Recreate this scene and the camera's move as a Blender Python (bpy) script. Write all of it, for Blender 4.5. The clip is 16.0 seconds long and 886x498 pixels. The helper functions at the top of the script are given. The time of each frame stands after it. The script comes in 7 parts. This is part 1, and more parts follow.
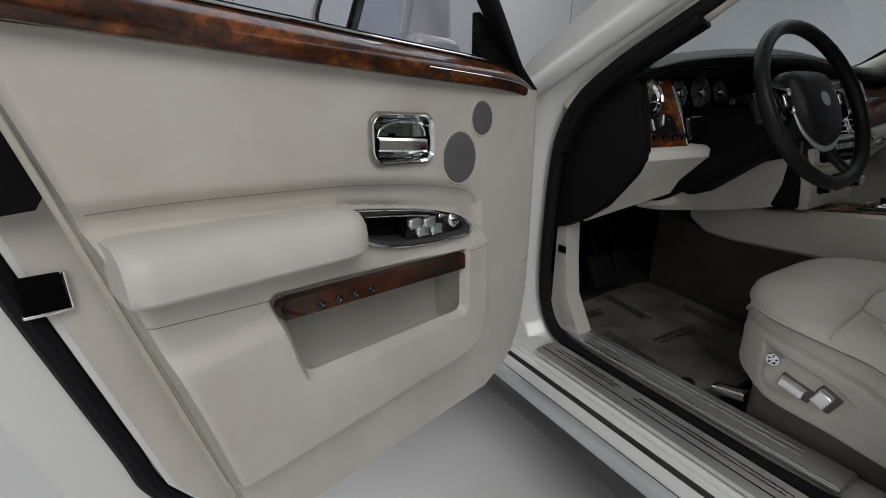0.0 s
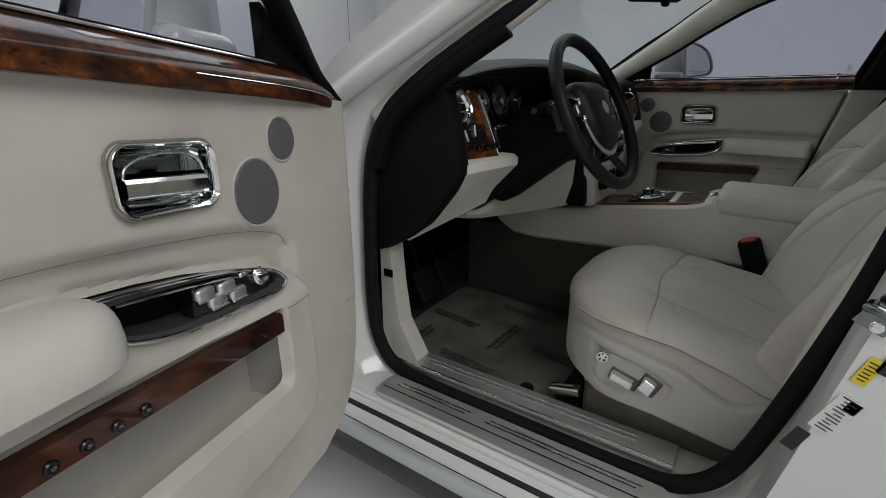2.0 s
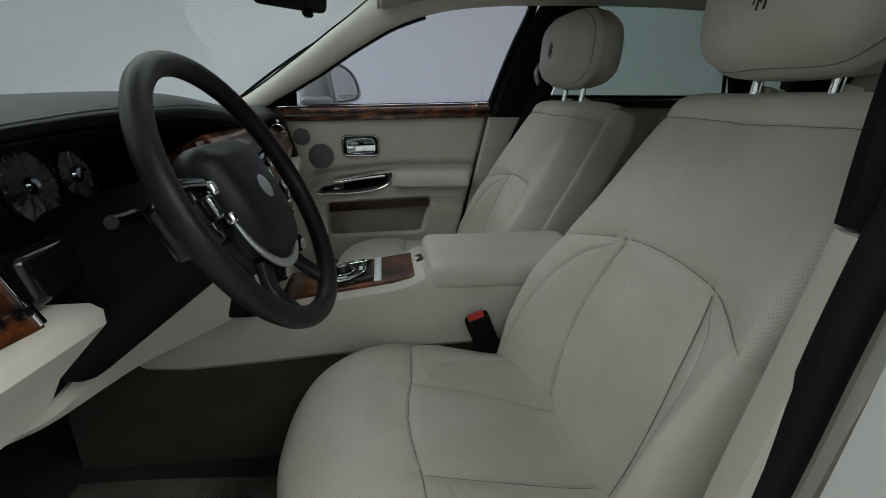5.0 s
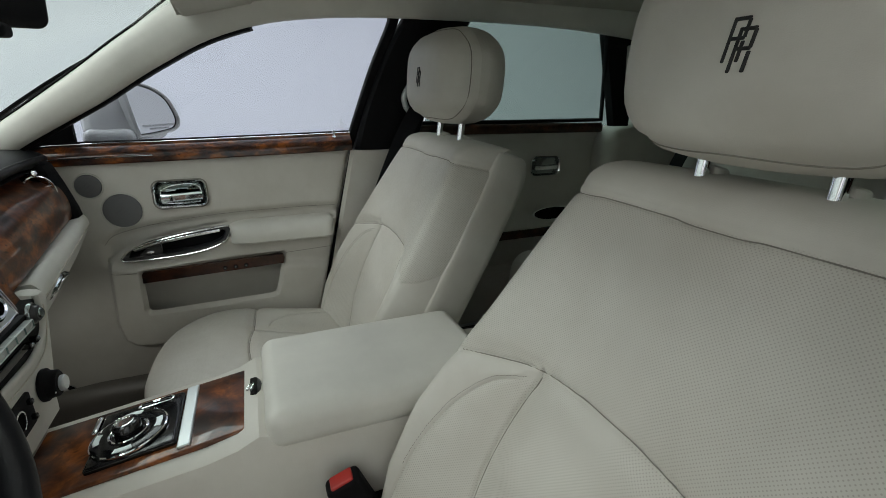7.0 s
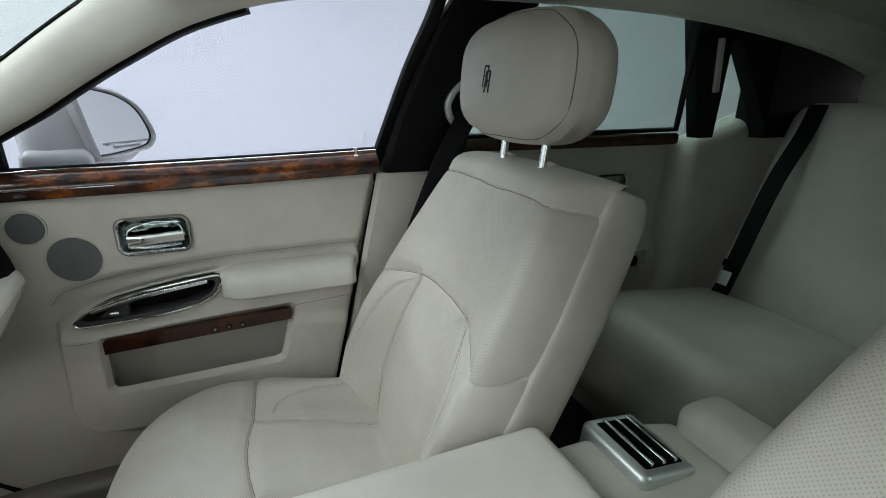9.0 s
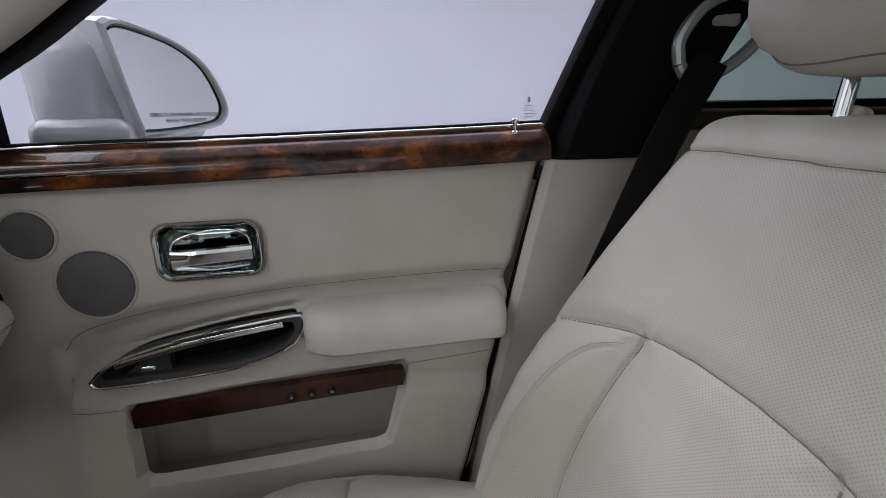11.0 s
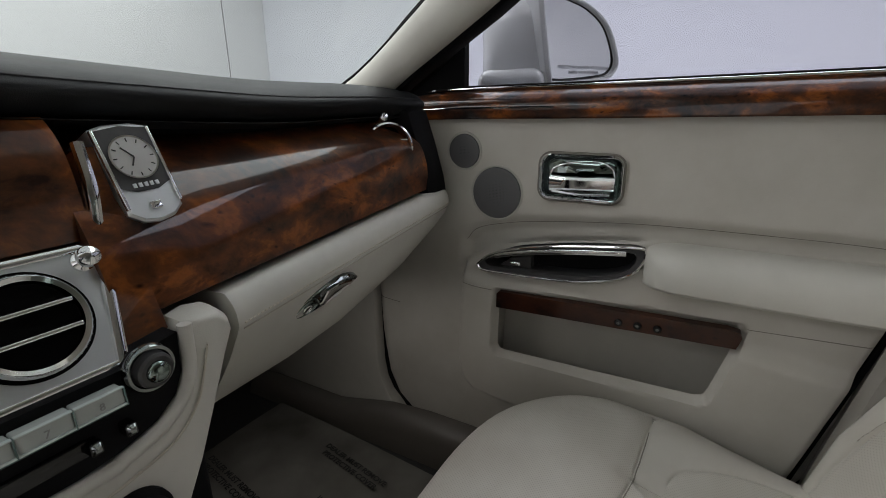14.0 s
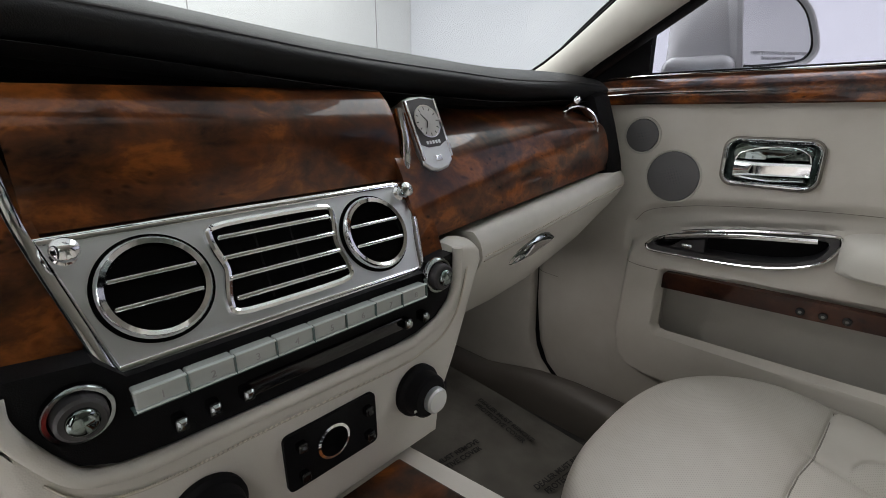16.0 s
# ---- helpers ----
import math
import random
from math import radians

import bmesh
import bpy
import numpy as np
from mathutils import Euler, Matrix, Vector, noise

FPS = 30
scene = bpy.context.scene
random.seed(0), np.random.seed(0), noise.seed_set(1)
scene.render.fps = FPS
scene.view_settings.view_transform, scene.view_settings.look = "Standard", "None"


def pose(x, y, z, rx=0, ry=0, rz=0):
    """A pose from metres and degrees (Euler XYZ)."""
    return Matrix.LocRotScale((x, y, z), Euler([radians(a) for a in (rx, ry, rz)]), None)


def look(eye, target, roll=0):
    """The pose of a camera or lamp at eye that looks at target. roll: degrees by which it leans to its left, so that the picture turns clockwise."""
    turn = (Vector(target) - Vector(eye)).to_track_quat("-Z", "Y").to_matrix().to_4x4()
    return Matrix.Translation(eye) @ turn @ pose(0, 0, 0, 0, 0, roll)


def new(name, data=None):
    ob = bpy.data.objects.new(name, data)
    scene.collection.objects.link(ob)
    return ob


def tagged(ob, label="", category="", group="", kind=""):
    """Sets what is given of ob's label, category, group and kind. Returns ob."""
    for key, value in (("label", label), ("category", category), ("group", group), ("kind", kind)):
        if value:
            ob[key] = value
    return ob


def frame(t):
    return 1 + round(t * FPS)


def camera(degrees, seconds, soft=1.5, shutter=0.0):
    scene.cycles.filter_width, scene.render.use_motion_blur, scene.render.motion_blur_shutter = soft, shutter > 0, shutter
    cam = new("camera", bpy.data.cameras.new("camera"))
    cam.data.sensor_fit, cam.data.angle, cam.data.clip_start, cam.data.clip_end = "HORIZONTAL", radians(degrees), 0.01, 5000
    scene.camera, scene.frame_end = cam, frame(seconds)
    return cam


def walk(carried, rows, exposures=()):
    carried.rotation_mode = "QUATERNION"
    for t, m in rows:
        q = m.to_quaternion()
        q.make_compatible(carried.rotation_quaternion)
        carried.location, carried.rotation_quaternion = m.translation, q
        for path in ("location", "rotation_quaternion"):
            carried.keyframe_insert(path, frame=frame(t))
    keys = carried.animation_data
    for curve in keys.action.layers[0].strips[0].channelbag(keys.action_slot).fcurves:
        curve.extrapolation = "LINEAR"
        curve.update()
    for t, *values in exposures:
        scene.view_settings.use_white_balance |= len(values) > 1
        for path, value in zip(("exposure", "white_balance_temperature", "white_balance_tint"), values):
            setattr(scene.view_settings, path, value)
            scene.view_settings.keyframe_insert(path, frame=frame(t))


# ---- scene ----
cam = camera(87.0, 16.0, 0.9)

EXPOSURES = [(0, -1.59, 6450, 11), (1.0, -1.59, 6450, 11), (2.5, -1.49, 6450, 9), (3.5, -1.59, 6450, 6), (4.5, -1.19, 6450, 4), (5, -1.07, 6450, 4), (7.5, -0.13, 6400, 4), (8.5, 0.07, 6250, 4), (11, -0.31, 6300, 18), (12.5, -0.46, 6500, 15), (14.5, -0.39, 6550, 13), (16, -0.01, 6600, 15)]
PATH = [
    (0, (-1.6, 0.033, 1.056), (-0.614, 1.641, 0.392), -0.0),
    (0.5, (-1.582, 0.039, 1.027), (-0.446, 1.549, 0.372), 0.1),
    (1, (-1.576, 0.081, 1.022), (-0.284, 1.461, 0.368), 0.2),
    (1.5, (-1.558, 0.129, 1.047), (-0.118, 1.353, 0.394), 0.4),
    (2, (-1.514, 0.177, 1.069), (0.057, 1.227, 0.415), 0.4),
    (2.5, (-1.445, 0.227, 1.079), (0.243, 1.079, 0.428), 0.5),
    (3, (-1.371, 0.262, 1.092), (0.412, 0.896, 0.444), 0.6),
    (3.5, (-1.285, 0.292, 1.114), (0.564, 0.698, 0.47), 0.7),
    (4, (-1.178, 0.325, 1.127), (0.71, 0.496, 0.49), 0.8),
    (4.5, (-1.088, 0.351, 1.122), (0.811, 0.303, 0.496), 0.5),
    (5, (-0.999, 0.339, 1.138), (0.888, 0.098, 0.52), 0.2),
    (7.5, (-0.611, 0.214, 1.24), (1.138, -0.524, 0.61), 0.1),
    (8, (-0.539, 0.219, 1.247), (1.208, -0.522, 0.616), 0.0),
    (8.5, (-0.438, 0.218, 1.253), (1.313, -0.513, 0.62), 0.1),
    (11, (0.104, 0.239, 1.139), (1.982, -0.154, 0.576), -1.1),
    (11.5, (0.132, 0.232, 1.126), (2.048, 0.126, 0.562), -1.1),
    (12, (0.094, 0.248, 1.127), (2.002, 0.368, 0.54), -0.7),
    (12.5, (0.068, 0.264, 1.119), (1.948, 0.598, 0.523), -0.5),
    (13, (0.053, 0.273, 1.101), (1.879, 0.825, 0.5), -0.4),
    (13.5, (0.042, 0.249, 1.085), (1.8, 0.997, 0.494), -0.4),
    (14, (0.004, 0.249, 1.08), (1.672, 1.184, 0.491), -0.3),
    (14.5, (-0.038, 0.246, 1.081), (1.533, 1.334, 0.491), -0.2),
    (15, (-0.074, 0.252, 1.075), (1.411, 1.451, 0.478), -0.1),
    (15.5, (-0.11, 0.265, 1.067), (1.341, 1.504, 0.467), -0.2),
    (16, (-0.139, 0.277, 1.064), (1.235, 1.597, 0.458), 0.0),
]
walk(cam, [(t, look(eye, target, roll)) for t, eye, target, roll in PATH], EXPOSURES)

# ---- exposure, world, lights ----
world = bpy.data.worlds.new("studio_air")
scene.world = world
world.use_nodes = True
world.node_tree.nodes["Background"].inputs[0].default_value = (0.9, 0.93, 1.0, 1)
world.node_tree.nodes["Background"].inputs[1].default_value = 0.12


def area_lamp(name, eye, target, sx, sy, watts, color=(1, 1, 1)):
    data = bpy.data.lights.new(name, "AREA")
    data.shape, data.size, data.size_y, data.energy, data.color = "RECTANGLE", sx, sy, watts, color
    ob = new(name, data)
    ob.matrix_world = look(eye, target)
    return ob


area_lamp("ceiling_softbox_a", (-2.0, -2.4, 3.3), (-2.0, -2.39, 0), 2.4, 3.0, 275, (1, 0.985, 0.96))
area_lamp("ceiling_softbox_b", (2.4, -0.5, 3.25), (2.4, -0.51, 0), 1.6, 4.4, 84, (0.95, 0.97, 1.0))
area_lamp("ceiling_softbox_c", (0.9, 2.4, 3.25), (0.9, 2.41, 0), 4.6, 1.6, 92, (0.97, 1, 0.98))
# Added fill for the passenger footwell; no lamp is seen there.
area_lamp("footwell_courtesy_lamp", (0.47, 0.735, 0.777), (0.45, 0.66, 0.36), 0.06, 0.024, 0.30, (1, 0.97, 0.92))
# Strip added close to the front wall to brighten it.
area_lamp("ceiling_softbox_e", (0.6, 5.3, 3.25), (0.6, 5.31, 0), 6.5, 0.7, 72, (0.98, 1, 0.98))
area_lamp("ceiling_softbox_d", (-3.6, 3.0, 3.25), (-3.6, 3.01, 0), 1.4, 3.0, 80, (1, 1, 1))


# ---- materials ----
def mat(name, color, rough=0.5, metal=0.0, coat=0.0, spec=0.5):
    m = bpy.data.materials.new(name)
    m.use_nodes = True
    b = m.node_tree.nodes["Principled BSDF"]
    b.inputs["Base Color"].default_value = (*color, 1)
    b.inputs["Roughness"].default_value = rough
    b.inputs["Metallic"].default_value = metal
    b.inputs["Coat Weight"].default_value = coat
    b.inputs["Coat Roughness"].default_value = 0.03
    b.inputs["Specular IOR Level"].default_value = spec
    return m


def node(m, kind, **values):
    n = m.node_tree.nodes.new(kind)
    for key, value in values.items():
        n.inputs[key.replace("_", " ")].default_value = value
    return n


def wire(m, a, out, b, inp):
    m.node_tree.links.new(a.outputs[out], b.inputs[inp])


def coords(m, scale=(1, 1, 1)):
    c = node(m, "ShaderNodeTexCoord")
    s = node(m, "ShaderNodeMapping")
    s.inputs["Scale"].default_value = scale
    wire(m, c, "Object", s, "Vector")
    return s


def ramp(m, stops):
    r = node(m, "ShaderNodeValToRGB")
    els = r.color_ramp.elements
    while len(els) < len(stops):
        els.new(0.5)
    for e, (p, c) in zip(els, stops):
        e.position, e.color = p, (*c, 1)
    return r


def bsdf(m):
    return m.node_tree.nodes["Principled BSDF"]


def bump(m, src, out, strength, distance, chain=None):
    b = node(m, "ShaderNodeBump", Strength=strength, Distance=distance)
    wire(m, src, out, b, "Height")
    if chain:
        wire(m, chain, "Normal", b, "Normal")
    wire(m, b, "Normal", bsdf(m), "Normal")
    return b


def grained(name, color, rough, grain=900.0, depth=0.0003, vary=0.09, coat=0.0, stain=(0, 0, 0), spec=0.5):
    """Leather and plastics: fine pebbled grain, soft large colour drift."""
    m = mat(name, color, rough, coat=coat, spec=spec)
    at = coords(m)
    big = node(m, "ShaderNodeTexNoise", Scale=6.0, Detail=6.0, Roughness=0.6)
    wire(m, at, "Vector", big, "Vector")
    dark = tuple(c * (1 - vary) - s for c, s in zip(color, stain))
    light = tuple(min(1, c * (1 + vary)) for c in color)
    r = ramp(m, [(0.3, dark), (0.7, light)])
    wire(m, big, "Fac", r, "Fac")
    wire(m, r, "Color", bsdf(m), "Base Color")
    fine = node(m, "ShaderNodeTexVoronoi", Scale=grain)
    wire(m, at, "Vector", fine, "Vector")
    crease = node(m, "ShaderNodeTexNoise", Scale=38.0, Detail=5.0)
    wire(m, at, "Vector", crease, "Vector")
    a = bump(m, crease, "Fac", 0.18, 0.003)
    bump(m, fine, "Distance", 0.35, depth, a)
    rr = node(m, "ShaderNodeMapRange")
    rr.inputs["To Min"].default_value, rr.inputs["To Max"].default_value = rough - 0.06, rough + 0.08
    wire(m, big, "Fac", rr, "Value")
    wire(m, rr, "Result", bsdf(m), "Roughness")
    return m


CREAM = (0.57, 0.55, 0.503)
LEATHER = grained("cream_leather", CREAM, 0.46, stain=(0.0, 0.01, 0.02))
LEATHER_LIGHT = grained("cream_leather_light", (0.62, 0.605, 0.555), 0.44)
TRIM = grained("cream_moulded_trim", (0.52, 0.505, 0.46), 0.5, grain=1400)
BLACK = grained("black_soft_plastic", (0.006, 0.006, 0.007), 0.6, grain=1300, vary=0.2, spec=0.10)
DASHBLACK = grained("black_dash_leather", (0.016, 0.0175, 0.020), 0.48, grain=1000, vary=0.2, spec=0.26)
WHEELBLACK = grained("black_wheel_leather", (0.009, 0.0095, 0.011), 0.40, grain=1200, vary=0.2, spec=0.22)
GLOSSBLACK = mat("gloss_black", (0.006, 0.006, 0.007), 0.12)
RUBBER = grained("black_rubber", (0.010, 0.010, 0.012), 0.6, grain=700, vary=0.15, spec=0.12)
# Near-black: the shade inside wells, slots and recesses is put into the colour.
DEEP = mat("recess_shade", (0.003, 0.003, 0.003), 0.8, spec=0.03)
CHROME = mat("chrome", (0.86, 0.87, 0.88), 0.07, 1.0)
SATIN = mat("satin_silver", (0.72, 0.75, 0.76), 0.45, 1.0)
STEEL = mat("brushed_steel", (0.80, 0.80, 0.79), 0.50, 1.0)
# Mirror metals darkened for dim reflections in bowls; also dark chrome trim.
BOWL = mat("darkened_mirror_metal", (0.21, 0.25, 0.24), 0.06, 1.0)
SMOKED = mat("darkened_chrome", (0.25, 0.27, 0.27), 0.08, 1.0)
# Tunnel carpet, coloured far darker than cream to match the dim footwell.
CARPET = grained("darkened_carpet", (0.055, 0.049, 0.040), 0.95, grain=2200, depth=0.002, vary=0.25)
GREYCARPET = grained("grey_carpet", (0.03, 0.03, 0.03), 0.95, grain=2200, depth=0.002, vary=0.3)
HEADLINER = grained("cream_headliner", (0.56, 0.54, 0.48), 0.9, grain=1800)
PAINT = mat("white_car_paint", (0.72, 0.73, 0.72), 0.22, coat=1.0)
SEAM = mat("seam_thread", (0.48, 0.452, 0.395), 0.8)
SEAMDARK = mat("deep_seam", (0.22, 0.205, 0.175), 0.8)
THREAD = mat("pale_thread", (0.66, 0.62, 0.54), 0.7)
PAPER_WHITE = mat("white_paper", (0.75, 0.75, 0.73), 0.6)
YELLOW = mat("yellow_paper", (0.75, 0.60, 0.03), 0.6)
RED = mat("red_plastic", (0.45, 0.02, 0.015), 0.35)
ETCH = mat("faint_etching", (0.60, 0.61, 0.62), 0.5)
GREY_PRINT = mat("grey_print", (0.30, 0.30, 0.30), 0.7)
INK = mat("black_ink", (0.02, 0.02, 0.02), 0.7)
GLASSKEY = mat("frosted_key", (0.47, 0.51, 0.495), 0.06, coat=1.0)
KEYEDGE = mat("pale_glass_edge", (0.66, 0.74, 0.72), 0.05, coat=1.0)
KEYSHADE = mat("green_glass_edge", (0.10, 0.16, 0.155), 0.05, coat=1.0)
DIALWHITE = mat("clock_dial_face", (0.55, 0.55, 0.54), 0.5)
GAUGE = mat("instrument_dial_face", (0.20, 0.20, 0.195), 0.5)
MIRROR = mat("mirror_silver", (0.80, 0.82, 0.84), 0.01, 1.0)
CUPGREY = mat("dark_grey_plastic", (0.05, 0.05, 0.052), 0.35)
GREYMESH = None
SILLTRIM = grained("grey_brown_sill_trim", (0.10, 0.09, 0.078), 0.42, grain=1500)


def brushed():
    at = coords(STEEL, (900, 6, 900))
    n = node(STEEL, "ShaderNodeTexNoise", Scale=1.0, Detail=3.0)
    wire(STEEL, at, "Vector", n, "Vector")
    bump(STEEL, n, "Fac", 0.12, 0.0006)


def speckled_paint():
    at = coords(PAINT)
    n = node(PAINT, "ShaderNodeTexNoise", Scale=1.6, Detail=3.0)
    wire(PAINT, at, "Vector", n, "Vector")
    r = ramp(PAINT, [(0.3, (0.70, 0.71, 0.70)), (0.7, (0.76, 0.77, 0.76))])
    wire(PAINT, n, "Fac", r, "Fac")
    wire(PAINT, r, "Color", bsdf(PAINT), "Base Color")


brushed()
speckled_paint()


def dotted(name, color, dot, pitch, rough, axes=(1, 1, 1), size=0.28):
    """Rows of small punched holes: speaker mesh and perforated leather."""
    m = mat(name, color, rough)
    at = coords(m, tuple(a / pitch for a in axes))
    v = node(m, "ShaderNodeTexVoronoi", Scale=1.0, Randomness=0.0)
    wire(m, at, "Vector", v, "Vector")
    r = ramp(m, [(size, dot), (size + 0.10, color)])
    wire(m, v, "Distance", r, "Fac")
    wire(m, r, "Color", bsdf(m), "Base Color")
    bump(m, v, "Distance", 0.4, 0.0008)
    return m


GREYMESH = dotted("grey_speaker_mesh", (0.125, 0.125, 0.13), (0.02, 0.03, 0.03), 0.0026, 0.55)


def perforated(name, turn, flat, deep=(0.73, 0.72, 0.695)):
    """Leather with staggered rows of pinholes, laid flat along one axis of the seat."""
    m = grained(name, CREAM, 0.46, stain=(0.0, 0.01, 0.02))
    c = node(m, "ShaderNodeTexCoord")
    s = node(m, "ShaderNodeMapping")
    s.inputs["Rotation"].default_value = (radians(turn), 0, 0)
    wire(m, c, "Object", s, "Vector")
    k = node(m, "ShaderNodeVectorMath")
    k.operation = "MULTIPLY"
    k.inputs[1].default_value = flat
    wire(m, s, "Vector", k, 0)
    stagger = node(m, "ShaderNodeMapping")
    stagger.inputs["Rotation"].default_value = tuple(radians(45) if f == 0 else 0.0 for f in flat)
    wire(m, k, "Vector", stagger, "Vector")
    v = node(m, "ShaderNodeTexVoronoi", Scale=1.0, Randomness=0.0)
    wire(m, stagger, "Vector", v, "Vector")
    r = ramp(m, [(0.15, deep), (0.27, (1, 1, 1))])
    wire(m, v, "Distance", r, "Fac")
    mul = node(m, "ShaderNodeMix")
    mul.data_type, mul.blend_type = "RGBA", "MULTIPLY"
    mul.inputs[0].default_value = 1.0
    base = bsdf(m).inputs["Base Color"].links[0].from_socket
    m.node_tree.links.new(base, mul.inputs[6])
    m.node_tree.links.new(r.outputs["Color"], mul.inputs[7])
    m.node_tree.links.new(mul.outputs[2], bsdf(m).inputs["Base Color"])
    return m


PERF_SEAT = perforated("perforated_cushion_leather", 0, (1 / 0.0029, 1 / 0.0029, 0), (0.80, 0.79, 0.77))
PERF_BACK = perforated("perforated_backrest_leather", -19, (1 / 0.0029, 0, 1 / 0.0029))
PERF_WING = perforated("perforated_wing_leather", -19, (0, 1 / 0.0029, 1 / 0.0029))


def burl(name, light, mid, dark, scale):
    """Lacquered burr walnut: warped figure, dark eyes, thick clear coat."""
    m = mat(name, mid, 0.35, coat=0.8, spec=0.1)
    at = coords(m, (1.0, 1.0, 1.6))
    warp = node(m, "ShaderNodeTexNoise", Scale=7.0 * scale, Detail=3.0)
    wire(m, at, "Vector", warp, "Vector")
    mix = node(m, "ShaderNodeVectorMath")
    mix.operation = "MULTIPLY_ADD"
    wire(m, warp, "Color", mix, 0)
    mix.inputs[1].default_value = (0.075, 0.075, 0.075)
    wire(m, at, "Vector", mix, 2)
    fig = node(m, "ShaderNodeTexNoise", Scale=13.0 * scale, Detail=8.0, Roughness=0.62)
    wire(m, mix, "Vector", fig, "Vector")
    r = ramp(m, [(0.36, dark), (0.48, mid), (0.55, tuple(0.75 * c + 0.25 * d for c, d in zip(mid, light))), (0.63, light), (0.78, tuple(c * 0.9 for c in mid))])
    wire(m, fig, "Fac", r, "Fac")
    eyes = node(m, "ShaderNodeTexVoronoi", Scale=62.0 * scale)
    wire(m, mix, "Vector", eyes, "Vector")
    er = ramp(m, [(0.08, (0.16, 0.11, 0.09)), (0.32, (1, 1, 1))])
    wire(m, eyes, "Distance", er, "Fac")
    mul = node(m, "ShaderNodeMix")
    mul.data_type, mul.blend_type = "RGBA", "MULTIPLY"
    mask = node(m, "ShaderNodeTexNoise", Scale=9.0 * scale, Detail=2.0)
    wire(m, at, "Vector", mask, "Vector")
    mr = ramp(m, [(0.47, (0, 0, 0)), (0.60, (1, 1, 1))])
    wire(m, mask, "Fac", mr, "Fac")
    wire(m, mr, "Color", mul, "Factor")
    m.node_tree.links.new(r.outputs["Color"], mul.inputs[6])
    m.node_tree.links.new(er.outputs["Color"], mul.inputs[7])
    m.node_tree.links.new(mul.outputs[2], bsdf(m).inputs["Base Color"])
    return m


WOOD = burl("burr_walnut", (0.27, 0.080, 0.017), (0.080, 0.026, 0.010), (0.020, 0.0085, 0.006), 1.35)
WOODCAP = burl("capping_walnut", (0.24, 0.070, 0.013), (0.050, 0.016, 0.007), (0.010, 0.006, 0.005), 1.5)
WOODDARK = burl("dark_burr_walnut", (0.085, 0.028, 0.013), (0.042, 0.014, 0.008), (0.012, 0.006, 0.005), 1.0)


def glass(name, tint):
    m = bpy.data.materials.new(name)
    m.use_nodes = True
    nt = m.node_tree
    nt.nodes.clear()
    out = nt.nodes.new("ShaderNodeOutputMaterial")
    tr = nt.nodes.new("ShaderNodeBsdfTransparent")
    tr.inputs["Color"].default_value = (*tint, 1)
    gl = nt.nodes.new("ShaderNodeBsdfGlossy")
    gl.inputs["Roughness"].default_value = 0.01
    lw = nt.nodes.new("ShaderNodeLayerWeight")
    lw.inputs["Blend"].default_value = 0.5
    pw = nt.nodes.new("ShaderNodeMath")
    pw.operation = "POWER"
    pw.inputs[1].default_value = 5.0
    nt.links.new(lw.outputs["Facing"], pw.inputs[0])
    fr = nt.nodes.new("ShaderNodeMath")
    fr.operation = "MULTIPLY_ADD"
    fr.inputs[1].default_value, fr.inputs[2].default_value = 0.30, 0.025
    nt.links.new(pw.outputs[0], fr.inputs[0])
    mx = nt.nodes.new("ShaderNodeMixShader")
    nt.links.new(fr.outputs[0], mx.inputs[0])
    nt.links.new(tr.outputs[0], mx.inputs[1])
    nt.links.new(gl.outputs[0], mx.inputs[2])
    nt.links.new(mx.outputs[0], out.inputs[0])
    return m


GLASS_SIDE = glass("side_glass", (0.84, 0.85, 0.89))
GLASS_GREEN = glass("tinted_glass", (0.90, 0.93, 0.915))
GLASS_REAR = glass("dark_tinted_glass", (0.56, 0.63, 0.60))
FILM = mat("clear_floor_film", (0.13, 0.125, 0.11), 0.20)


def film_wrinkles():
    at = coords(FILM)
    n = node(FILM, "ShaderNodeTexNoise", Scale=16.0, Detail=4.0)
    wire(FILM, at, "Vector", n, "Vector")
    bump(FILM, n, "Fac", 0.6, 0.01)
    big = node(FILM, "ShaderNodeTexNoise", Scale=7.0, Detail=3.0)
    wire(FILM, at, "Vector", big, "Vector")
    r = ramp(FILM, [(0.35, (0.10, 0.097, 0.087)), (0.7, (0.19, 0.185, 0.168))])
    wire(FILM, big, "Fac", r, "Fac")
    wire(FILM, r, "Color", bsdf(FILM), "Base Color")


film_wrinkles()


def wall_paint(name, color, rough=0.75):
    m = mat(name, color, rough)
    at = coords(m)
    n = node(m, "ShaderNodeTexNoise", Scale=0.7, Detail=5.0)
    wire(m, at, "Vector", n, "Vector")
    r = ramp(m, [(0.3, tuple(c * 0.96 for c in color)), (0.7, color)])
    wire(m, n, "Fac", r, "Fac")
    wire(m, r, "Color", bsdf(m), "Base Color")
    fine = node(m, "ShaderNodeTexNoise", Scale=90.0, Detail=3.0)
    wire(m, at, "Vector", fine, "Vector")
    bump(m, fine, "Fac", 0.1, 0.002)
    return m


WALL = wall_paint("white_wall_paint", (0.80, 0.80, 0.81))
WALL_COOL = wall_paint("cool_white_wall_paint", (0.76, 0.77, 0.83))
FLOORPAINT = wall_paint("grey_epoxy_floor", (0.62, 0.62, 0.62), 0.25)


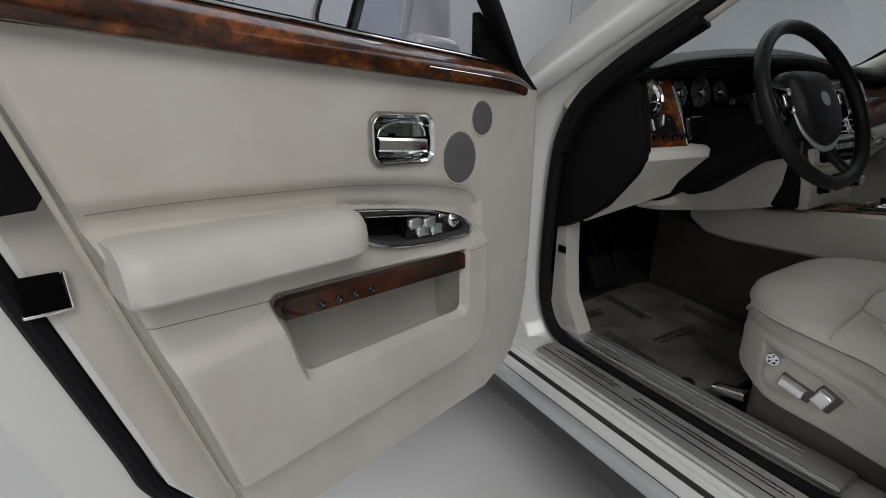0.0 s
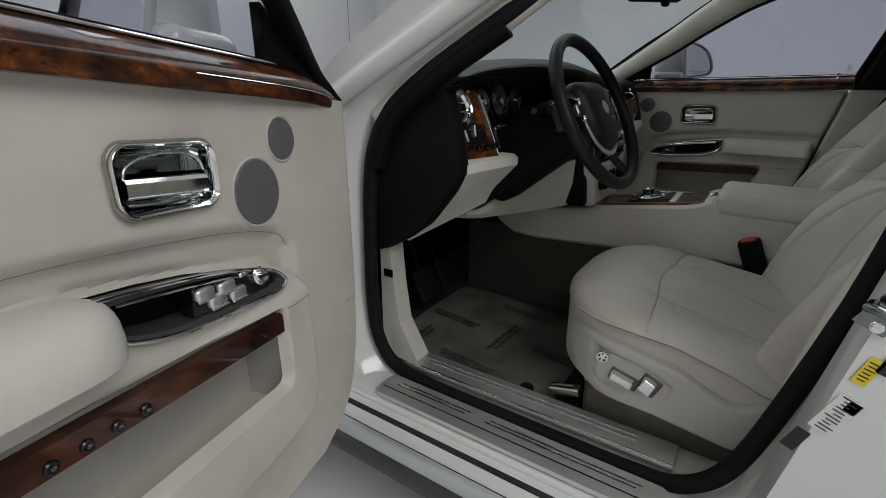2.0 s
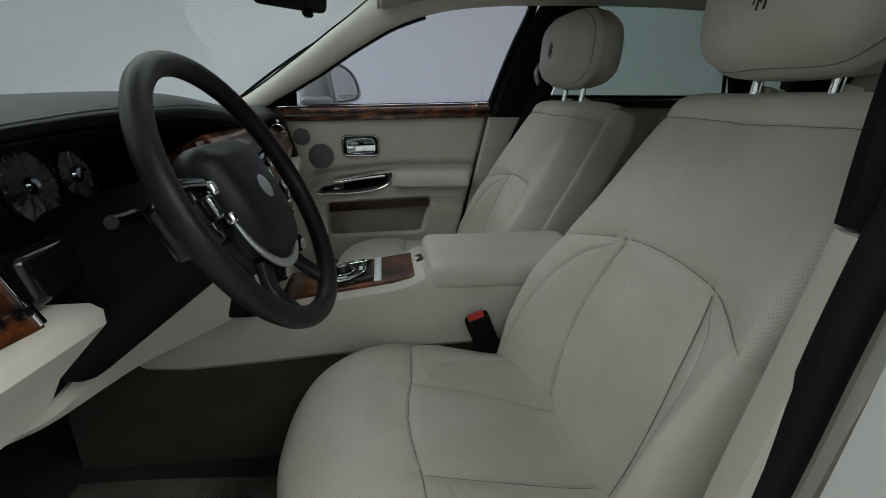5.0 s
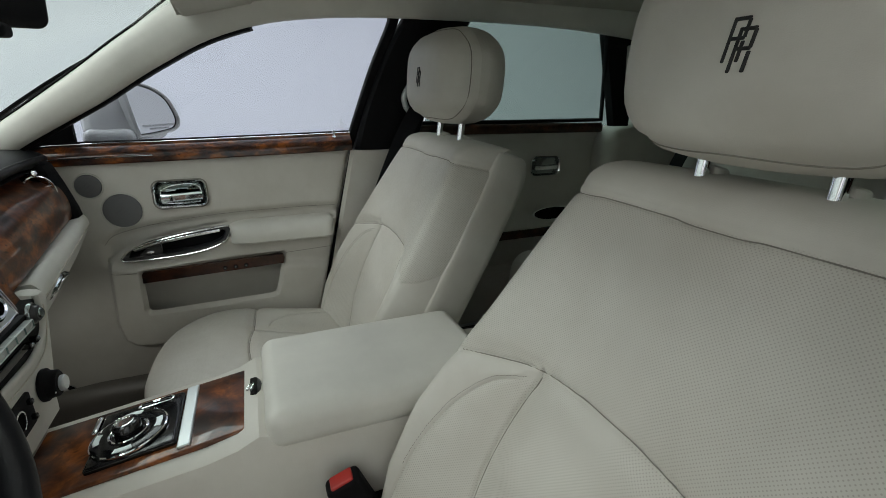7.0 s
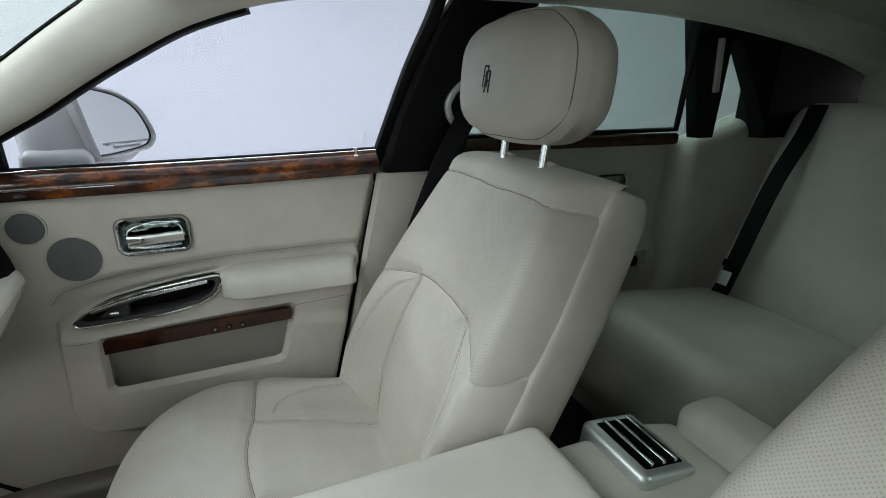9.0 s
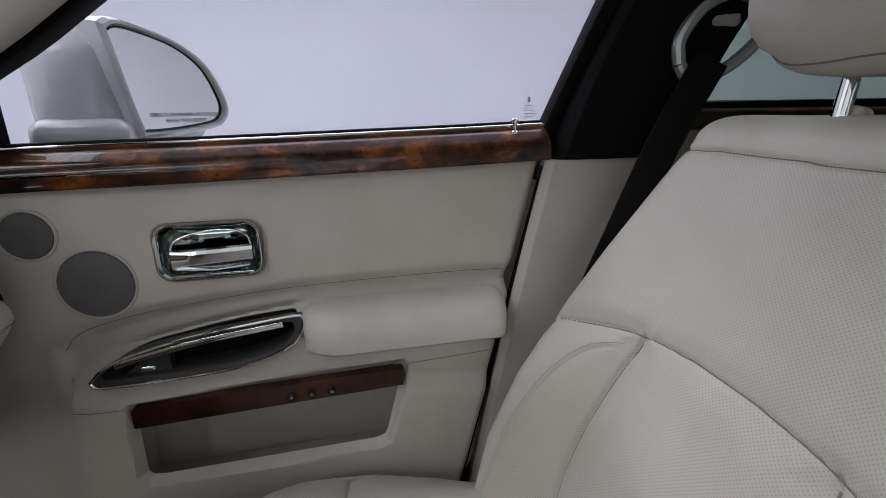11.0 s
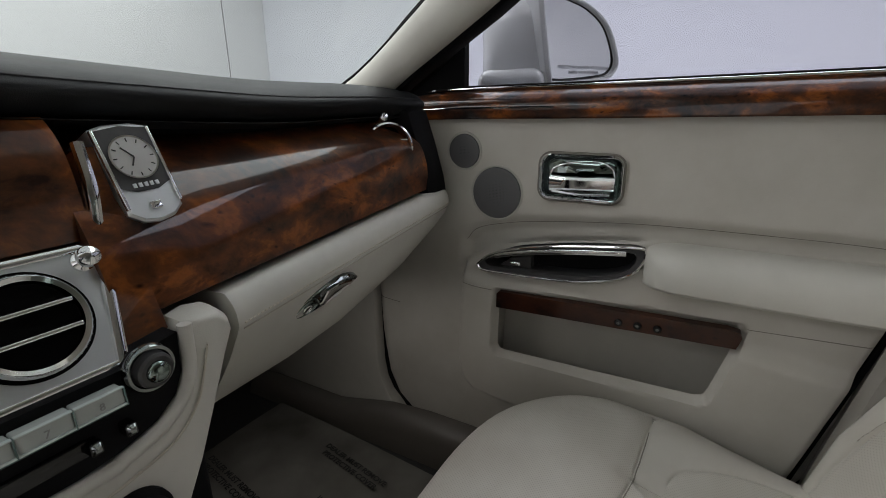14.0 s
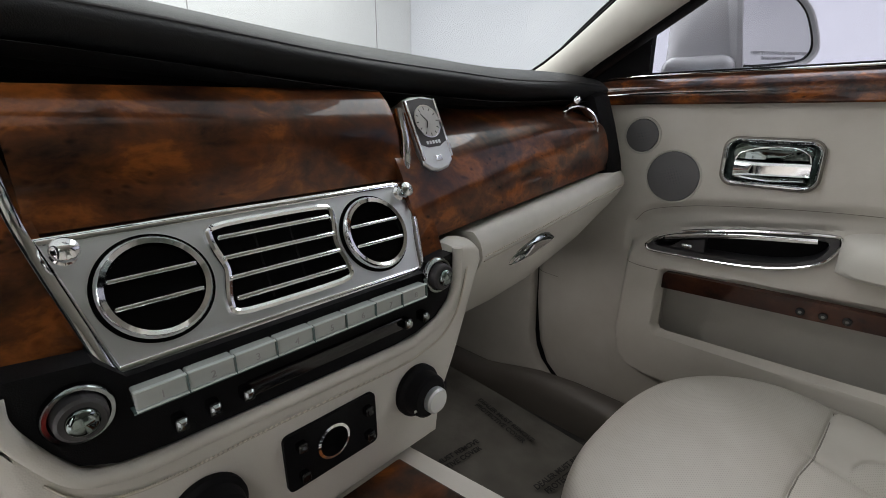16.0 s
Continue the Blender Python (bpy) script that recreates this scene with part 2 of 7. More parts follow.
# ---- mesh tools ----
def part(name, bm, material, parent=None, label="", smooth=True, angle=0.6):
    """Link a bmesh as one mesh object; under a thing or a part when parent is given."""
    bmesh.ops.recalc_face_normals(bm, faces=bm.faces)
    me = bpy.data.meshes.new(name)
    bm.to_mesh(me)
    bm.free()
    me.materials.append(material)
    if smooth:
        me.polygons.foreach_set("use_smooth", [True] * len(me.polygons))
        me.set_sharp_from_angle(angle=angle)
    ob = new(name, me)
    if parent:
        ob.parent = parent
    if label:
        ob["label"] = label
    return ob


def thing(name, label, category, group="", kind=""):
    return tagged(new(name), label, category, group, kind)


def from_rings(rings, closed=True, caps=True, bm=None):
    """Skin rings of points; closed: each ring is a loop."""
    bm = bm or bmesh.new()
    vs = [[bm.verts.new(p) for p in r] for r in rings]
    n = len(rings[0])
    for a, b in zip(vs, vs[1:]):
        for i in range(n if closed else n - 1):
            j = (i + 1) % n
            bm.faces.new((a[i], a[j], b[j], b[i]))
    if caps and closed:
        bm.faces.new(list(reversed(vs[0])))
        bm.faces.new(vs[-1])
    return bm


def catmull(pts, n):
    """n points on a smooth curve through pts."""
    pts = [np.array(p, float) for p in pts]
    p = [2 * pts[0] - pts[1]] + pts + [2 * pts[-1] - pts[-2]]
    out = []
    for s in np.linspace(0, len(pts) - 1, n):
        i = min(int(s), len(pts) - 2)
        t = s - i
        a, b, c, d = p[i:i + 4]
        out.append(0.5 * (2 * b + (c - a) * t + (2 * a - 5 * b + 4 * c - d) * t * t + (3 * b - a - 3 * c + d) * t ** 3))
    return out


def sweep(path, profile, up=(0, 0, 1), bm=None, closed_path=False, caps=True, scale=None):
    """Carry a 2D loop (side, up) along path; up keeps it from twisting."""
    path = [Vector(p) for p in path]
    rings = []
    n = len(path)
    for i, p in enumerate(path):
        a = path[(i - 1) % n] if (closed_path or i > 0) else p
        b = path[(i + 1) % n] if (closed_path or i < n - 1) else p
        d = (b - a).normalized()
        s = d.cross(Vector(up)).normalized()
        u = s.cross(d)
        k = scale[i] if scale else 1.0
        rings.append([p + s * (x * k) + u * (y * k) for x, y in profile])
    if closed_path:
        rings.append(rings[0])
        bm = bm or bmesh.new()
        vs = [[bm.verts.new(p) for p in r] for r in rings[:-1]]
        m = len(profile)
        for i in range(n):
            a, b = vs[i], vs[(i + 1) % n]
            for k in range(m):
                bm.faces.new((a[k], a[(k + 1) % m], b[(k + 1) % m], b[k]))
        return bm
    return from_rings(rings, True, caps, bm)


def circle(r, n=10, ry=None):
    return [(r * math.cos(2 * math.pi * i / n), (ry or r) * math.sin(2 * math.pi * i / n)) for i in range(n)]


def rrect(w, h, r, n=4):
    """A rounded rectangle loop, w by h."""
    out = []
    for cx, cy, a0 in ((w / 2 - r, h / 2 - r, 0), (-w / 2 + r, h / 2 - r, 90), (-w / 2 + r, -h / 2 + r, 180), (w / 2 - r, -h / 2 + r, 270)):
        for i in range(n + 1):
            a = radians(a0 + 90 * i / n)
            out.append((cx + r * math.cos(a), cy + r * math.sin(a)))
    return out


def tube(path, r, n=8, up=(0, 0, 1), bm=None):
    return sweep(path, circle(r, n), up, bm)


def soft_box(size, r, n=12, deform=None, bm=None, m=None):
    """A box with rounded edges on an even grid; deform maps a point to its final place."""
    bm = bm or bmesh.new()
    hx, hy, hz = (s / 2 for s in size)
    r = min(r, hx, hy, hz)
    seen = {}

    def vert(p):
        key = tuple(round(c, 6) for c in p)
        if key not in seen:
            q = Vector((max(-hx + r, min(hx - r, p[0])), max(-hy + r, min(hy - r, p[1])), max(-hz + r, min(hz - r, p[2]))))
            d = Vector(p) - q
            q = q + d.normalized() * r if d.length > 1e-9 else q
            if deform:
                q = Vector(deform(*q))
            seen[key] = bm.verts.new(m @ q if m else q)
        return seen[key]

    def steps(h):
        k = max(2, int(round(n * h / max(hx, hy, hz))))
        inner = list(np.linspace(-h + r, h - r, k + 1)) if h - r > 1e-6 else [0.0]
        edge = [math.tan(radians(a)) for a in (45, 30, 15)]
        lo = [-h + r - r * e for e in edge]
        hi = [h - r + r * e for e in reversed(edge)]
        return lo + inner + hi

    sx, sy, sz = steps(hx), steps(hy), steps(hz)
    for us, vs, w, f in ((sx, sy, hz, lambda a, b, c: (a, b, c)), (sx, sz, hy, lambda a, b, c: (a, c, b)), (sy, sz, hx, lambda a, b, c: (c, a, b))):
        for s in (-w, w):
            for i in range(len(us) - 1):
                for j in range(len(vs) - 1):
                    q = [vert(f(us[a], vs[b], s)) for a, b in ((i, j), (i + 1, j), (i + 1, j + 1), (i, j + 1))]
                    if len(set(q)) == 4:
                        try:
                            bm.faces.new(q)
                        except ValueError:
                            pass
    return bm


def box(size, at=(0, 0, 0), bevel=0.004, m=None, bm=None):
    """A box with one rounded step on its edges."""
    t = (m or Matrix()) @ Matrix.Translation(at)
    return soft_box(size, bevel, 1, None, bm, t)


def prism(outline, lo, hi, axis, bm=None, m=None):
    """A 2D outline extruded from lo to hi along axis (x: outline is y,z; y: x,z; z: x,y)."""
    bm = bm or bmesh.new()

    def place(a, b, c):
        p = Vector({"x": (c, a, b), "y": (a, c, b), "z": (a, b, c)}[axis])
        return m @ p if m else p

    a = [bm.verts.new(place(*p, lo)) for p in outline]
    b = [bm.verts.new(place(*p, hi)) for p in outline]
    bm.faces.new(a)
    bm.faces.new(b)
    for i in range(len(a)):
        j = (i + 1) % len(a)
        bm.faces.new((a[i], a[j], b[j], b[i]))
    return bm


def lathe(profile, n=28, m=None, bm=None):
    """Turn (radius, height) pairs round the z axis; m places it."""
    bm = bm or bmesh.new()
    m = m or Matrix()
    rings = [[bm.verts.new(m @ Vector((max(r, 1e-5) * math.cos(2 * math.pi * i / n), max(r, 1e-5) * math.sin(2 * math.pi * i / n), h))) for i in range(n)] for r, h in profile]
    for a, b in zip(rings, rings[1:]):
        for i in range(n):
            bm.faces.new((a[i], a[(i + 1) % n], b[(i + 1) % n], b[i]))
    bm.faces.new(rings[0])
    bm.faces.new(rings[-1])
    return bm


def facing(at, normal, up=(0, 0, 1)):
    """A frame at a point whose z is the normal and whose y leans to up."""
    z = Vector(normal).normalized()
    x = Vector(up).cross(z).normalized()
    y = z.cross(x)
    return Matrix.Translation(at) @ Matrix((x, y, z)).transposed().to_4x4()


def sdf(poly, y, z):
    """Signed distance to a polygon, negative inside; arrays."""
    p = np.array(poly, float)
    d = np.full(np.shape(y), 1e9)
    s = np.ones(np.shape(y))
    for i in range(len(p)):
        a, b = p[i], p[i - 1]
        e = b - a
        wy, wz = y - a[0], z - a[1]
        t = np.clip((wy * e[0] + wz * e[1]) / (e @ e), 0, 1)
        d = np.minimum(d, (wy - e[0] * t) ** 2 + (wz - e[1] * t) ** 2)
        c1, c2, c3 = z >= a[1], z < b[1], e[0] * wz > e[1] * wy
        s = np.where((c1 & c2 & c3) | (~c1 & ~c2 & ~c3), -s, s)
    return s * np.sqrt(d)


def step(d, w):
    """1 inside, 0 outside, eased over w."""
    t = np.clip(0.5 - d / w, 0, 1)
    return t * t * (3 - 2 * t)


def relief(ygrid, zgrid, xfun, thick, flip=1, hole=None):
    """A panel on a grid of y and z whose face is at x = xfun(y, z), closed behind by thick."""
    bm = bmesh.new()
    xs = xfun(ygrid, zgrid)
    nu, nv = ygrid.shape
    f = [[bm.verts.new((flip * xs[i, j], ygrid[i, j], zgrid[i, j])) for j in range(nv)] for i in range(nu)]
    back = float(xs.max()) + thick
    rim = [(i, 0) for i in range(nu)] + [(nu - 1, j) for j in range(1, nv)] + [(i, nv - 1) for i in range(nu - 2, -1, -1)] + [(0, j) for j in range(nv - 2, 0, -1)]
    for i in range(nu - 1):
        for j in range(nv - 1):
            if hole is None or not (hole[i, j] and hole[i + 1, j] and hole[i + 1, j + 1] and hole[i, j + 1]):
                bm.faces.new((f[i][j], f[i + 1][j], f[i + 1][j + 1], f[i][j + 1]))
    b = [bm.verts.new((flip * back, ygrid[i, j], zgrid[i, j])) for i, j in rim]
    for k in range(len(rim)):
        i, j = rim[k], rim[(k + 1) % len(rim)]
        bm.faces.new((f[i[0]][i[1]], f[j[0]][j[1]], b[(k + 1) % len(rim)], b[k]))
    if hole is None:
        bm.faces.new(b)
    bmesh.ops.delete(bm, geom=[v for v in bm.verts if not v.link_faces], context="VERTS")
    return bm


def shrink(poly, d):
    """The outline moved inwards by d."""
    n = len(poly)
    area = sum(poly[i][0] * poly[(i + 1) % n][1] - poly[(i + 1) % n][0] * poly[i][1] for i in range(n))
    sg = 1 if area > 0 else -1
    out = []
    for i in range(n):
        p, c, q = (np.array(poly[k % n][:2], float) for k in (i - 1, i, i + 1))
        e1, e2 = (c - p) / np.linalg.norm(c - p), (q - c) / np.linalg.norm(q - c)
        n1, n2 = np.array([-e1[1], e1[0]]) * sg, np.array([-e2[1], e2[0]]) * sg
        v = n1 + n2
        v = v / max(0.5, v @ v / 2)
        out.append((c[0] + v[0] * d, c[1] + v[1] * d))
    return out


def slab(poly, x0, x1, r):
    """A rounded plate: the (y, z) outline from x0 to x1 with edges of radius r."""
    sg = 1 if x1 > x0 else -1
    prof = [(x0, r), (x0 + sg * r * 0.3, r * 0.3), (x0 + sg * r, 0), (x1 - sg * r, 0), (x1 - sg * r * 0.3, r * 0.3), (x1, r)]
    return from_rings([[(x, p, q) for p, q in shrink(poly, d)] for x, d in prof])


def dashes(path, r, way, every=2):
    """Stitches: short separate bars along a line, in one mesh."""
    bm = bmesh.new()
    for i in range(0, len(path) - 1, every):
        p, q = Vector(path[i]), Vector(path[i + 1])
        side = (q - p).cross(Vector(way)).normalized() * r
        up = Vector(way).normalized() * r
        from_rings([[e + side, e + up, e - side, e - up] for e in (p, q)], True, True, bm)
    return bm


def loop_seam(name, ob, m, y, reach, r, material, parent, n=60):
    """A thread round ob in the plane y of the frame m."""
    me = ob.data
    tree = BVHTree.FromPolygons([v.co for v in me.vertices], [p.vertices for p in me.polygons])
    line = []
    for k in range(n):
        t = 2 * math.pi * k / n
        o = Vector((reach * math.cos(t), y(t), reach * math.sin(t)))
        way = m.to_3x3() @ Vector((-math.cos(t), 0, -math.sin(t)))
        hit = tree.ray_cast(m @ o, way)
        if hit[0]:
            line.append(hit[0])
    if len(line) > 5:
        return part(name, sweep(line, circle(r, 6), m.to_3x3() @ Vector((0, 1, 0)), None, True), material, parent)


from mathutils.bvhtree import BVHTree


def seam(name, ob, pts, way, r, material, parent, n=40, lift=0.0, at=None):
    """A thread laid on the skin of ob: a smooth line through pts, dropped along way."""
    me = ob.data
    tree = BVHTree.FromPolygons([v.co for v in me.vertices], [p.vertices for p in me.polygons])
    way = Vector(way).normalized()
    line = []
    for p in catmull(pts, n):
        q = at @ Vector(p) if at else Vector(p)
        hit = tree.ray_cast(q, way)
        if hit[0]:
            line.append(hit[0] - way * lift)
    if len(line) > 2:
        return part(name, tube(line, r, 6, -way), material, parent)


# ---- studio room ----
def room():
    for name, size, at, material in (("wall_front", (10.4, 0.2, 3.6), (0.1, 6.1, 1.7), WALL), ("wall_back", (10.4, 0.2, 3.6), (0.1, -6.1, 1.7), WALL),
                                     ("wall_passenger_side", (0.2, 12, 3.6), (5.21, 0, 1.7), WALL_COOL), ("wall_driver_side", (0.2, 12, 3.6), (-5.1, 0, 1.7), WALL)):
        tagged(part(name, box(size, at, 0.01), material), "smooth white painted studio wall", "wall", kind="structure")
    for x in (-3.11, -0.59, 1.93, 4.45):
        tagged(part("wall_joint", box((0.012, 0.004, 3.4), (x, 5.998, 1.7), 0.001), GREY_PRINT), "thin dark joint between wall panels", "trim", kind="structure")
    tagged(part("ceiling", box((10.6, 12.4, 0.1), (0.1, 0, 3.45), 0.01), WALL), "plain white studio ceiling", "ceiling", kind="structure")
    tagged(part("floor", box((10.6, 12.4, 0.1), (0.1, 0, -0.05), 0.01), FLOORPAINT), "glossy light grey painted studio floor", "floor", kind="structure")


room()


# ---- car body ----
def tumble(z, belt=0.78):
    """How far out the side of the cabin stands at height z."""
    return belt - max(0.0, z - 1.10) * 0.42


APERTURE = [(0.30, 1.365), (0.45, 1.28), (0.59, 1.19), (0.73, 1.10), (0.835, 1.025), (0.888, 0.94), (0.905, 0.85), (0.912, 0.72), (0.914, 0.58),
            (0.90, 0.47), (0.85, 0.405), (0.74, 0.385), (0.48, 0.382), (0.27, 0.382), (0.185, 0.395), (0.125, 0.46), (0.08, 0.60), (0.03, 0.82),
            (0.0, 0.98), (-0.03, 1.10), (-0.095, 1.30), (-0.125, 1.39), (-0.08, 1.425), (0.12, 1.415)]


def aperture_path(out=0.0, n=150, side=-1, x0=0.72):
    loop = catmull([(p[0], p[1], 0) for p in APERTURE + APERTURE[:1]], n + 1)[:-1]
    c = np.array([0.42, 0.85])
    pts = []
    for i, p in enumerate(loop):
        a, b = loop[i - 1], loop[(i + 1) % n]
        t = np.array([b[0] - a[0], b[1] - a[1]])
        t /= np.linalg.norm(t)
        nrm = np.array([t[1], -t[0]])
        if nrm @ (np.array(p[:2]) - c) < 0:
            nrm = -nrm
        q = np.array(p[:2]) + nrm * out
        pts.append((side * (x0 - max(0.0, q[1] - 1.10) * 0.36), q[0], q[1]))
    return pts


def car_body():
    car = thing("saloon_car", "white luxury saloon body shell with pale painted door jambs", "car")
    # white jamb round the open driver's doorway
    offs = [(0.006, 0.0), (0.030, 0.0), (0.036, 0.018), (0.052, 0.034), (0.060, 0.060), (0.078, 0.070), (0.098, 0.098), (0.112, 0.118), (0.112, 0.05), (0.09, -0.03), (0.02, -0.03)]
    rings = [aperture_path(s, 150, -1, 0.715 + o) for s, o in offs]
    n = len(rings[0])
    bm = bmesh.new()
    vs = [[bm.verts.new(p) for p in r] for r in rings]
    for k in range(len(vs)):
        a, b = vs[k], vs[(k + 1) % len(vs)]
        for i in range(n):
            bm.faces.new((a[i], a[(i + 1) % n], b[(i + 1) % n], b[i]))
    part("door_jamb", bm, PAINT, car, "white painted stepped door jamb")
    part("weather_strip", sweep(aperture_path(0.004, 150, -1, 0.722), rrect(0.030, 0.030, 0.012, 3), (1, 0, 0), None, True), RUBBER, car, "black rubber door seal")
    # sill: stepped white rocker, two brushed tread plates with the seal between, dark lower trim
    for name, shape, m_ in (("rocker_step", [(-0.806, 0.376), (-0.824, 0.3745), (-0.829, 0.371), (-0.8435, 0.355), (-0.8475, 0.348), (-0.848, 0.30), (-0.806, 0.30)], PAINT),
                            ("rocker_ledge", [(-0.849, 0.344), (-0.852, 0.341), (-0.8600, 0.330), (-0.8635, 0.322), (-0.864, 0.28), (-0.849, 0.28)], PAINT),
                            ("rocker_rib", [(-0.865, 0.318), (-0.868, 0.314), (-0.8725, 0.303), (-0.8735, 0.294), (-0.8735, 0.272), (-0.865, 0.272)], SATIN),
                            ("rocker_trim", [(-0.853, 0.270), (-0.874, 0.270), (-0.881, 0.262), (-0.883, 0.240), (-0.878, 0.219), (-0.853, 0.219)], CUPGREY)):
        part(name, prism(shape, -0.06, 1.06, "y"), m_, car, angle=0.9)
    part("sill_core", soft_box((0.15, 1.02, 0.15), 0.009, 4, None, None, Matrix.Translation((-0.76, 0.50, 0.30))), PAINT, car)
    for x, z in ((-0.8485, 0.3435), (-0.8645, 0.3175)):
        part("rocker_groove", box((0.0016, 1.06, 0.003), (x, 0.50, z), 0.0005), RUBBER, car)
    plate = part("sill_plate", from_rings([[(-0.785 + a, 0.515 + c, h) for a, c in rrect(0.078, 0.64, 0.020, 6)] for h in (0.380, 0.390)]), STEEL, car, "brushed metal sill tread plate", smooth=False)
    for x in (-0.764, -0.774):
        for y0, y1 in ((0.60, 0.79), (0.24, 0.55)):
            # Bright bar for the groove's lit edge, dark strip for its shadow.
            part("tread_groove", box((0.0024, y1 - y0, 0.0012), (x, (y0 + y1) / 2 - (x + 0.764), 0.3905), 0.0005), CHROME, plate)
            part("groove_shadow", box((0.0020, y1 - y0, 0.0010), (x - 0.0023, (y0 + y1) / 2 - (x + 0.764), 0.3905), 0.0004), RUBBER, plate)
    part("plate_fold", box((0.0028, 0.62, 0.0012), (-0.797, 0.515, 0.3905), 0.0005), RUBBER, plate)
    inner = part("inner_sill_plate", soft_box((0.072, 0.66, 0.012), 0.004, 4, None, None, Matrix.Translation((-0.671, 0.53, 0.401))), STEEL, car, "brushed metal inner sill plate")
    for x in (-0.657, -0.672):
        part("tread_groove", box((0.0026, 0.55, 0.0012), (x, 0.55, 0.4076), 0.0005), CHROME, inner)
    part("plate_lip", box((0.006, 0.655, 0.004), (-0.7035, 0.53, 0.4065), 0.0015), CHROME, inner)
    part("inner_sill_trim", soft_box((0.085, 0.80, 0.05), 0.015, 5, None, None, Matrix.Translation((-0.655, 0.40, 0.366))), TRIM, car)
    rings = []
    for y in np.linspace(-0.06, 1.22, 40):
        top = float(np.interp(y, [0.70, 0.80, 0.95], [0.450, 0.440, 0.402]))
        rings.append([(x, y, z) for x, z in ((0.688, 0.352), (0.690, top - 0.036), (0.697, top - 0.016), (0.710, top - 0.005), (0.728, top), (0.742, top - 0.002), (0.749, top - 0.010), (0.749, 0.352))])
    part("passenger_sill", from_rings(rings), SILLTRIM, car, "dark brown-grey passenger sill trim")
    # kick panels
    for s in (-1,):
        part("kick_panel", prism([(0.915, 0.37), (0.915, 0.72), (0.885, 0.715), (0.875, 0.60), (0.86, 0.50), (0.80, 0.40), (0.80, 0.37)], s * 0.69, s * 0.64, "x"), TRIM, car, "cream kick panel with a small dark slot", False)
    for z in (0.912, 0.815, 0.56):
        part("door_hinge", soft_box((0.075, 0.036, 0.045), 0.010, 5, None, None, Matrix.Translation((-0.815, 0.945, z))), PAINT, car, "white painted door hinge")
    # Pillar coloured black, and a black box added, to darken the door gap.
    part("hinge_pillar", box((0.08, 0.12, 0.70), (0.835, 0.915, 0.66), 0.02), BLACK, car)
    part("hinge_cover", box((0.04, 0.30, 0.34), (0.795, 0.84, 0.55), 0.01), BLACK, car)
    # Sill given the dark trim colour for the shade behind the closed door.
    part("outer_sill", box((0.16, 1.5, 0.20), (0.82, 0.45, 0.30), 0.02), SILLTRIM, car)
    part("cowl_side", box((0.10, 0.50, 0.76), (0.83, 1.12, 0.67), 0.02), TRIM, car)
    hood = [p for p in aperture_path(-0.015, 150, -1, 0.715) if p[1] > 0.580 and 0.90 < p[2] < 1.40]
    hood.sort(key=lambda p: p[1])
    part("pillar_cover", sweep(hood, rrect(0.028, 0.05, 0.012, 3), (1, 0, 0)), BLACK, car, "black windscreen pillar cover")
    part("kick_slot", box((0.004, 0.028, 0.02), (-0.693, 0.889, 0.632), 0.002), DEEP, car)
    # passenger footwell side trim
    part("footwell_trim", slab([(0.752, 0.375), (0.785, 0.42), (0.814, 0.45), (0.829, 0.48), (0.836, 0.52), (0.838, 0.60), (0.839, 0.72), (0.841, 0.95), (1.2, 0.95), (1.2, 0.375)], 0.748, 0.81, 0.010), TRIM, car, "cream passenger footwell side trim")
    # driver's rear quarter behind the B-pillar
    part("pillar_panel", prism([(0.10, 0.40), (0.03, 0.80), (-0.02, 1.10), (-0.10, 1.40), (-0.42, 1.44), (-0.42, 0.30), (0.02, 0.30)], -0.835, -0.76, "x"), PAINT, car, "white painted centre pillar", False)
    # front wing, bonnet, scuttle
    for s in (-1, 1):
        part("front_wing", soft_box((0.22, 1.5, 0.55), 0.09, 10, lambda x, y, z: (x - 0.05 * s * max(0, y), y, z - 0.05 * max(0, y)), None, Matrix.Translation((s * 0.875, 1.72, 0.76))), PAINT, car, "white front wing")
    part("bonnet", soft_box((1.56, 1.35, 0.08), 0.035, 10, lambda x, y, z: (x, y, z - 0.06 * (x / 0.78) ** 2 - 0.05 * max(0, y)), None, Matrix.Translation((0.0, 1.95, 0.985))), PAINT, car, "white bonnet")
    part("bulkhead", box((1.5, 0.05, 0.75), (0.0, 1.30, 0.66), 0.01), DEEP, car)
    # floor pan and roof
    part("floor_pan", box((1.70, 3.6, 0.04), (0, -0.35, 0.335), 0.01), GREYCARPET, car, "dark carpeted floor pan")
    ys = np.linspace(0.34, -1.75, 26)
    rings = []
    for y in ys:
        f = max(0.0, (y + 0.2) / 0.54)
        r = max(0.0, (-0.75 - y) / 1.0)
        zc = 1.475 - 0.055 * f * f - 0.16 * r * r
        w = 0.60 - 0.06 * f - 0.05 * r
        lower = [(w * math.sin(a) / math.sin(1.1), y, zc - 0.035 * (1 - math.cos(a)) / (1 - math.cos(1.1))) for a in np.linspace(-1.1, 1.1, 25)]
        upper = [(p[0] * 1.02, y, p[2] + 0.05) for p in reversed(lower)]
        rings.append(lower + upper)
    part("headliner", from_rings(rings), HEADLINER, car, "cream fabric headliner")
    part("roof_skin", from_rings([[(p[0] * 1.1, p[1], p[2] + 0.035) for p in r] for r in rings]), PAINT, car)
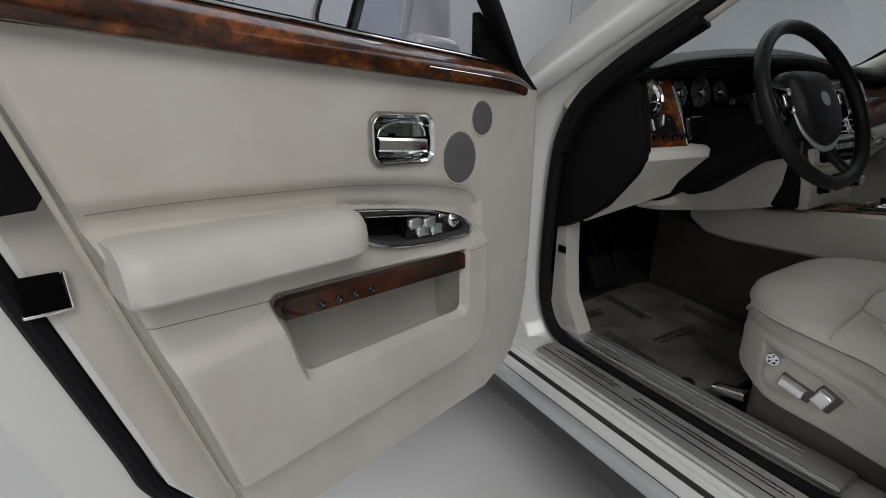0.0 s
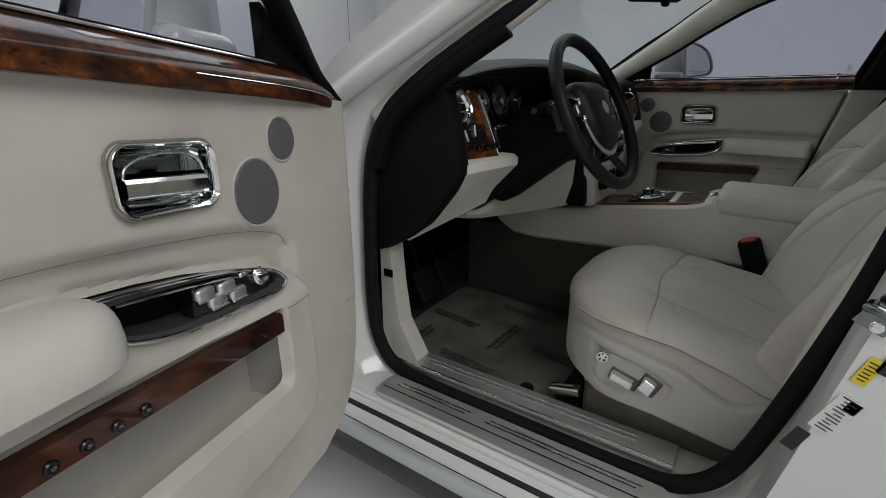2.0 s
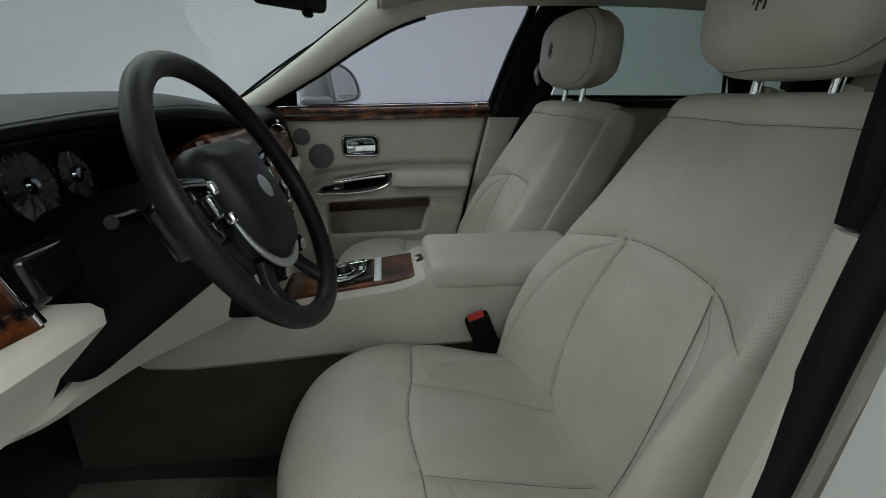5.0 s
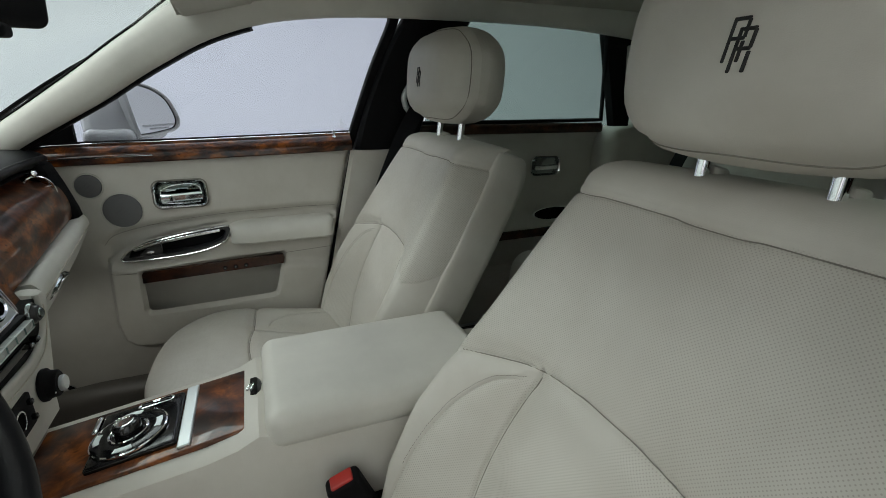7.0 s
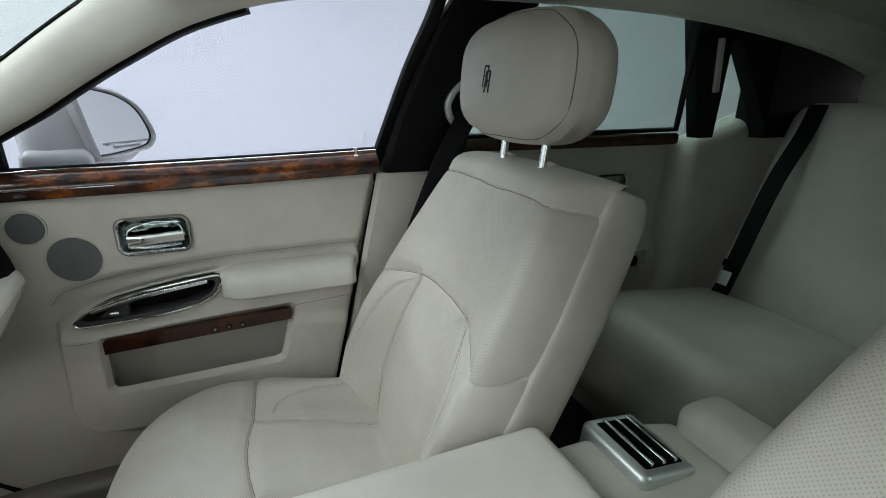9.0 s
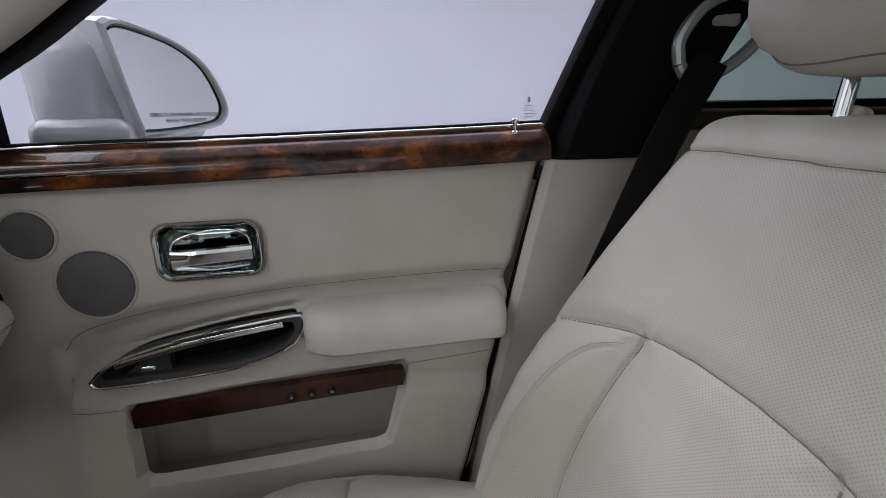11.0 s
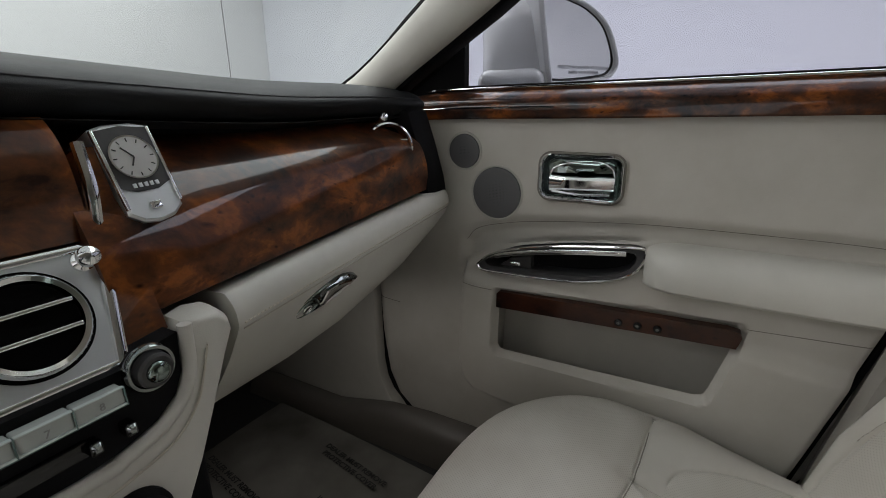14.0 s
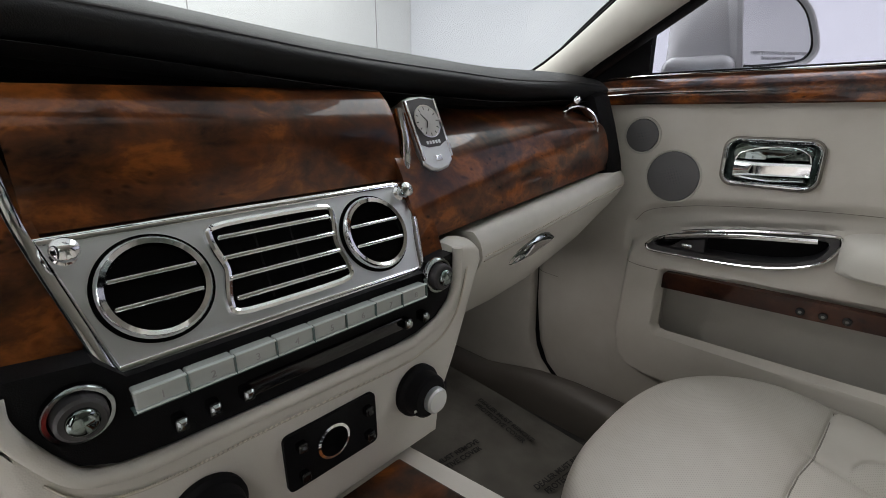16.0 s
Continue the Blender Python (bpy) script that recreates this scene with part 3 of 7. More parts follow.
    # pillars and rails
    for s in (-1, 1):
        a = catmull([(s * 0.69, 0.90, 1.03), (s * 0.665, 0.70, 1.158), (s * 0.645, 0.56, 1.252), (s * 0.613, 0.425, 1.337), (s * 0.565, 0.28, 1.408), (s * 0.535, 0.10, 1.450), (s * 0.52, -0.2, 1.466), (s * 0.51, -0.7, 1.46), (s * 0.50, -1.2, 1.40), (s * 0.47, -1.6, 1.28)], 48)
        if s < 0:
            part("pillar_trim", sweep(a, rrect(0.118, 0.05, 0.024, 4), (s * 0.7, 0, 0.7)), LEATHER_LIGHT, car, "cream padded windscreen pillar and roof rail trim")
        else:   # lit outer slope towards the glass, shaded slope towards the door, flared foot
            rings, lip, back = [], [], []
            for i, p in enumerate(a):
                p = Vector(p)
                along = (Vector(a[min(i + 1, len(a) - 1)]) - Vector(a[max(i - 1, 0)])).normalized()
                inward = Vector((-1.0, 0.0, 0.0))
                over = inward.cross(along).normalized()
                over = over if over.z > 0 else -over
                inward = along.cross(over).normalized()
                inward = inward if inward.x < 0 else -inward
                y = p.y
                wl = float(np.interp(y, [0.10, 0.28, 0.42, 0.56, 0.66, 0.74, 0.80, 0.85, 0.90], [0.059, 0.050, 0.032, 0.026, 0.026, 0.026, 0.030, 0.042, 0.060]))
                wr = float(np.interp(y, [0.10, 0.28, 0.56, 0.70, 0.90], [0.059, 0.058, 0.052, 0.036, 0.030]))
                prof = [(wl, -0.020), (wl + 0.001, -0.006), (wl - 0.004, 0.006), (wl * 0.55, 0.018), (wl * 0.15, 0.0245), (-0.3 * wr, 0.0245), (-0.7 * wr, 0.019), (-wr + 0.004, 0.011), (-wr - 0.001, 0.002), (-wr, -0.020)]
                rings.append([p + over * n + inward * b for n, b in prof])
                lip.append(p + over * (wl + 0.0025) - inward * 0.006)
                back.append(p - over * (wr + 0.001) - inward * 0.026)
            part("pillar_trim", from_rings(rings), LEATHER_LIGHT, car, "cream padded windscreen pillar and roof rail trim", angle=1.0)
            front = [i for i, p in enumerate(a) if p[1] > 0.20]
            part("pillar_seal", tube([lip[i] for i in front], 0.0032, 6), BLACK, car, "black seal along the windscreen")
            part("frame_backing", sweep([back[i] for i in front], rrect(0.012, 0.036, 0.004, 2), (1, 0, 0)), BLACK, car, "black door frame lining")
        o = catmull([(s * 0.80, 1.00, 1.02), (s * 0.745, 0.76, 1.165), (s * 0.69, 0.52, 1.305), (s * 0.64, 0.28, 1.42), (s * 0.61, 0.0, 1.475), (s * 0.60, -0.4, 1.49), (s * 0.60, -1.0, 1.46), (s * 0.56, -1.5, 1.33), (s * 0.52, -1.8, 1.2)], 48)
        o = [p for p in o if s < 0 or p[1] < 0.20]
        part("roof_rail", sweep(o, rrect(0.07, 0.05, 0.02, 4), (s * 0.7, 0, 0.7)), PAINT, car, "white painted roof rail")
    # glass
    rows = []
    for k in np.linspace(0, 1, 12):
        z = 1.05 + 0.375 * k + 0.03 * math.sin(math.pi * k)
        ys, yc, w = 0.93 - 0.64 * k, 1.36 - 1.0 * k, 0.755 - 0.135 * k
        low = [(w * q, ys + (yc - ys) * (1 - abs(q) ** 2.6), z) for q in np.linspace(-1, 1, 41)]
        rows.append(low + [(p[0], p[1] + 0.003, p[2] + 0.004) for p in reversed(low)])
    ob = part("windscreen", from_rings(rows), GLASS_GREEN, car, "green-tinted windscreen")
    ob.visible_shadow = False
    for q in (0, 40):
        edge = [Vector(r[q]) + Vector((0.012 if q == 0 else -0.012, 0.0, -0.004)) for r in rows]
        part("glass_edge", sweep(edge, rrect(0.016, 0.006, 0.002, 2), (0, 0, 1)), BLACK, car, "black edge of the windscreen")
    bm = soft_box((1.0, 0.02, 0.5), 0.006, 4, None, None, Matrix.Translation((0, -1.86, 1.17)) @ Matrix.Rotation(radians(-50), 4, "X"))
    part("rear_window", bm, GLASS_REAR, car)
    for s in (-1, 1):
        part("rear_pillar", prism([(-1.20, 1.12), (-1.20, 1.50), (-1.95, 1.50), (-1.95, 1.12)], s * 0.64, s * 0.74, "x"), BLACK, car, "dark rear pillar", smooth=False)
    part("boot_lid", soft_box((1.50, 0.85, 0.10), 0.04, 8, lambda x, y, z: (x, y, z - 0.05 * (x / 0.75) ** 2), None, Matrix.Translation((0, -2.32, 1.03))), PAINT, car, "white boot lid")
    part("tail_panel", soft_box((1.70, 0.12, 0.62), 0.05, 8, None, None, Matrix.Translation((0, -2.74, 0.66))), PAINT, car, "white tail panel")
    part("nose_panel", soft_box((1.70, 0.16, 0.56), 0.06, 8, None, None, Matrix.Translation((0, 2.62, 0.64))), PAINT, car, "white nose panel")
    for s in (-1, 1):
        part("rear_quarter", soft_box((0.10, 1.0, 0.60), 0.04, 8, None, None, Matrix.Translation((s * 0.83, -2.30, 0.76))), PAINT, car, "white rear quarter panel")
        for y in (1.62, -1.72):
            m = Matrix.Translation((s * 0.83, y, 0.345)) @ Matrix.Rotation(radians(90 * s), 4, "Y")
            tyre = part("tyre", lathe([(0.24, -0.11), (0.33, -0.115), (0.345, -0.09), (0.345, 0.09), (0.33, 0.115), (0.24, 0.11)], 40, m), RUBBER, car, "black tyre")
            part("rim", lathe([(0.24, 0.10), (0.22, 0.105), (0.20, 0.07), (0.06, 0.085), (0, 0.09)], 40, m), SATIN, tyre)
    return car


car_body()


# ---- doors ----
FRONT_Z = [0.39, 0.42, 0.45, 0.50, 0.60, 0.72, 1.10]
FRONT_Y = [0.70, 0.770, 0.803, 0.822, 0.829, 0.832, 0.834]
CUP = [(0.577, 0.812), (0.556, 0.830), (0.514, 0.845), (0.449, 0.859), (0.384, 0.868), (0.323, 0.874), (0.312, 0.870), (0.313, 0.855), (0.328, 0.834), (0.365, 0.818), (0.421, 0.808), (0.495, 0.804), (0.556, 0.803), (0.572, 0.805)]
POCKET = [(0.547, 0.656), (0.540, 0.645), (0.525, 0.642), (0.217, 0.648), (0.202, 0.653), (0.196, 0.667), (0.168, 0.772), (0.175, 0.779), (0.54, 0.769), (0.545, 0.764)]
BLOCK = [(0.612, 0.80), (0.622, 0.62), (0.614, 0.57), (0.592, 0.546), (0.55, 0.537), (-0.12, 0.505), (-0.12, 0.88), (0.30, 0.87), (0.45, 0.85), (0.56, 0.83)]
SHELF = [(0.62, 0.79), (0.618, 0.845), (0.59, 0.87), (0.517, 0.888), (0.42, 0.899), (0.30, 0.907), (0.10, 0.909), (-0.10, 0.905), (-0.08, 0.72), (0.30, 0.76)]


def rear_edge(z):
    return -0.047 + (1.069 - z) * 0.245


def panel_x(y, z, cup=CUP):
    """The cabin side of the door trim, as a distance from the car's middle."""
    h = 0.004 * np.sin(np.clip((z - 0.44) / 0.6, 0, 1) * math.pi)
    h = h - 0.014 * step(sdf(SHELF, y, z), 0.030)
    h = h + 0.032 * step(sdf(BLOCK, y, z), 0.022 - 0.005 * np.clip((y - 0.565) / 0.03, 0, 1))
    h = h - 0.012 * step(z - 0.52, 0.22)
    h = h - 0.016 * step(sdf(POCKET, y, z), 0.012)
    h = h - 0.013 * step(sdf(cup, y, z), 0.022)
    # rounded rear and front returns
    h = h - 0.014 * np.clip(1 - (y - rear_edge(z)) / 0.016, 0, 1) ** 2
    h = h - 0.018 * np.clip(1 - (np.interp(z, FRONT_Z, FRONT_Y) - y) / 0.024, 0, 1) ** 2
    return 0.752 - h


def sill_line(y):
    return 0.392 + 0.05 * np.clip((0.22 - y) / 0.16, 0, 1) ** 2


def door_thing(driver):
    name = "driver_door" if driver else "passenger_door"
    d = thing(name, "open front car door with cream leather trim and walnut capping" if driver else "closed front car door with cream leather trim and walnut capping", "car door", "front doors")

    def put(name, bm, material, parent=None, label="", **k):
        if driver:   # the open door hangs a little high at its free end
            for v in bm.verts:
                v.co.x, v.co.z = -v.co.x, v.co.z - 0.063 * (v.co.y - 0.54)
        return part(name, bm, material, parent or d, label, **k)

    dy = -0.020 if driver else 0.0
    cup = [(a + dy, c) for a, c in CUP]
    u, v = np.meshgrid(np.linspace(0, 1, 230), np.linspace(0, 1, 165), indexing="ij")
    z = 0.392 + v * 0.67
    y = np.interp(z, FRONT_Z, FRONT_Y) * (1 - u) + rear_edge(z) * u
    z = sill_line(y) + v * (1.062 + 0.007 * u - sill_line(y))
    grip = [(0.4185 + p, 0.970 + q) for p, q in rrect(0.124, 0.068, 0.015, 4)]
    hole = (sdf(POCKET, y, z) < -0.005) | (sdf(cup, y, z) < -0.004) | (sdf(grip, y, z) < 0)
    for poly, eps in ((POCKET, 0.005), (cup, 0.004), (grip, 0.0)):
        for _ in range(3):   # draw the cut edge of each opening onto its outline
            near = hole & (np.abs(sdf(poly, y, z)) < 0.016)
            e = 0.0008
            gy = (sdf(poly, y + e, z) - sdf(poly, y - e, z)) / (2 * e)
            gz = (sdf(poly, y, z + e) - sdf(poly, y, z - e)) / (2 * e)
            gap = -eps - sdf(poly, y, z)
            y, z = np.where(near, y + 0.9 * gy * gap, y), np.where(near, z + 0.9 * gz * gap, z)
    panel = put("trim_panel", relief(y, z, lambda a, c: panel_x(a, c, cup), 0.02, 1, hole), LEATHER, None, "cream leather door trim with a map pocket")
    bin_ = prism([(0.562, 0.600), (0.556, 0.782), (0.160, 0.790), (0.186, 0.606)], 0.732, 0.812, "x")
    bmesh.ops.delete(bin_, geom=[fc for fc in bin_.faces if all(abs(v.co.x - 0.732) < 1e-6 for v in fc.verts)], context="FACES_ONLY")
    put("map_pocket", bin_, TRIM, None, "cream map pocket liner", smooth=False)
    way = (-1, 0, 0) if driver else (1, 0, 0)
    side = -0.3 if driver else 0.3

    def line(pts, r=0.0006):
        q = [(side, yy, zz - (0.063 * (yy - 0.54) if driver else 0)) for yy, zz in pts]
        seam("seam", panel, q, way, r, SEAMDARK, d, 60)

    line([(0.618, 0.843), (0.592, 0.868), (0.517, 0.886), (0.42, 0.897), (0.30, 0.905), (0.10, 0.907), (-0.002, 0.904)])
    line([(0.166, 0.776), (0.10, 0.779), (0.030, 0.782)])
    line([(0.612, 0.772), (0.585, 0.768), (0.548, 0.767)])
    line([(0.828, 0.690), (0.80, 0.688), (0.77, 0.686)])
    rest = []
    for yy in np.concatenate([np.linspace(-0.146, -0.121, 9), np.linspace(-0.10, 0.085, 8), np.linspace(0.10, 0.152, 14)]):
        e = max(0.0, (abs(yy) - (0.095 if yy > 0 else 0.122)) / (0.060 if yy > 0 else 0.026))
        kx = (0.30 if yy > 0 else 0.74) + (0.70 if yy > 0 else 0.26) * math.sqrt(max(0.0, 1 - e * e))
        prof = [(0.752, 0.884), (0.725, 0.886), (0.708, 0.8855), (0.695, 0.882), (0.685, 0.876), (0.678, 0.867), (0.6745, 0.855), (0.6735, 0.842), (0.675, 0.832), (0.681, 0.827), (0.752, 0.826)]
        yy = yy if driver or yy > 0 else yy * 0.90
        rest.append([(0.752 + (p - 0.752) * kx, 0.156 + yy, 0.826 + (q - 0.826) * (0.60 + 0.40 * kx) - (0.002 if driver else 0)) for p, q in prof])
    put("arm_rest", from_rings(rest), LEATHER_LIGHT, None, "padded cream leather door arm rest")
    # capping
    cap = [(0.840, 0.795, 1.060), (0.70, 0.765, 1.078), (0.40, 0.757, 1.084), (0.10, 0.757, 1.090), (-0.052, 0.757, 1.094)]
    path = catmull([(x, y_, z_) for y_, x, z_ in cap], 30)
    ledge = [(-0.025, -0.0235), (0.022, -0.0235), (0.0245, -0.021), (0.0255, -0.012), (0.0250, -0.004), (0.0225, 0.003), (0.017, 0.0085), (0.006, 0.0165), (-0.005, 0.0225), (-0.012, 0.0238), (-0.025, 0.0238)]
    put("wood_capping", sweep(path, ledge, (0, 0, 1)), WOODCAP, None, "lacquered burr walnut door capping")
    put("inlay", tube([(p[0] - 0.0253, p[1], p[2] - 0.006) for p in path[2:14]], 0.0012, 6), CHROME)
    put("waist_strip", sweep([(p[0] + 0.018, p[1], p[2] + 0.027) for p in path], rrect(0.016, 0.008, 0.003, 2), (0, 0, 1)), BLACK, None, "black rubber waist strip")
    put("waist_line", tube([(p[0] + 0.004, p[1], p[2] + 0.0255) for p in path], 0.0020, 8), CHROME, None, "thin chrome waist line")
    put("lock_pin", lathe([(0.006, 0), (0.006, 0.003), (0.0032, 0.005), (0.0032, 0.013), (0.0052, 0.016), (0.0052, 0.020), (0.003, 0.022)], 14, Matrix.Translation((0.752, -0.004, 1.107))), CHROME, None, "small chrome lock pin")
    # handle: chrome frame, bowl darkened in colour, straight lever across it
    m = facing((0.746, 0.4185, 0.970), (-1, 0, 0))
    frame_ring = [(1.0, -0.004), (1.0, 0.0035), (0.990, 0.0060), (0.975, 0.0068), (0.955, 0.0050), (0.925, 0.0030), (0.905, -0.001), (0.895, -0.010)]
    plate = put("handle_plate", from_rings([[m @ Vector((a, c, h)) for a, c in rrect(0.130 - 0.130 * (1 - k), 0.074 - 0.130 * (1 - k), 0.022 - 0.09 * (1 - k), 8)] for k, h in frame_ring], True, False), CHROME, None, "chrome handle frame with a release lever")
    bowl = [(0.925, -0.006), (0.88, -0.012), (0.80, -0.018), (0.66, -0.022), (0.42, -0.024), (0.01, -0.025)]
    put("handle_bowl", from_rings([[m @ Vector((a, c, h)) for a, c in rrect(0.130 * k, 0.074 * k, 0.020 * k, 8)] for k, h in bowl], True, False), BOWL, plate, "mirror-metal recess, darkened in colour for dim reflections")
    # Dark outline draws the shadow gap round the handle frame.
    put("handle_gap", sweep([m @ Vector((p, q, 0.0012)) for p, q in rrect(0.1325, 0.0765, 0.0190, 6)], circle(0.0016, 6), (1, 0, 0), None, True), SEAMDARK, plate)
    mir = -1 if driver else 1
    lever = []
    for xx in np.linspace(-0.048, 0.053, 16):
        q = max(0.0, (xx * mir * -1 - 0.02) / 0.033) if not driver else 0.0
        lever.append([m @ Vector((xx, c * (1 + 0.35 * q * q) - 0.009 + 0.002 * xx / 0.05, h - 0.003 * q)) for c, h in ((-0.0095, -0.006), (-0.0100, 0.002), (-0.007, 0.0052), (0.006, 0.0060), (0.0100, 0.0035), (0.0105, -0.006))])
    put("lever", from_rings(lever), CHROME, plate)
    arc = catmull([(-0.049, 0.002, 0), (-0.043, 0.013, 0), (-0.022, 0.0215, 0), (0.008, 0.0250, 0), (0.032, 0.0235, 0), (0.047, 0.015, 0), (0.051, 0.004, 0)], 26)
    put("bowl_edge", sweep([m @ Vector((mir * a_, b_, -0.0045 - 0.006 * (1 - abs(a_) / 0.05))) for a_, b_, _ in arc], rrect(0.0030, 0.006, 0.0013, 3), (1, 0, 0)), CHROME, plate)
    put("lower_lip", from_rings([[m @ Vector((xx, -0.0255 + 0.004 * abs(xx) / 0.05 + c, h)) for c, h in ((-0.005, -0.010), (-0.004, -0.004), (0.004, -0.012), (0.005, -0.016))] for xx in np.linspace(-0.046, 0.046, 9)]), CHROME, plate)
    # speakers
    for yy, zz, r in ((0.623, 1.003, 0.0295), (0.560, 0.934, 0.0445)):
        ms = facing((0.7505, yy, zz), (-1, 0, 0))
        sp = put("speaker", lathe([(r, -0.004), (r, 0.001), (r * 0.97, 0.0028), (r * 0.5, 0.0034), (0, 0.0036)], 40, ms), GREYMESH, None, "round grey metal speaker grille")
        put("surround", lathe([(r + 0.004, -0.004), (r + 0.004, 0.0012), (r + 0.0025, 0.0022), (r + 0.0002, 0.0012), (r + 0.0002, -0.003)], 40, ms), TRIM, sp)
    # pocket rail
    rail = put("pocket_rail", prism([(0.5415, 0.7350), (0.5415, 0.7610), (0.537, 0.7660), (0.19, 0.7755), (0.174, 0.773), (0.171, 0.766), (0.176, 0.7480)], 0.7185, 0.735, "x"), WOODDARK, None, "dark walnut strip over the map pocket", smooth=False)
    for k in range(4 if driver else 3):
        mb = facing((0.7185, 0.335 - k * 0.028 if not driver else 0.317 - k * 0.029, 0.7535 + k * 0.0008), (-1, 0, 0))
        bt = put("seat_button", lathe([(0.0062, 0), (0.0062, 0.0025), (0.0050, 0.004), (0, 0.0042)], 16, mb), GLOSSBLACK, rail)
        put("button_cap", lathe([(0.0026, 0.004), (0.0024, 0.0048), (0, 0.0050)], 12, mb), SMOKED, bt)
    # pull cup: flat dark bezel, bright rim, deep black well
    smooth = [p[:2] for p in catmull([(a, c, 0) for a, c in cup + cup[:1]], 81)[:-1]]
    mid = np.array([0.445 + dy, 0.838])

    def lens(ky, kz, oz=0.0):
        return [(mid[0] + (a - mid[0]) * ky, mid[1] + oz + (c - mid[1]) * kz) for a, c in smooth]

    rings = [[(xx, a, c) for a, c in lens(ky, kz)] for ky, kz, xx in ((1.02, 1.06, 0.733), (1.025, 1.08, 0.7235), (1.02, 1.06, 0.7215), (0.93, 0.80, 0.7225), (0.92, 0.76, 0.726), (0.91, 0.73, 0.762))]
    bezel = put("pull_cup", from_rings(rings, True, False), CUPGREY, None, "oval pull cup in dark gloss plastic")
    put("cup_rim", sweep([(0.7200, a, c) for a, c in lens(1.02, 1.06)], circle(0.0024, 8), (1, 0, 0), None, True), CHROME, bezel)
    put("cup_floor", prism(lens(0.93, 0.78), 0.758, 0.764, "x"), BLACK, bezel, "", smooth=False)
    bar = catmull([(0.7215, 0.548 + dy, 0.830), (0.7205, 0.50 + dy, 0.842), (0.7195, 0.43 + dy, 0.8545), (0.7205, 0.335 + dy, 0.8655)], 20)
    if driver:
        put("cup_bar", tube(bar, 0.0016, 8), CHROME, bezel)
        tray = [(0.540, 0.815), (0.530, 0.832), (0.49, 0.844), (0.437, 0.852), (0.402, 0.853), (0.398, 0.818), (0.45, 0.812), (0.52, 0.810)]
        tray = put("switch_tray", prism(tray, 0.7245, 0.740, "x"), GLOSSBLACK, None, "black window switch tray", smooth=False)
        for yy, zz in ((0.416, 0.841), (0.449, 0.838), (0.433, 0.826), (0.466, 0.824)):
            sw = put("window_switch", soft_box((0.010, 0.028, 0.0165), 0.0048, 6, lambda x, y, z: (x + 0.10 * abs(y), y, z * (1 - 0.25 * (y / 0.014) ** 2)), None, Matrix.Translation((0.722, yy, zz))), SATIN, tray)
            put("switch_edge", soft_box((0.004, 0.027, 0.003), 0.0012, 3, None, None, Matrix.Translation((0.7195, yy, zz - 0.0075))), CHROME, sw)
        dial = put("mirror_dial", lathe([(0.0125, 0), (0.0125, 0.004), (0.010, 0.006), (0.008, 0.006), (0.0075, 0.012), (0, 0.013)], 24, facing((0.7245, 0.508, 0.832), (-1, 0, 0.2))), CHROME, tray, "chrome mirror dial")
        put("dial_cross", box((0.017, 0.003, 0.003), (0, 0, 0.013), 0.001, facing((0.7245, 0.508, 0.832), (-1, 0, 0.2))), GLOSSBLACK, dial)
        put("fold_switch", soft_box((0.010, 0.014, 0.007), 0.003, 4, None, None, Matrix.Translation((0.722, 0.476, 0.845))), CHROME, tray)
        latch = put("door_latch", box((0.010, 0.038, 0.040), (0.820, -0.034, 0.815), 0.003), DEEP, None, "door latch plate, near-black for its recess, with bright edges")
        put("latch_edge", box((0.012, 0.003, 0.044), (0.819, -0.013, 0.815), 0.0012), CHROME, latch)
        put("latch_plate", box((0.014, 0.042, 0.004), (0.819, -0.034, 0.794), 0.0015), CHROME, latch)
    else:
        put("cup_bar", sweep(bar, rrect(0.009, 0.006, 0.0025, 2), (1, 0, 0)), CHROME, bezel)
        tray = put("switch_tray", prism([(0.540, 0.8125), (0.520, 0.828), (0.485, 0.836), (0.485, 0.812)], 0.730, 0.745, "x"), CUPGREY, None, "dark window switch tray", smooth=False)
        put("window_switch", soft_box((0.012, 0.020, 0.009), 0.004, 4, None, None, Matrix.Translation((0.7285, 0.512, 0.8195))), CHROME, tray)
    # shell
    front = [(0.775, 1.06), (0.772, 0.72), (0.768, 0.56), (0.76, 0.47), (0.745, 0.425), (0.72, 0.392), (0.66, 0.385), (0.30, 0.385)]

    def rim_line(grow):
        rear = [(rear_edge(zz) - 0.050 - grow, zz) for zz in (0.50, 0.56, 0.66, 0.76, 0.86, 0.96, 1.06)]
        low = [(0.15 - grow, 0.392 - grow), (0.085 - grow, 0.43)]
        return [(yy - 0.2 * grow, zz - (grow if zz < 0.5 else 0)) for yy, zz in front] + low + rear

    put("inner_frame", prism(rim_line(0.0), 0.822, 0.835, "x"), LEATHER if driver else TRIM, None, "cream door edge trim", smooth=False)
    # Passenger edge is coloured black so no white shows in the closed gap.
    put("frame_flange", prism(rim_line(0.008), 0.8355, 0.856, "x"), PAINT if driver else BLACK, None, "door edge, white on the driver door, black on the passenger door", smooth=False)
    put("outer_skin", prism(rim_line(0.10), 0.858, 0.94, "x"), PAINT, None, "white painted outer door skin", smooth=False)
    seal_path = [(p[0], p[1], p[2]) for p in catmull([(0.848, yy, zz) for yy, zz in rim_line(0.022)], 90)]
    put("door_seal", sweep(seal_path, circle(0.013, 8), (1, 0, 0)), RUBBER, None, "black door edge seal")
    if driver:
        put("edge_block", prism([(rear_edge(1.06) - 0.048, 1.06), (rear_edge(1.06) - 0.004, 1.06), (rear_edge(0.94) - 0.000, 0.920), (rear_edge(0.94) - 0.008, 0.908), (rear_edge(0.94) - 0.045, 0.904)], 0.790, 0.821, "x"), BLACK, None, "black upper door edge trim", smooth=False)
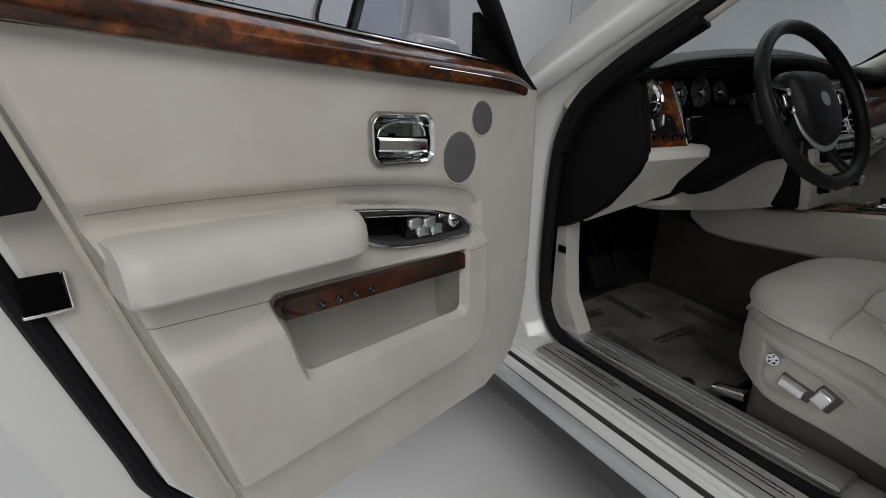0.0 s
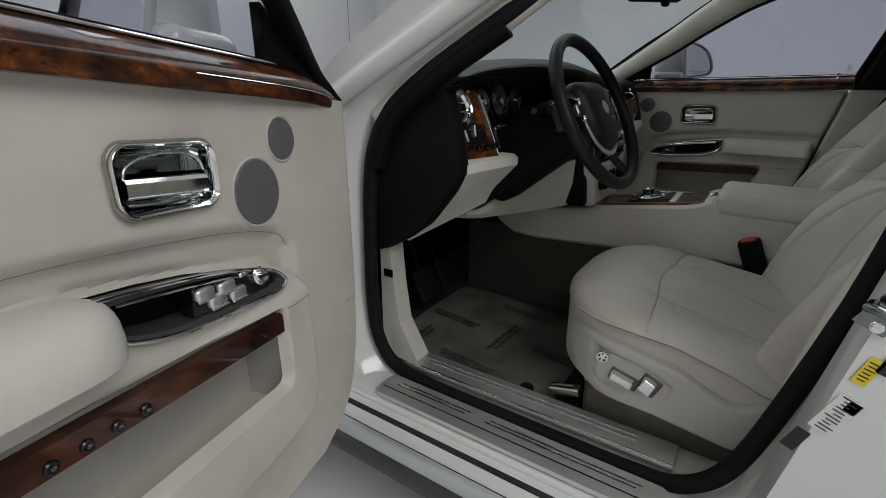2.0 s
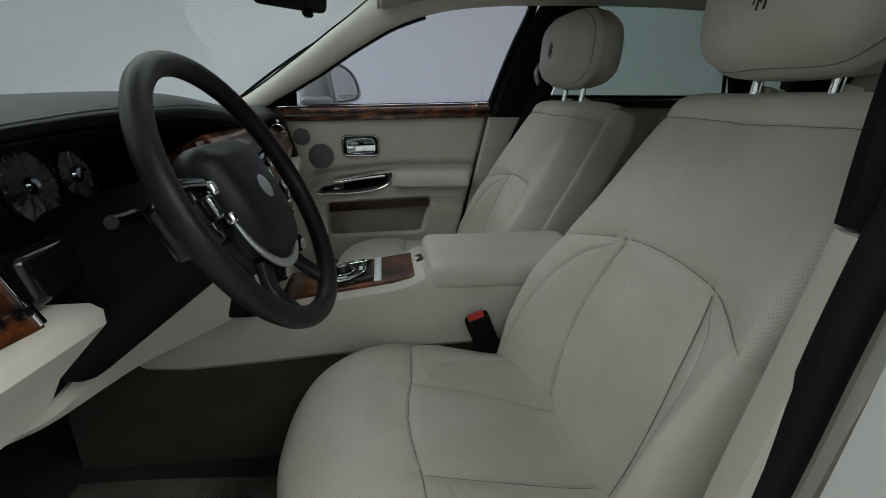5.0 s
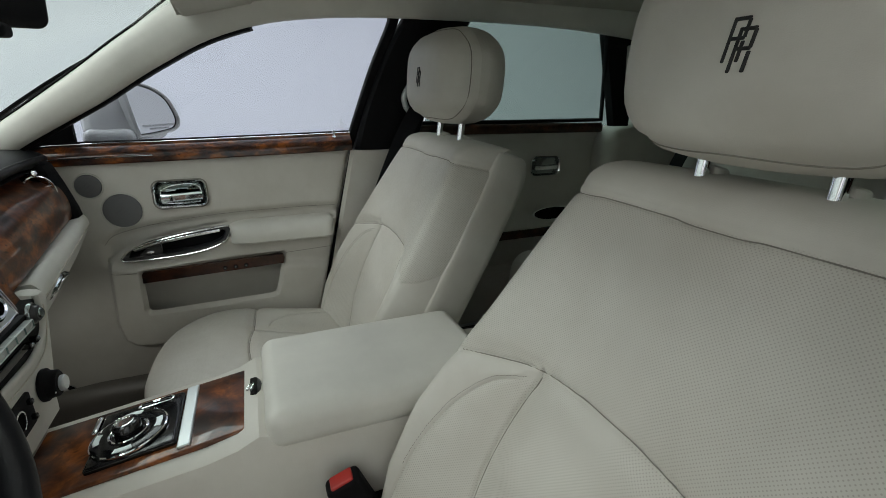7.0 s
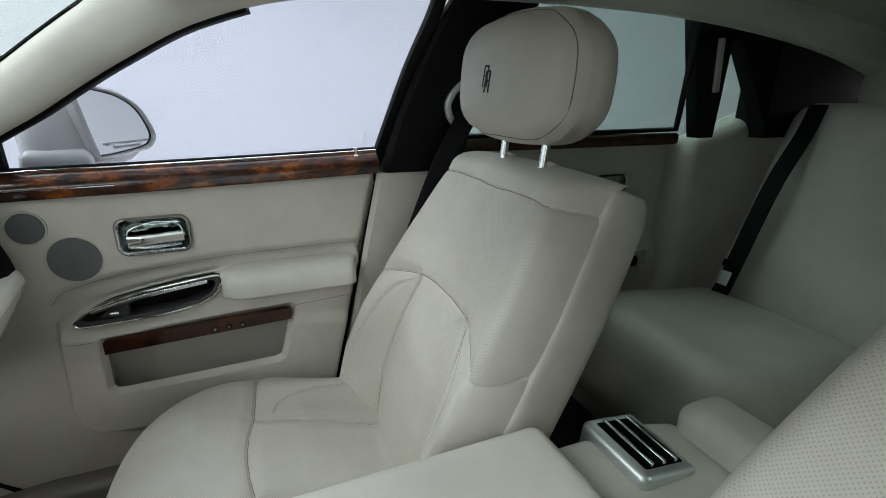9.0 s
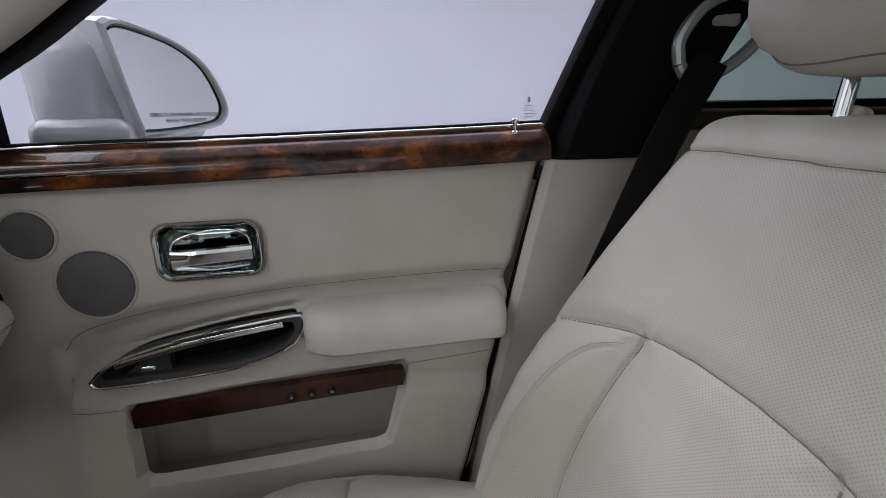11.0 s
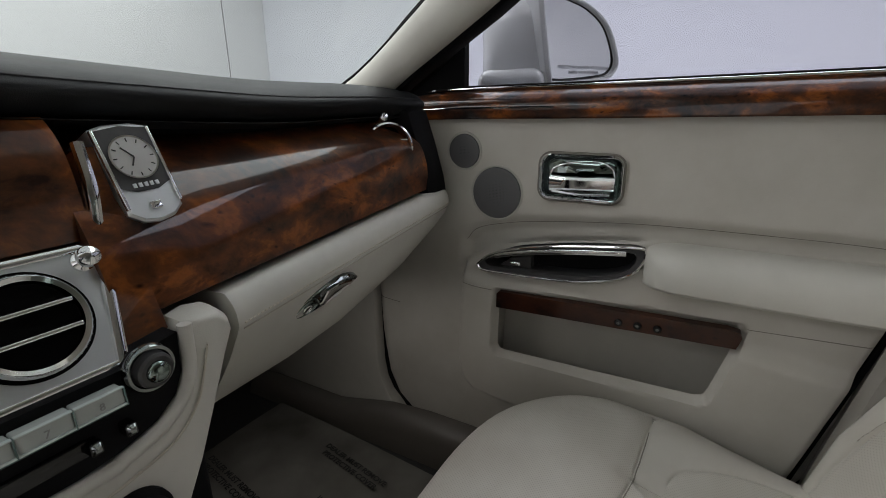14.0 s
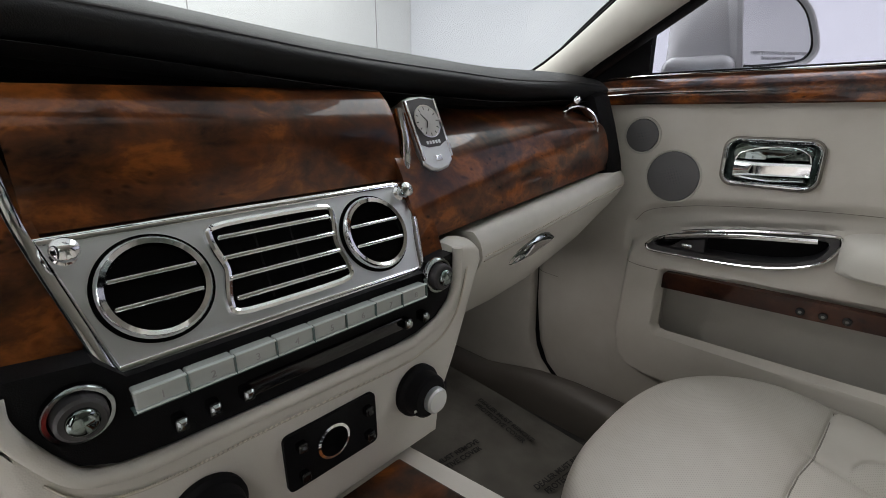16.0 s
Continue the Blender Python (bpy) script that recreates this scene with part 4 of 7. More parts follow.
    # Solid strip round the panel stands in for the shade in its gap.
    gap = [(0.752, rear_edge(zz) - 0.005, zz) for zz in np.linspace(1.06, 0.50, 16)] + [(0.752, 0.075, 0.445), (0.752, 0.11, 0.408), (0.752, 0.20, 0.388), (0.752, 0.45, 0.385), (0.752, 0.68, 0.387), (0.752, 0.765, 0.415)] + [(0.752, float(np.interp(zz, FRONT_Z, FRONT_Y)) + 0.005, zz) for zz in (0.45, 0.50, 0.60, 0.72, 0.85, 1.0)]
    put("panel_gap", sweep(catmull(gap[:20] if not driver else gap[:17], 90), circle(0.0045, 8) if not driver else circle(0.0035, 6), (1, 0, 0)), BLACK if not driver else SEAM, None, "thin strip standing in for the shaded gap round the trim panel")
    # window frame and glass
    top = [(0.834, 1.055), (0.655, 1.172), (0.49, 1.268), (0.34, 1.348), (0.185, 1.408), (0.03, 1.440), (-0.10, 1.450), (-0.155, 1.432), (-0.160, 1.405), (-0.115, 1.285), (-0.060, 1.10)]
    fpath = [(tumble(p[1]), p[0], p[1]) for p in catmull([(a, b, 0) for a, b in top], 60)]
    put("window_frame", sweep(fpath, rrect(0.026, 0.03, 0.006, 2), (1, 0, 0)), BLACK, None, "black window surround")
    put("quarter_fill", prism([(0.838, 1.055), (0.655, 1.170), (0.633, 1.182), (0.633, 1.095)], 0.768, 0.785, "x"), BLACK, None, "black mirror triangle", smooth=False)
    inner = [(a, b) for a, b in top[1:-1]]
    ring = [(0.633, 1.10), (0.633, 1.183)] + inner[1:] + [(-0.062, 1.10)]
    ga = [(tumble(b) + 0.006, a, b) for a, b in ring]
    gb = [(tumble(b) + 0.010, a, b) for a, b in ring]
    put("window_glass", from_rings([ga, gb]), GLASS_SIDE, None, "clear side window glass", smooth=False).visible_shadow = False
    if not driver:
        put("corner_cover", box((0.07, 0.060, 0.090), (0.805, -0.088, 1.075), 0.01), BLACK)
        mm = facing((tumble(1.14) + 0.003, -0.030, 1.138), (-1, 0, 0))
        mark = put("etched_mark", box((0.0045, 0.007, 0.0004), (0, 0.016, 0), 0.0001, mm), ETCH)
        for k, w in enumerate((0.016, 0.021, 0.017, 0.021, 0.012)):
            put("mark_bar", box((w, 0.0010, 0.0004), (0.002 * (k % 2), 0.008 - 0.0038 * k, 0), 0.0001, mm), ETCH, mark)
    if driver:
        d.matrix_world = Matrix.Translation((-1.452, -0.147, 0)) @ Matrix.Rotation(radians(-73.04), 4, "Z")
    return d


door_thing(False)
door_thing(True)


def wing_mirror(driver=False):
    w = thing("wing_mirror", "white wing mirror on the open driver door" if driver else "white wing mirror on the passenger door with etched warning text", "mirror", "wing mirrors")
    nrm = Vector((-0.565, -0.825, 0.03))
    mg = facing((0.893, 0.472, 1.186), nrm)
    part("housing", soft_box((0.205, 0.178, 0.11), 0.050, 18, lambda x, y, z: (x - (0.040 * (0.055 - z) / 0.11 if x < 0 else 0.03 * (0.055 - z) / 0.11), y * (1 - 2.3 * max(0, x) ** 1.0 * (1 if y > 0 else 0.10)), z), None, mg @ Matrix.Translation((-0.012, -0.006, -0.062))), PAINT, w, "rounded white mirror housing")
    part("stalk", soft_box((0.085, 0.12, 0.060), 0.022, 8, None, None, Matrix.Translation((0.842, 0.570, 1.110))), PAINT, w)
    shape = [(-0.083, 0.062), (-0.062, -0.052), (-0.048, -0.066), (0.050, -0.058), (0.078, -0.046), (0.082, -0.022), (0.058, 0.024), (0.020, 0.050), (-0.02, 0.062), (-0.065, 0.069)]
    sm = [p[:2] for p in catmull([(a, b, 0) for a, b in shape + shape[:1]], 81)[:-1]]

    def ring(k, h, ox=0.0):
        return [mg @ Vector((ox + a * k, b * k, h)) for a, b in sm]

    part("rim", from_rings([ring(1.16, -0.030, -0.004), ring(1.15, -0.008, -0.003), ring(1.12, 0.002, -0.002), ring(1.07, 0.006), ring(1.02, 0.005), ring(0.99, -0.004), ring(0.97, -0.012)]), PAINT, w, "white rim round the mirror glass")
    part("gap", from_rings([ring(0.995, -0.010, 0.002), ring(0.995, -0.002, 0.002), ring(0.94, -0.002, -0.004), ring(0.93, -0.010, -0.004)]), GLOSSBLACK, w)
    part("mirror_glass", from_rings([ring(0.95, -0.004, -0.004), ring(0.95, 0.0, -0.004)]), MIRROR, w, "silvered mirror glass", smooth=False)
    part("split_line", tube([mg @ Vector((-0.108, 0.070, -0.034)), mg @ Vector((-0.105, 0.0, -0.030)), mg @ Vector((-0.092, -0.080, -0.034))], 0.0012, 6), GREY_PRINT, w)
    if driver:
        for o in w.children:
            for v in o.data.vertices:
                v.co.x, v.co.z = -v.co.x, v.co.z - 0.063 * (v.co.y - 0.54)
            o.data.flip_normals()
        w.matrix_world = Matrix.Translation((-1.452, -0.147, 0)) @ Matrix.Rotation(radians(-73.04), 4, "Z")
    return w, mg


wing_mirror(True)
MIRROR_THING, MIRROR_FRAME = wing_mirror()


# ---- cabin sides behind the front doors ----
def cabin_sides():
    c = thing("rear_cabin_trim", "cream and black trim of the centre pillar and closed rear door", "car trim")
    for s in (1, -1):
        if s < 0:
            side = catmull([(-0.682, 0.10, 0.42), (-0.682, 0.085, 0.55), (-0.682, 0.048, 0.77), (-0.682, 0.012, 0.92), (-0.682, -0.016, 1.04)], 14)
            part("pillar_edge", from_rings([[(p[0], p[1], p[2]), (p[0] - 0.016, p[1] + 0.008, p[2]), (p[0] - 0.036, p[1] + 0.010, p[2]), (p[0] - 0.046, p[1] + 0.002, p[2]), (p[0] - 0.04, p[1] - 0.08, p[2]), (p[0], p[1] - 0.08, p[2])] for p in side]), LEATHER, c, "cream centre pillar edge")
            side = catmull([(-0.682, -0.014, 1.044), (-0.675, -0.026, 1.14), (-0.64, -0.08, 1.28), (-0.60, -0.13, 1.42)], 14)
            part("pillar_edge", from_rings([[(p[0], p[1], p[2]), (p[0] - 0.014, p[1] + 0.004, p[2]), (p[0] - 0.034, p[1] - 0.012, p[2]), (p[0] - 0.03, p[1] - 0.10, p[2]), (p[0], p[1] - 0.10, p[2])] for p in side]), BLACK, c, "black upper centre pillar edge")
        lower = catmull([(s * 0.742, 0.075, 0.42), (s * 0.742, 0.06, 0.55), (s * 0.742, 0.0, 0.85), (s * 0.742, -0.05, 1.07)], 14)
        fw = 0.008 if s > 0 else 0.0
        rings = [[(p[0], p[1] - 0.006 + fw, p[2]), (p[0] - s * 0.012, p[1] - 0.016 + fw, p[2]), (p[0] - s * 0.014, p[1] - 0.06, p[2]), (p[0] - s * 0.010, p[1] - 0.16, p[2]), (p[0] + s * 0.03, p[1] - 0.19, p[2]), (p[0] + s * 0.03, p[1] - 0.006, p[2])] for p in lower]
        part("pillar_lower", from_rings(rings), LEATHER, c, "cream lower centre pillar trim")
        up = catmull([(s * 0.742, -0.055, 1.07), (s * 0.715, -0.09, 1.20), (s * 0.66, -0.14, 1.34), (s * 0.61, -0.19, 1.44)], 14)
        rings = [[(p[0], p[1] - 0.006, p[2]), (p[0] - s * 0.014, p[1] - 0.016, p[2]), (p[0] - s * 0.022, p[1] - 0.07, p[2]), (p[0] - s * 0.018, p[1] - 0.19, p[2]), (p[0] + s * 0.03, p[1] - 0.21, p[2]), (p[0] + s * 0.03, p[1] - 0.006, p[2])] for p in up]
        part("pillar_upper", from_rings(rings), BLACK, c, "black upper centre pillar trim")
        y, z = np.meshgrid(np.linspace(-0.24, -1.02, 50), np.linspace(0.42, 1.115, 40), indexing="ij")

        def px(y_, z_):
            h = 0.035 * step(z_ - 0.80, 0.06) - 0.05 * step(sdf([(-0.35, 0.60), (-0.35, 0.74), (-0.90, 0.76), (-0.86, 0.62)], y_, z_), 0.012)
            return 0.772 - h
        part("rear_door_panel", relief(y, z, px, 0.03, s), LEATHER, c, "cream leather rear door trim")
        part("rear_capping", sweep(catmull([(s * 0.765, -0.25, 1.122), (s * 0.765, -0.7, 1.118), (s * 0.765, -0.98, 1.116)], 14), rrect(0.04, 0.034, 0.012, 3)), WOODDARK, c, "dark walnut rear capping")
        part("rear_rail", box((0.02, 0.50, 0.03), (s * 0.738, -0.62, 0.745), 0.004), WOODDARK, c)
        if s > 0:
            m = facing((0.764, -0.755, 0.985), (-1, 0, 0))
            part("rear_handle", from_rings([[m @ Vector((a, b, h)) for a, b in rrect(0.125 * k, 0.070 * k, 0.020 * k, 6)] for k, h in ((1.0, -0.002), (1.0, 0.005), (0.96, 0.007), (0.90, 0.004), (0.86, -0.006))], True, False), CHROME, c, "chrome rear door handle")
            part("handle_bowl", from_rings([[m @ Vector((a, b, h)) for a, b in rrect(0.125 * k, 0.070 * k, 0.018 * k, 6)] for k, h in ((0.88, -0.004), (0.80, -0.001), (0.5, 0.0002), (0.02, 0.0003))], True, False), SMOKED, c)
            part("rear_lever", soft_box((0.096, 0.017, 0.010), 0.004, 6, None, None, m @ Matrix.Translation((0, -0.006, 0.006))), CHROME, c)
            m = facing((0.735, -0.78, 0.815), (-1, 0, 0))
            part("rear_cup", from_rings([[m @ Vector((a, b, h)) for a, b in circle(0.085 * k, 30, 0.024 * k)] for k, h in ((1.0, -0.004), (1.0, 0.006), (0.93, 0.006), (0.90, -0.001))], True, False), CHROME, c, "chrome oval pull")
            part("rear_cup_well", from_rings([[m @ Vector((a, b, h)) for a, b in circle(0.079 * k, 30, 0.0215 * k)] for k, h in ((1.0, 0.0005), (1.0, 0.0022), (0.9, 0.0026))]), DEEP, c)
        part("rear_window_pillar", prism([(-0.965, 1.125), (-0.885, 1.45), (-1.05, 1.43), (-1.042, 1.385), (-1.027, 1.125)], s * 0.705, s * 0.67, "x"), BLACK, c, "", smooth=False)
        part("quarter_trim", prism([(-1.043, 1.386), (-1.192, 1.172), (-1.33, 1.165), (-1.60, 1.165), (-1.60, 1.20), (-1.50, 1.245), (-1.42, 1.29), (-1.33, 1.345), (-1.24, 1.40), (-1.10, 1.44), (-1.03, 1.45)], s * 0.69, s * 0.645, "x"), BLACK, c, "", smooth=False)
        part("coat_light", soft_box((0.012, 0.022, 0.14), 0.005, 3, None, None, Matrix.Translation((s * 0.668, -0.999, 1.318)) @ Matrix.Rotation(radians(-4), 4, "X")), TRIM, c)
        part("rear_window_frame", sweep([(s * tumble(b), a, b) for a, b in ((-0.26, 1.143), (-0.32, 1.42), (-0.355, 1.446), (-0.60, 1.454), (-0.872, 1.436), (-0.982, 1.143), (-0.6, 1.141))], rrect(0.014, 0.018, 0.004, 2), (1, 0, 0), None, True), BLACK, c, "black rear window surround")
        pane = from_rings([[(s * (tumble(b) + e), a, b) for a, b in ((-0.29, 1.12), (-0.36, 1.45), (-0.88, 1.45), (-1.30, 1.34), (-1.40, 1.12))] for e in (0.008, 0.012)])
        part("rear_glass", pane, GLASS_REAR, c, "dark tinted rear side glass", smooth=False)
        part("side_bolster", soft_box((0.14, 0.50, 0.72), 0.05, 8, lambda x, y, z: (x, y - 0.06 * z, z * (min(1.14, 0.88 + 0.8 * (0.25 - y)) if z > 0 else 1.0)), None, Matrix.Translation((s * 0.755, -1.20, 0.79))), LEATHER, c, "cream padded rear side bolster")
        # Dark tube drawn for the shaded gap between rear door and bolster.
        part("trim_gap", tube([(s * 0.733, -0.945, z_) for z_ in np.linspace(0.50, 1.10, 8)], 0.007, 6), RUBBER, c)
        part("outer_panel", prism([(-0.12, 0.3), (-0.20, 1.08), (-1.9, 1.10), (-1.9, 0.3)], s * 0.83, s * 0.90, "x"), PAINT, c, "", smooth=False)
    return c


cabin_sides()


def rear_bench():
    b = thing("rear_bench", "cream leather rear bench in shade with rounded cushions", "seat")
    for s in (-1, 1):
        part("cushion", soft_box((0.56, 0.56, 0.24), 0.075, 14, lambda x, y, z: (x * (1 - 0.10 * max(0, y / 0.28) ** 3), y, z + 0.025 * math.cos(3 * x) * (z > 0)), None, Matrix.Translation((s * 0.375 + 0.01, -0.80, 0.57)) @ Matrix.Rotation(radians(7), 4, "X")), LEATHER, b, "thick cream seat cushion")
        part("backrest", soft_box((0.62, 0.20, 0.68), 0.07, 14, None, None, Matrix.Translation((s * 0.34, -1.275, 0.89)) @ Matrix.Rotation(radians(22), 4, "X")), LEATHER, b, "cream leather backrest")
        part("headrest", soft_box((0.30, 0.12, 0.17), 0.055, 12, None, None, Matrix.Translation((s * 0.378, -1.42, 1.275)) @ Matrix.Rotation(radians(12), 4, "X")), LEATHER, b, "cream rear headrest")
        part("monogram", soft_box((0.022, 0.004, 0.022), 0.002, 2, None, None, Matrix.Translation((s * 0.378, -1.357, 1.285)) @ Matrix.Rotation(radians(12), 4, "X")), INK, b)
    part("parcel_shelf", box((1.2, 0.4, 0.04), (0, -1.62, 1.17), 0.01), TRIM, b)
    part("seat_base", box((1.36, 0.50, 0.12), (0, -0.86, 0.41), 0.02), TRIM, b)
    return b


rear_bench()


def rear_belt():
    r = thing("rear_seat_belt", "black rear seat belt with a metal tongue", "seat belt")
    p = catmull([(0.565, -1.30, 1.215), (0.555, -1.245, 1.13), (0.55, -1.150, 0.99), (0.55, -1.05, 0.745), (0.55, -1.01, 0.66)], 20)
    part("webbing", sweep(p, rrect(0.046, 0.004, 0.001, 1), (0.2, -1, 0.4)), RUBBER, r)
    part("tongue", soft_box((0.030, 0.006, 0.042), 0.002, 3, None, None, Matrix.Translation((0.545, -1.022, 0.735)) @ Matrix.Rotation(radians(20), 4, "X")), SATIN, r, "metal belt tongue")
    part("stop", soft_box((0.05, 0.014, 0.022), 0.004, 3, None, None, Matrix.Translation((0.547, -1.045, 0.772)) @ Matrix.Rotation(radians(20), 4, "X")), BLACK, r)


rear_belt()


def front_belt():
    f = thing("front_seat_belt", "black front seat belt hanging from a pale upper guide", "seat belt")
    p = catmull([(0.672, -0.245, 1.20), (0.665, -0.185, 1.10), (0.66, -0.130, 0.98), (0.665, -0.085, 0.85), (0.69, -0.05, 0.60)], 20)
    part("webbing", sweep(p, rrect(0.046, 0.003, 0.001, 1), (-1, 0.3, 0)), RUBBER, f)
    ring = catmull([(0.684, -0.205, 1.195), (0.680, -0.200, 1.225), (0.674, -0.225, 1.262), (0.668, -0.265, 1.278), (0.668, -0.310, 1.262), (0.672, -0.318, 1.232), (0.680, -0.285, 1.195), (0.686, -0.25, 1.178), (0.686, -0.222, 1.178), (0.684, -0.205, 1.195)], 40)
    part("guide_loop", tube(ring, 0.0085, 10, (1, 0, 0)), SATIN, f, "pale metal belt guide loop")
    part("guide_cap", soft_box((0.022, 0.05, 0.045), 0.009, 5, None, None, Matrix.Translation((0.688, -0.265, 1.262))), TRIM, f)


front_belt()


def jamb_details():
    k = thing("door_striker", "chrome door striker on the white centre pillar", "striker")
    m = facing((-0.836, 0.022, 0.830), (-1, 0.25, 0.1)) @ Matrix.Rotation(radians(-28), 4, "Z")
    part("base_plate", from_rings([[m @ Vector((x, y, h)) for x, y in ((-0.017, -0.028), (0.016, -0.024), (0.016, 0.024), (-0.017, 0.028))] for h in (-0.004, 0.004)]), SMOKED, k, "dark bright striker plate", smooth=False)
    part("loop", tube([m @ Vector((-0.016, 0.0, 0.002)), m @ Vector((-0.018, 0.0, 0.032)), m @ Vector((-0.012, 0.004, 0.036)), m @ Vector((0.012, 0.008, 0.036)), m @ Vector((0.016, 0.008, 0.002))], 0.0055, 10, (0, 0, 1)), SMOKED, k)
    for y in (-0.018, 0.018):
        part("bolt", lathe([(0.007, 0.004), (0.007, 0.007), (0.005, 0.008), (0, 0.008)], 12, m @ Matrix.Translation((0.004, y, 0))), CHROME, k)

    def sticker(name, label, y, z, w, h, tilt, material, bars, ink):
        mm = facing((-0.8365, y - 0.006, z), (-1, 0, 0)) @ Matrix.Rotation(radians(tilt), 4, "Z")
        st = tagged(part(name, from_rings([[mm @ Vector((a_, b_, q)) for a_, b_ in rrect(w * 0.85, h * 0.85, 0.0015, 2)] for q in (0.0, 0.0008)]), material, None, "", False), label, "sticker", "pillar stickers")
        for x0, y0, ww, hh in bars:
            part("print_bar", box((ww * 0.85, hh * 0.85, 0.0004), (x0 * 0.85, y0 * 0.85, 0.0012), 0.0001, mm), ink, st)

    rows = [(0.0, 0.031 - 0.0068 * i, 0.020 - 0.004 * (i % 3), 0.0022) for i in range(10)]
    sticker("tyre_label", "black information sticker with grey unreadable lines", 0.004, 0.900, 0.026, 0.076, -16, INK, rows, GREY_PRINT)
    sticker("warning_label", "yellow warning sticker with small dark print", 0.028, 0.753, 0.018, 0.046, -18, YELLOW, [(0.0, 0.015 - 0.006 * i, 0.013 - 0.003 * (i % 2), 0.0018) for i in range(6)], INK)
    sticker("black_label", "plain glossy black sticker beside the yellow one", 0.012, 0.770, 0.014, 0.040, -18, GLOSSBLACK, [], INK)
    sticker("data_label", "white data sticker with unreadable dark print", 0.044, 0.684, 0.030, 0.070, -22, PAPER_WHITE, [(0.003 * (i % 2), 0.033 - 0.0062 * i, 0.021 - 0.005 * (i % 3), 0.0018) for i in range(11)], INK)
    sticker("brown_label", "small brown square sticker on the data sticker", 0.030, 0.700, 0.016, 0.020, -22, CUPGREY, [], INK)
    sticker("black_label", "plain glossy black sticker below the data sticker", 0.074, 0.634, 0.020, 0.042, -22, GLOSSBLACK, [], INK)


jamb_details()


# ---- front seats ----
def skin(name, pts, region, want, material, parent, label=""):
    """One panel of a quilted surface: the cells of a grid of points that belong to one region."""
    nu, nv = pts.shape[:2]
    ids = np.arange(nu * nv).reshape(nu, nv)
    quads = np.stack([ids[:-1, :-1], ids[1:, :-1], ids[1:, 1:], ids[:-1, 1:]], -1)[region == want]
    used, inverse = np.unique(quads, return_inverse=True)
    me = bpy.data.meshes.new(name)
    me.from_pydata(pts.reshape(-1, 3)[used].tolist(), [], inverse.reshape(-1, 4).tolist())
    me.materials.append(material)
    me.polygons.foreach_set("use_smooth", [True] * len(me.polygons))
    ob = new(name, me)
    ob.parent = parent
    if label:
        ob["label"] = label
    return ob


def to_line(pts, a, b):
    """Distance from the points (a, b) to an open line; arrays."""
    d = np.full(np.shape(a), 9.0)
    for (a0, b0), (a1, b1) in zip(pts, pts[1:]):
        ea, eb = a1 - a0, b1 - b0
        t = np.clip(((a - a0) * ea + (b - b0) * eb) / (ea * ea + eb * eb), 0, 1)
        d = np.minimum(d, np.hypot(a - a0 - ea * t, b - b0 - eb * t))
    return d


def smooth_line(pts, n=30):
    return [tuple(p[:2]) for p in catmull([(a, b, 0) for a, b in pts], n)]


def eased(line):
    """The line with its small steps averaged out."""
    a = np.array([tuple(p) for p in line], float)
    for _ in range(3):
        a[1:-1] = 0.25 * a[:-2] + 0.5 * a[1:-1] + 0.25 * a[2:]
    keep = [0] + [n for n in range(1, len(a)) if np.linalg.norm(a[n] - a[n - 1]) > 1e-4]
    return [Vector(a[n]) for n in keep]


def tuck(d, groove=0.0024, width=0.0021, roll=0.0042, reach=0.016):
    """How far the leather is drawn in at distance d from a seam: a sharp groove in a soft roll."""
    return groove * np.exp(-(d / width) ** 2) + roll * np.exp(-(d / reach) ** 2)


def pushed(pts, depth, out):
    """Move a grid of points against its normals, out being the way the skin looks."""
    n = np.cross(np.gradient(pts, axis=0), np.gradient(pts, axis=1))
    n /= np.maximum(np.linalg.norm(n, axis=2, keepdims=True), 1e-9)
    n *= np.sign((n * out).sum(2, keepdims=True) + 1e-9)
    return pts - n * depth[..., None]


BACK_Z = [-0.04, 0.0, 0.1, 0.2, 0.3, 0.4, 0.5, 0.56]
RIDGE_X = [0.216, 0.226, 0.240, 0.242, 0.234, 0.222, 0.203, 0.189]
RIDGE_Y = [0.050, 0.056, 0.060, 0.050, 0.029, 0.006, -0.017, -0.031]
MID_Y = [-0.020, -0.012, -0.001, 0.001, -0.006, -0.018, -0.036, -0.048]
VALLEY_X = [0.100, 0.112, 0.132, 0.127, 0.108, 0.105, 0.105, 0.105]


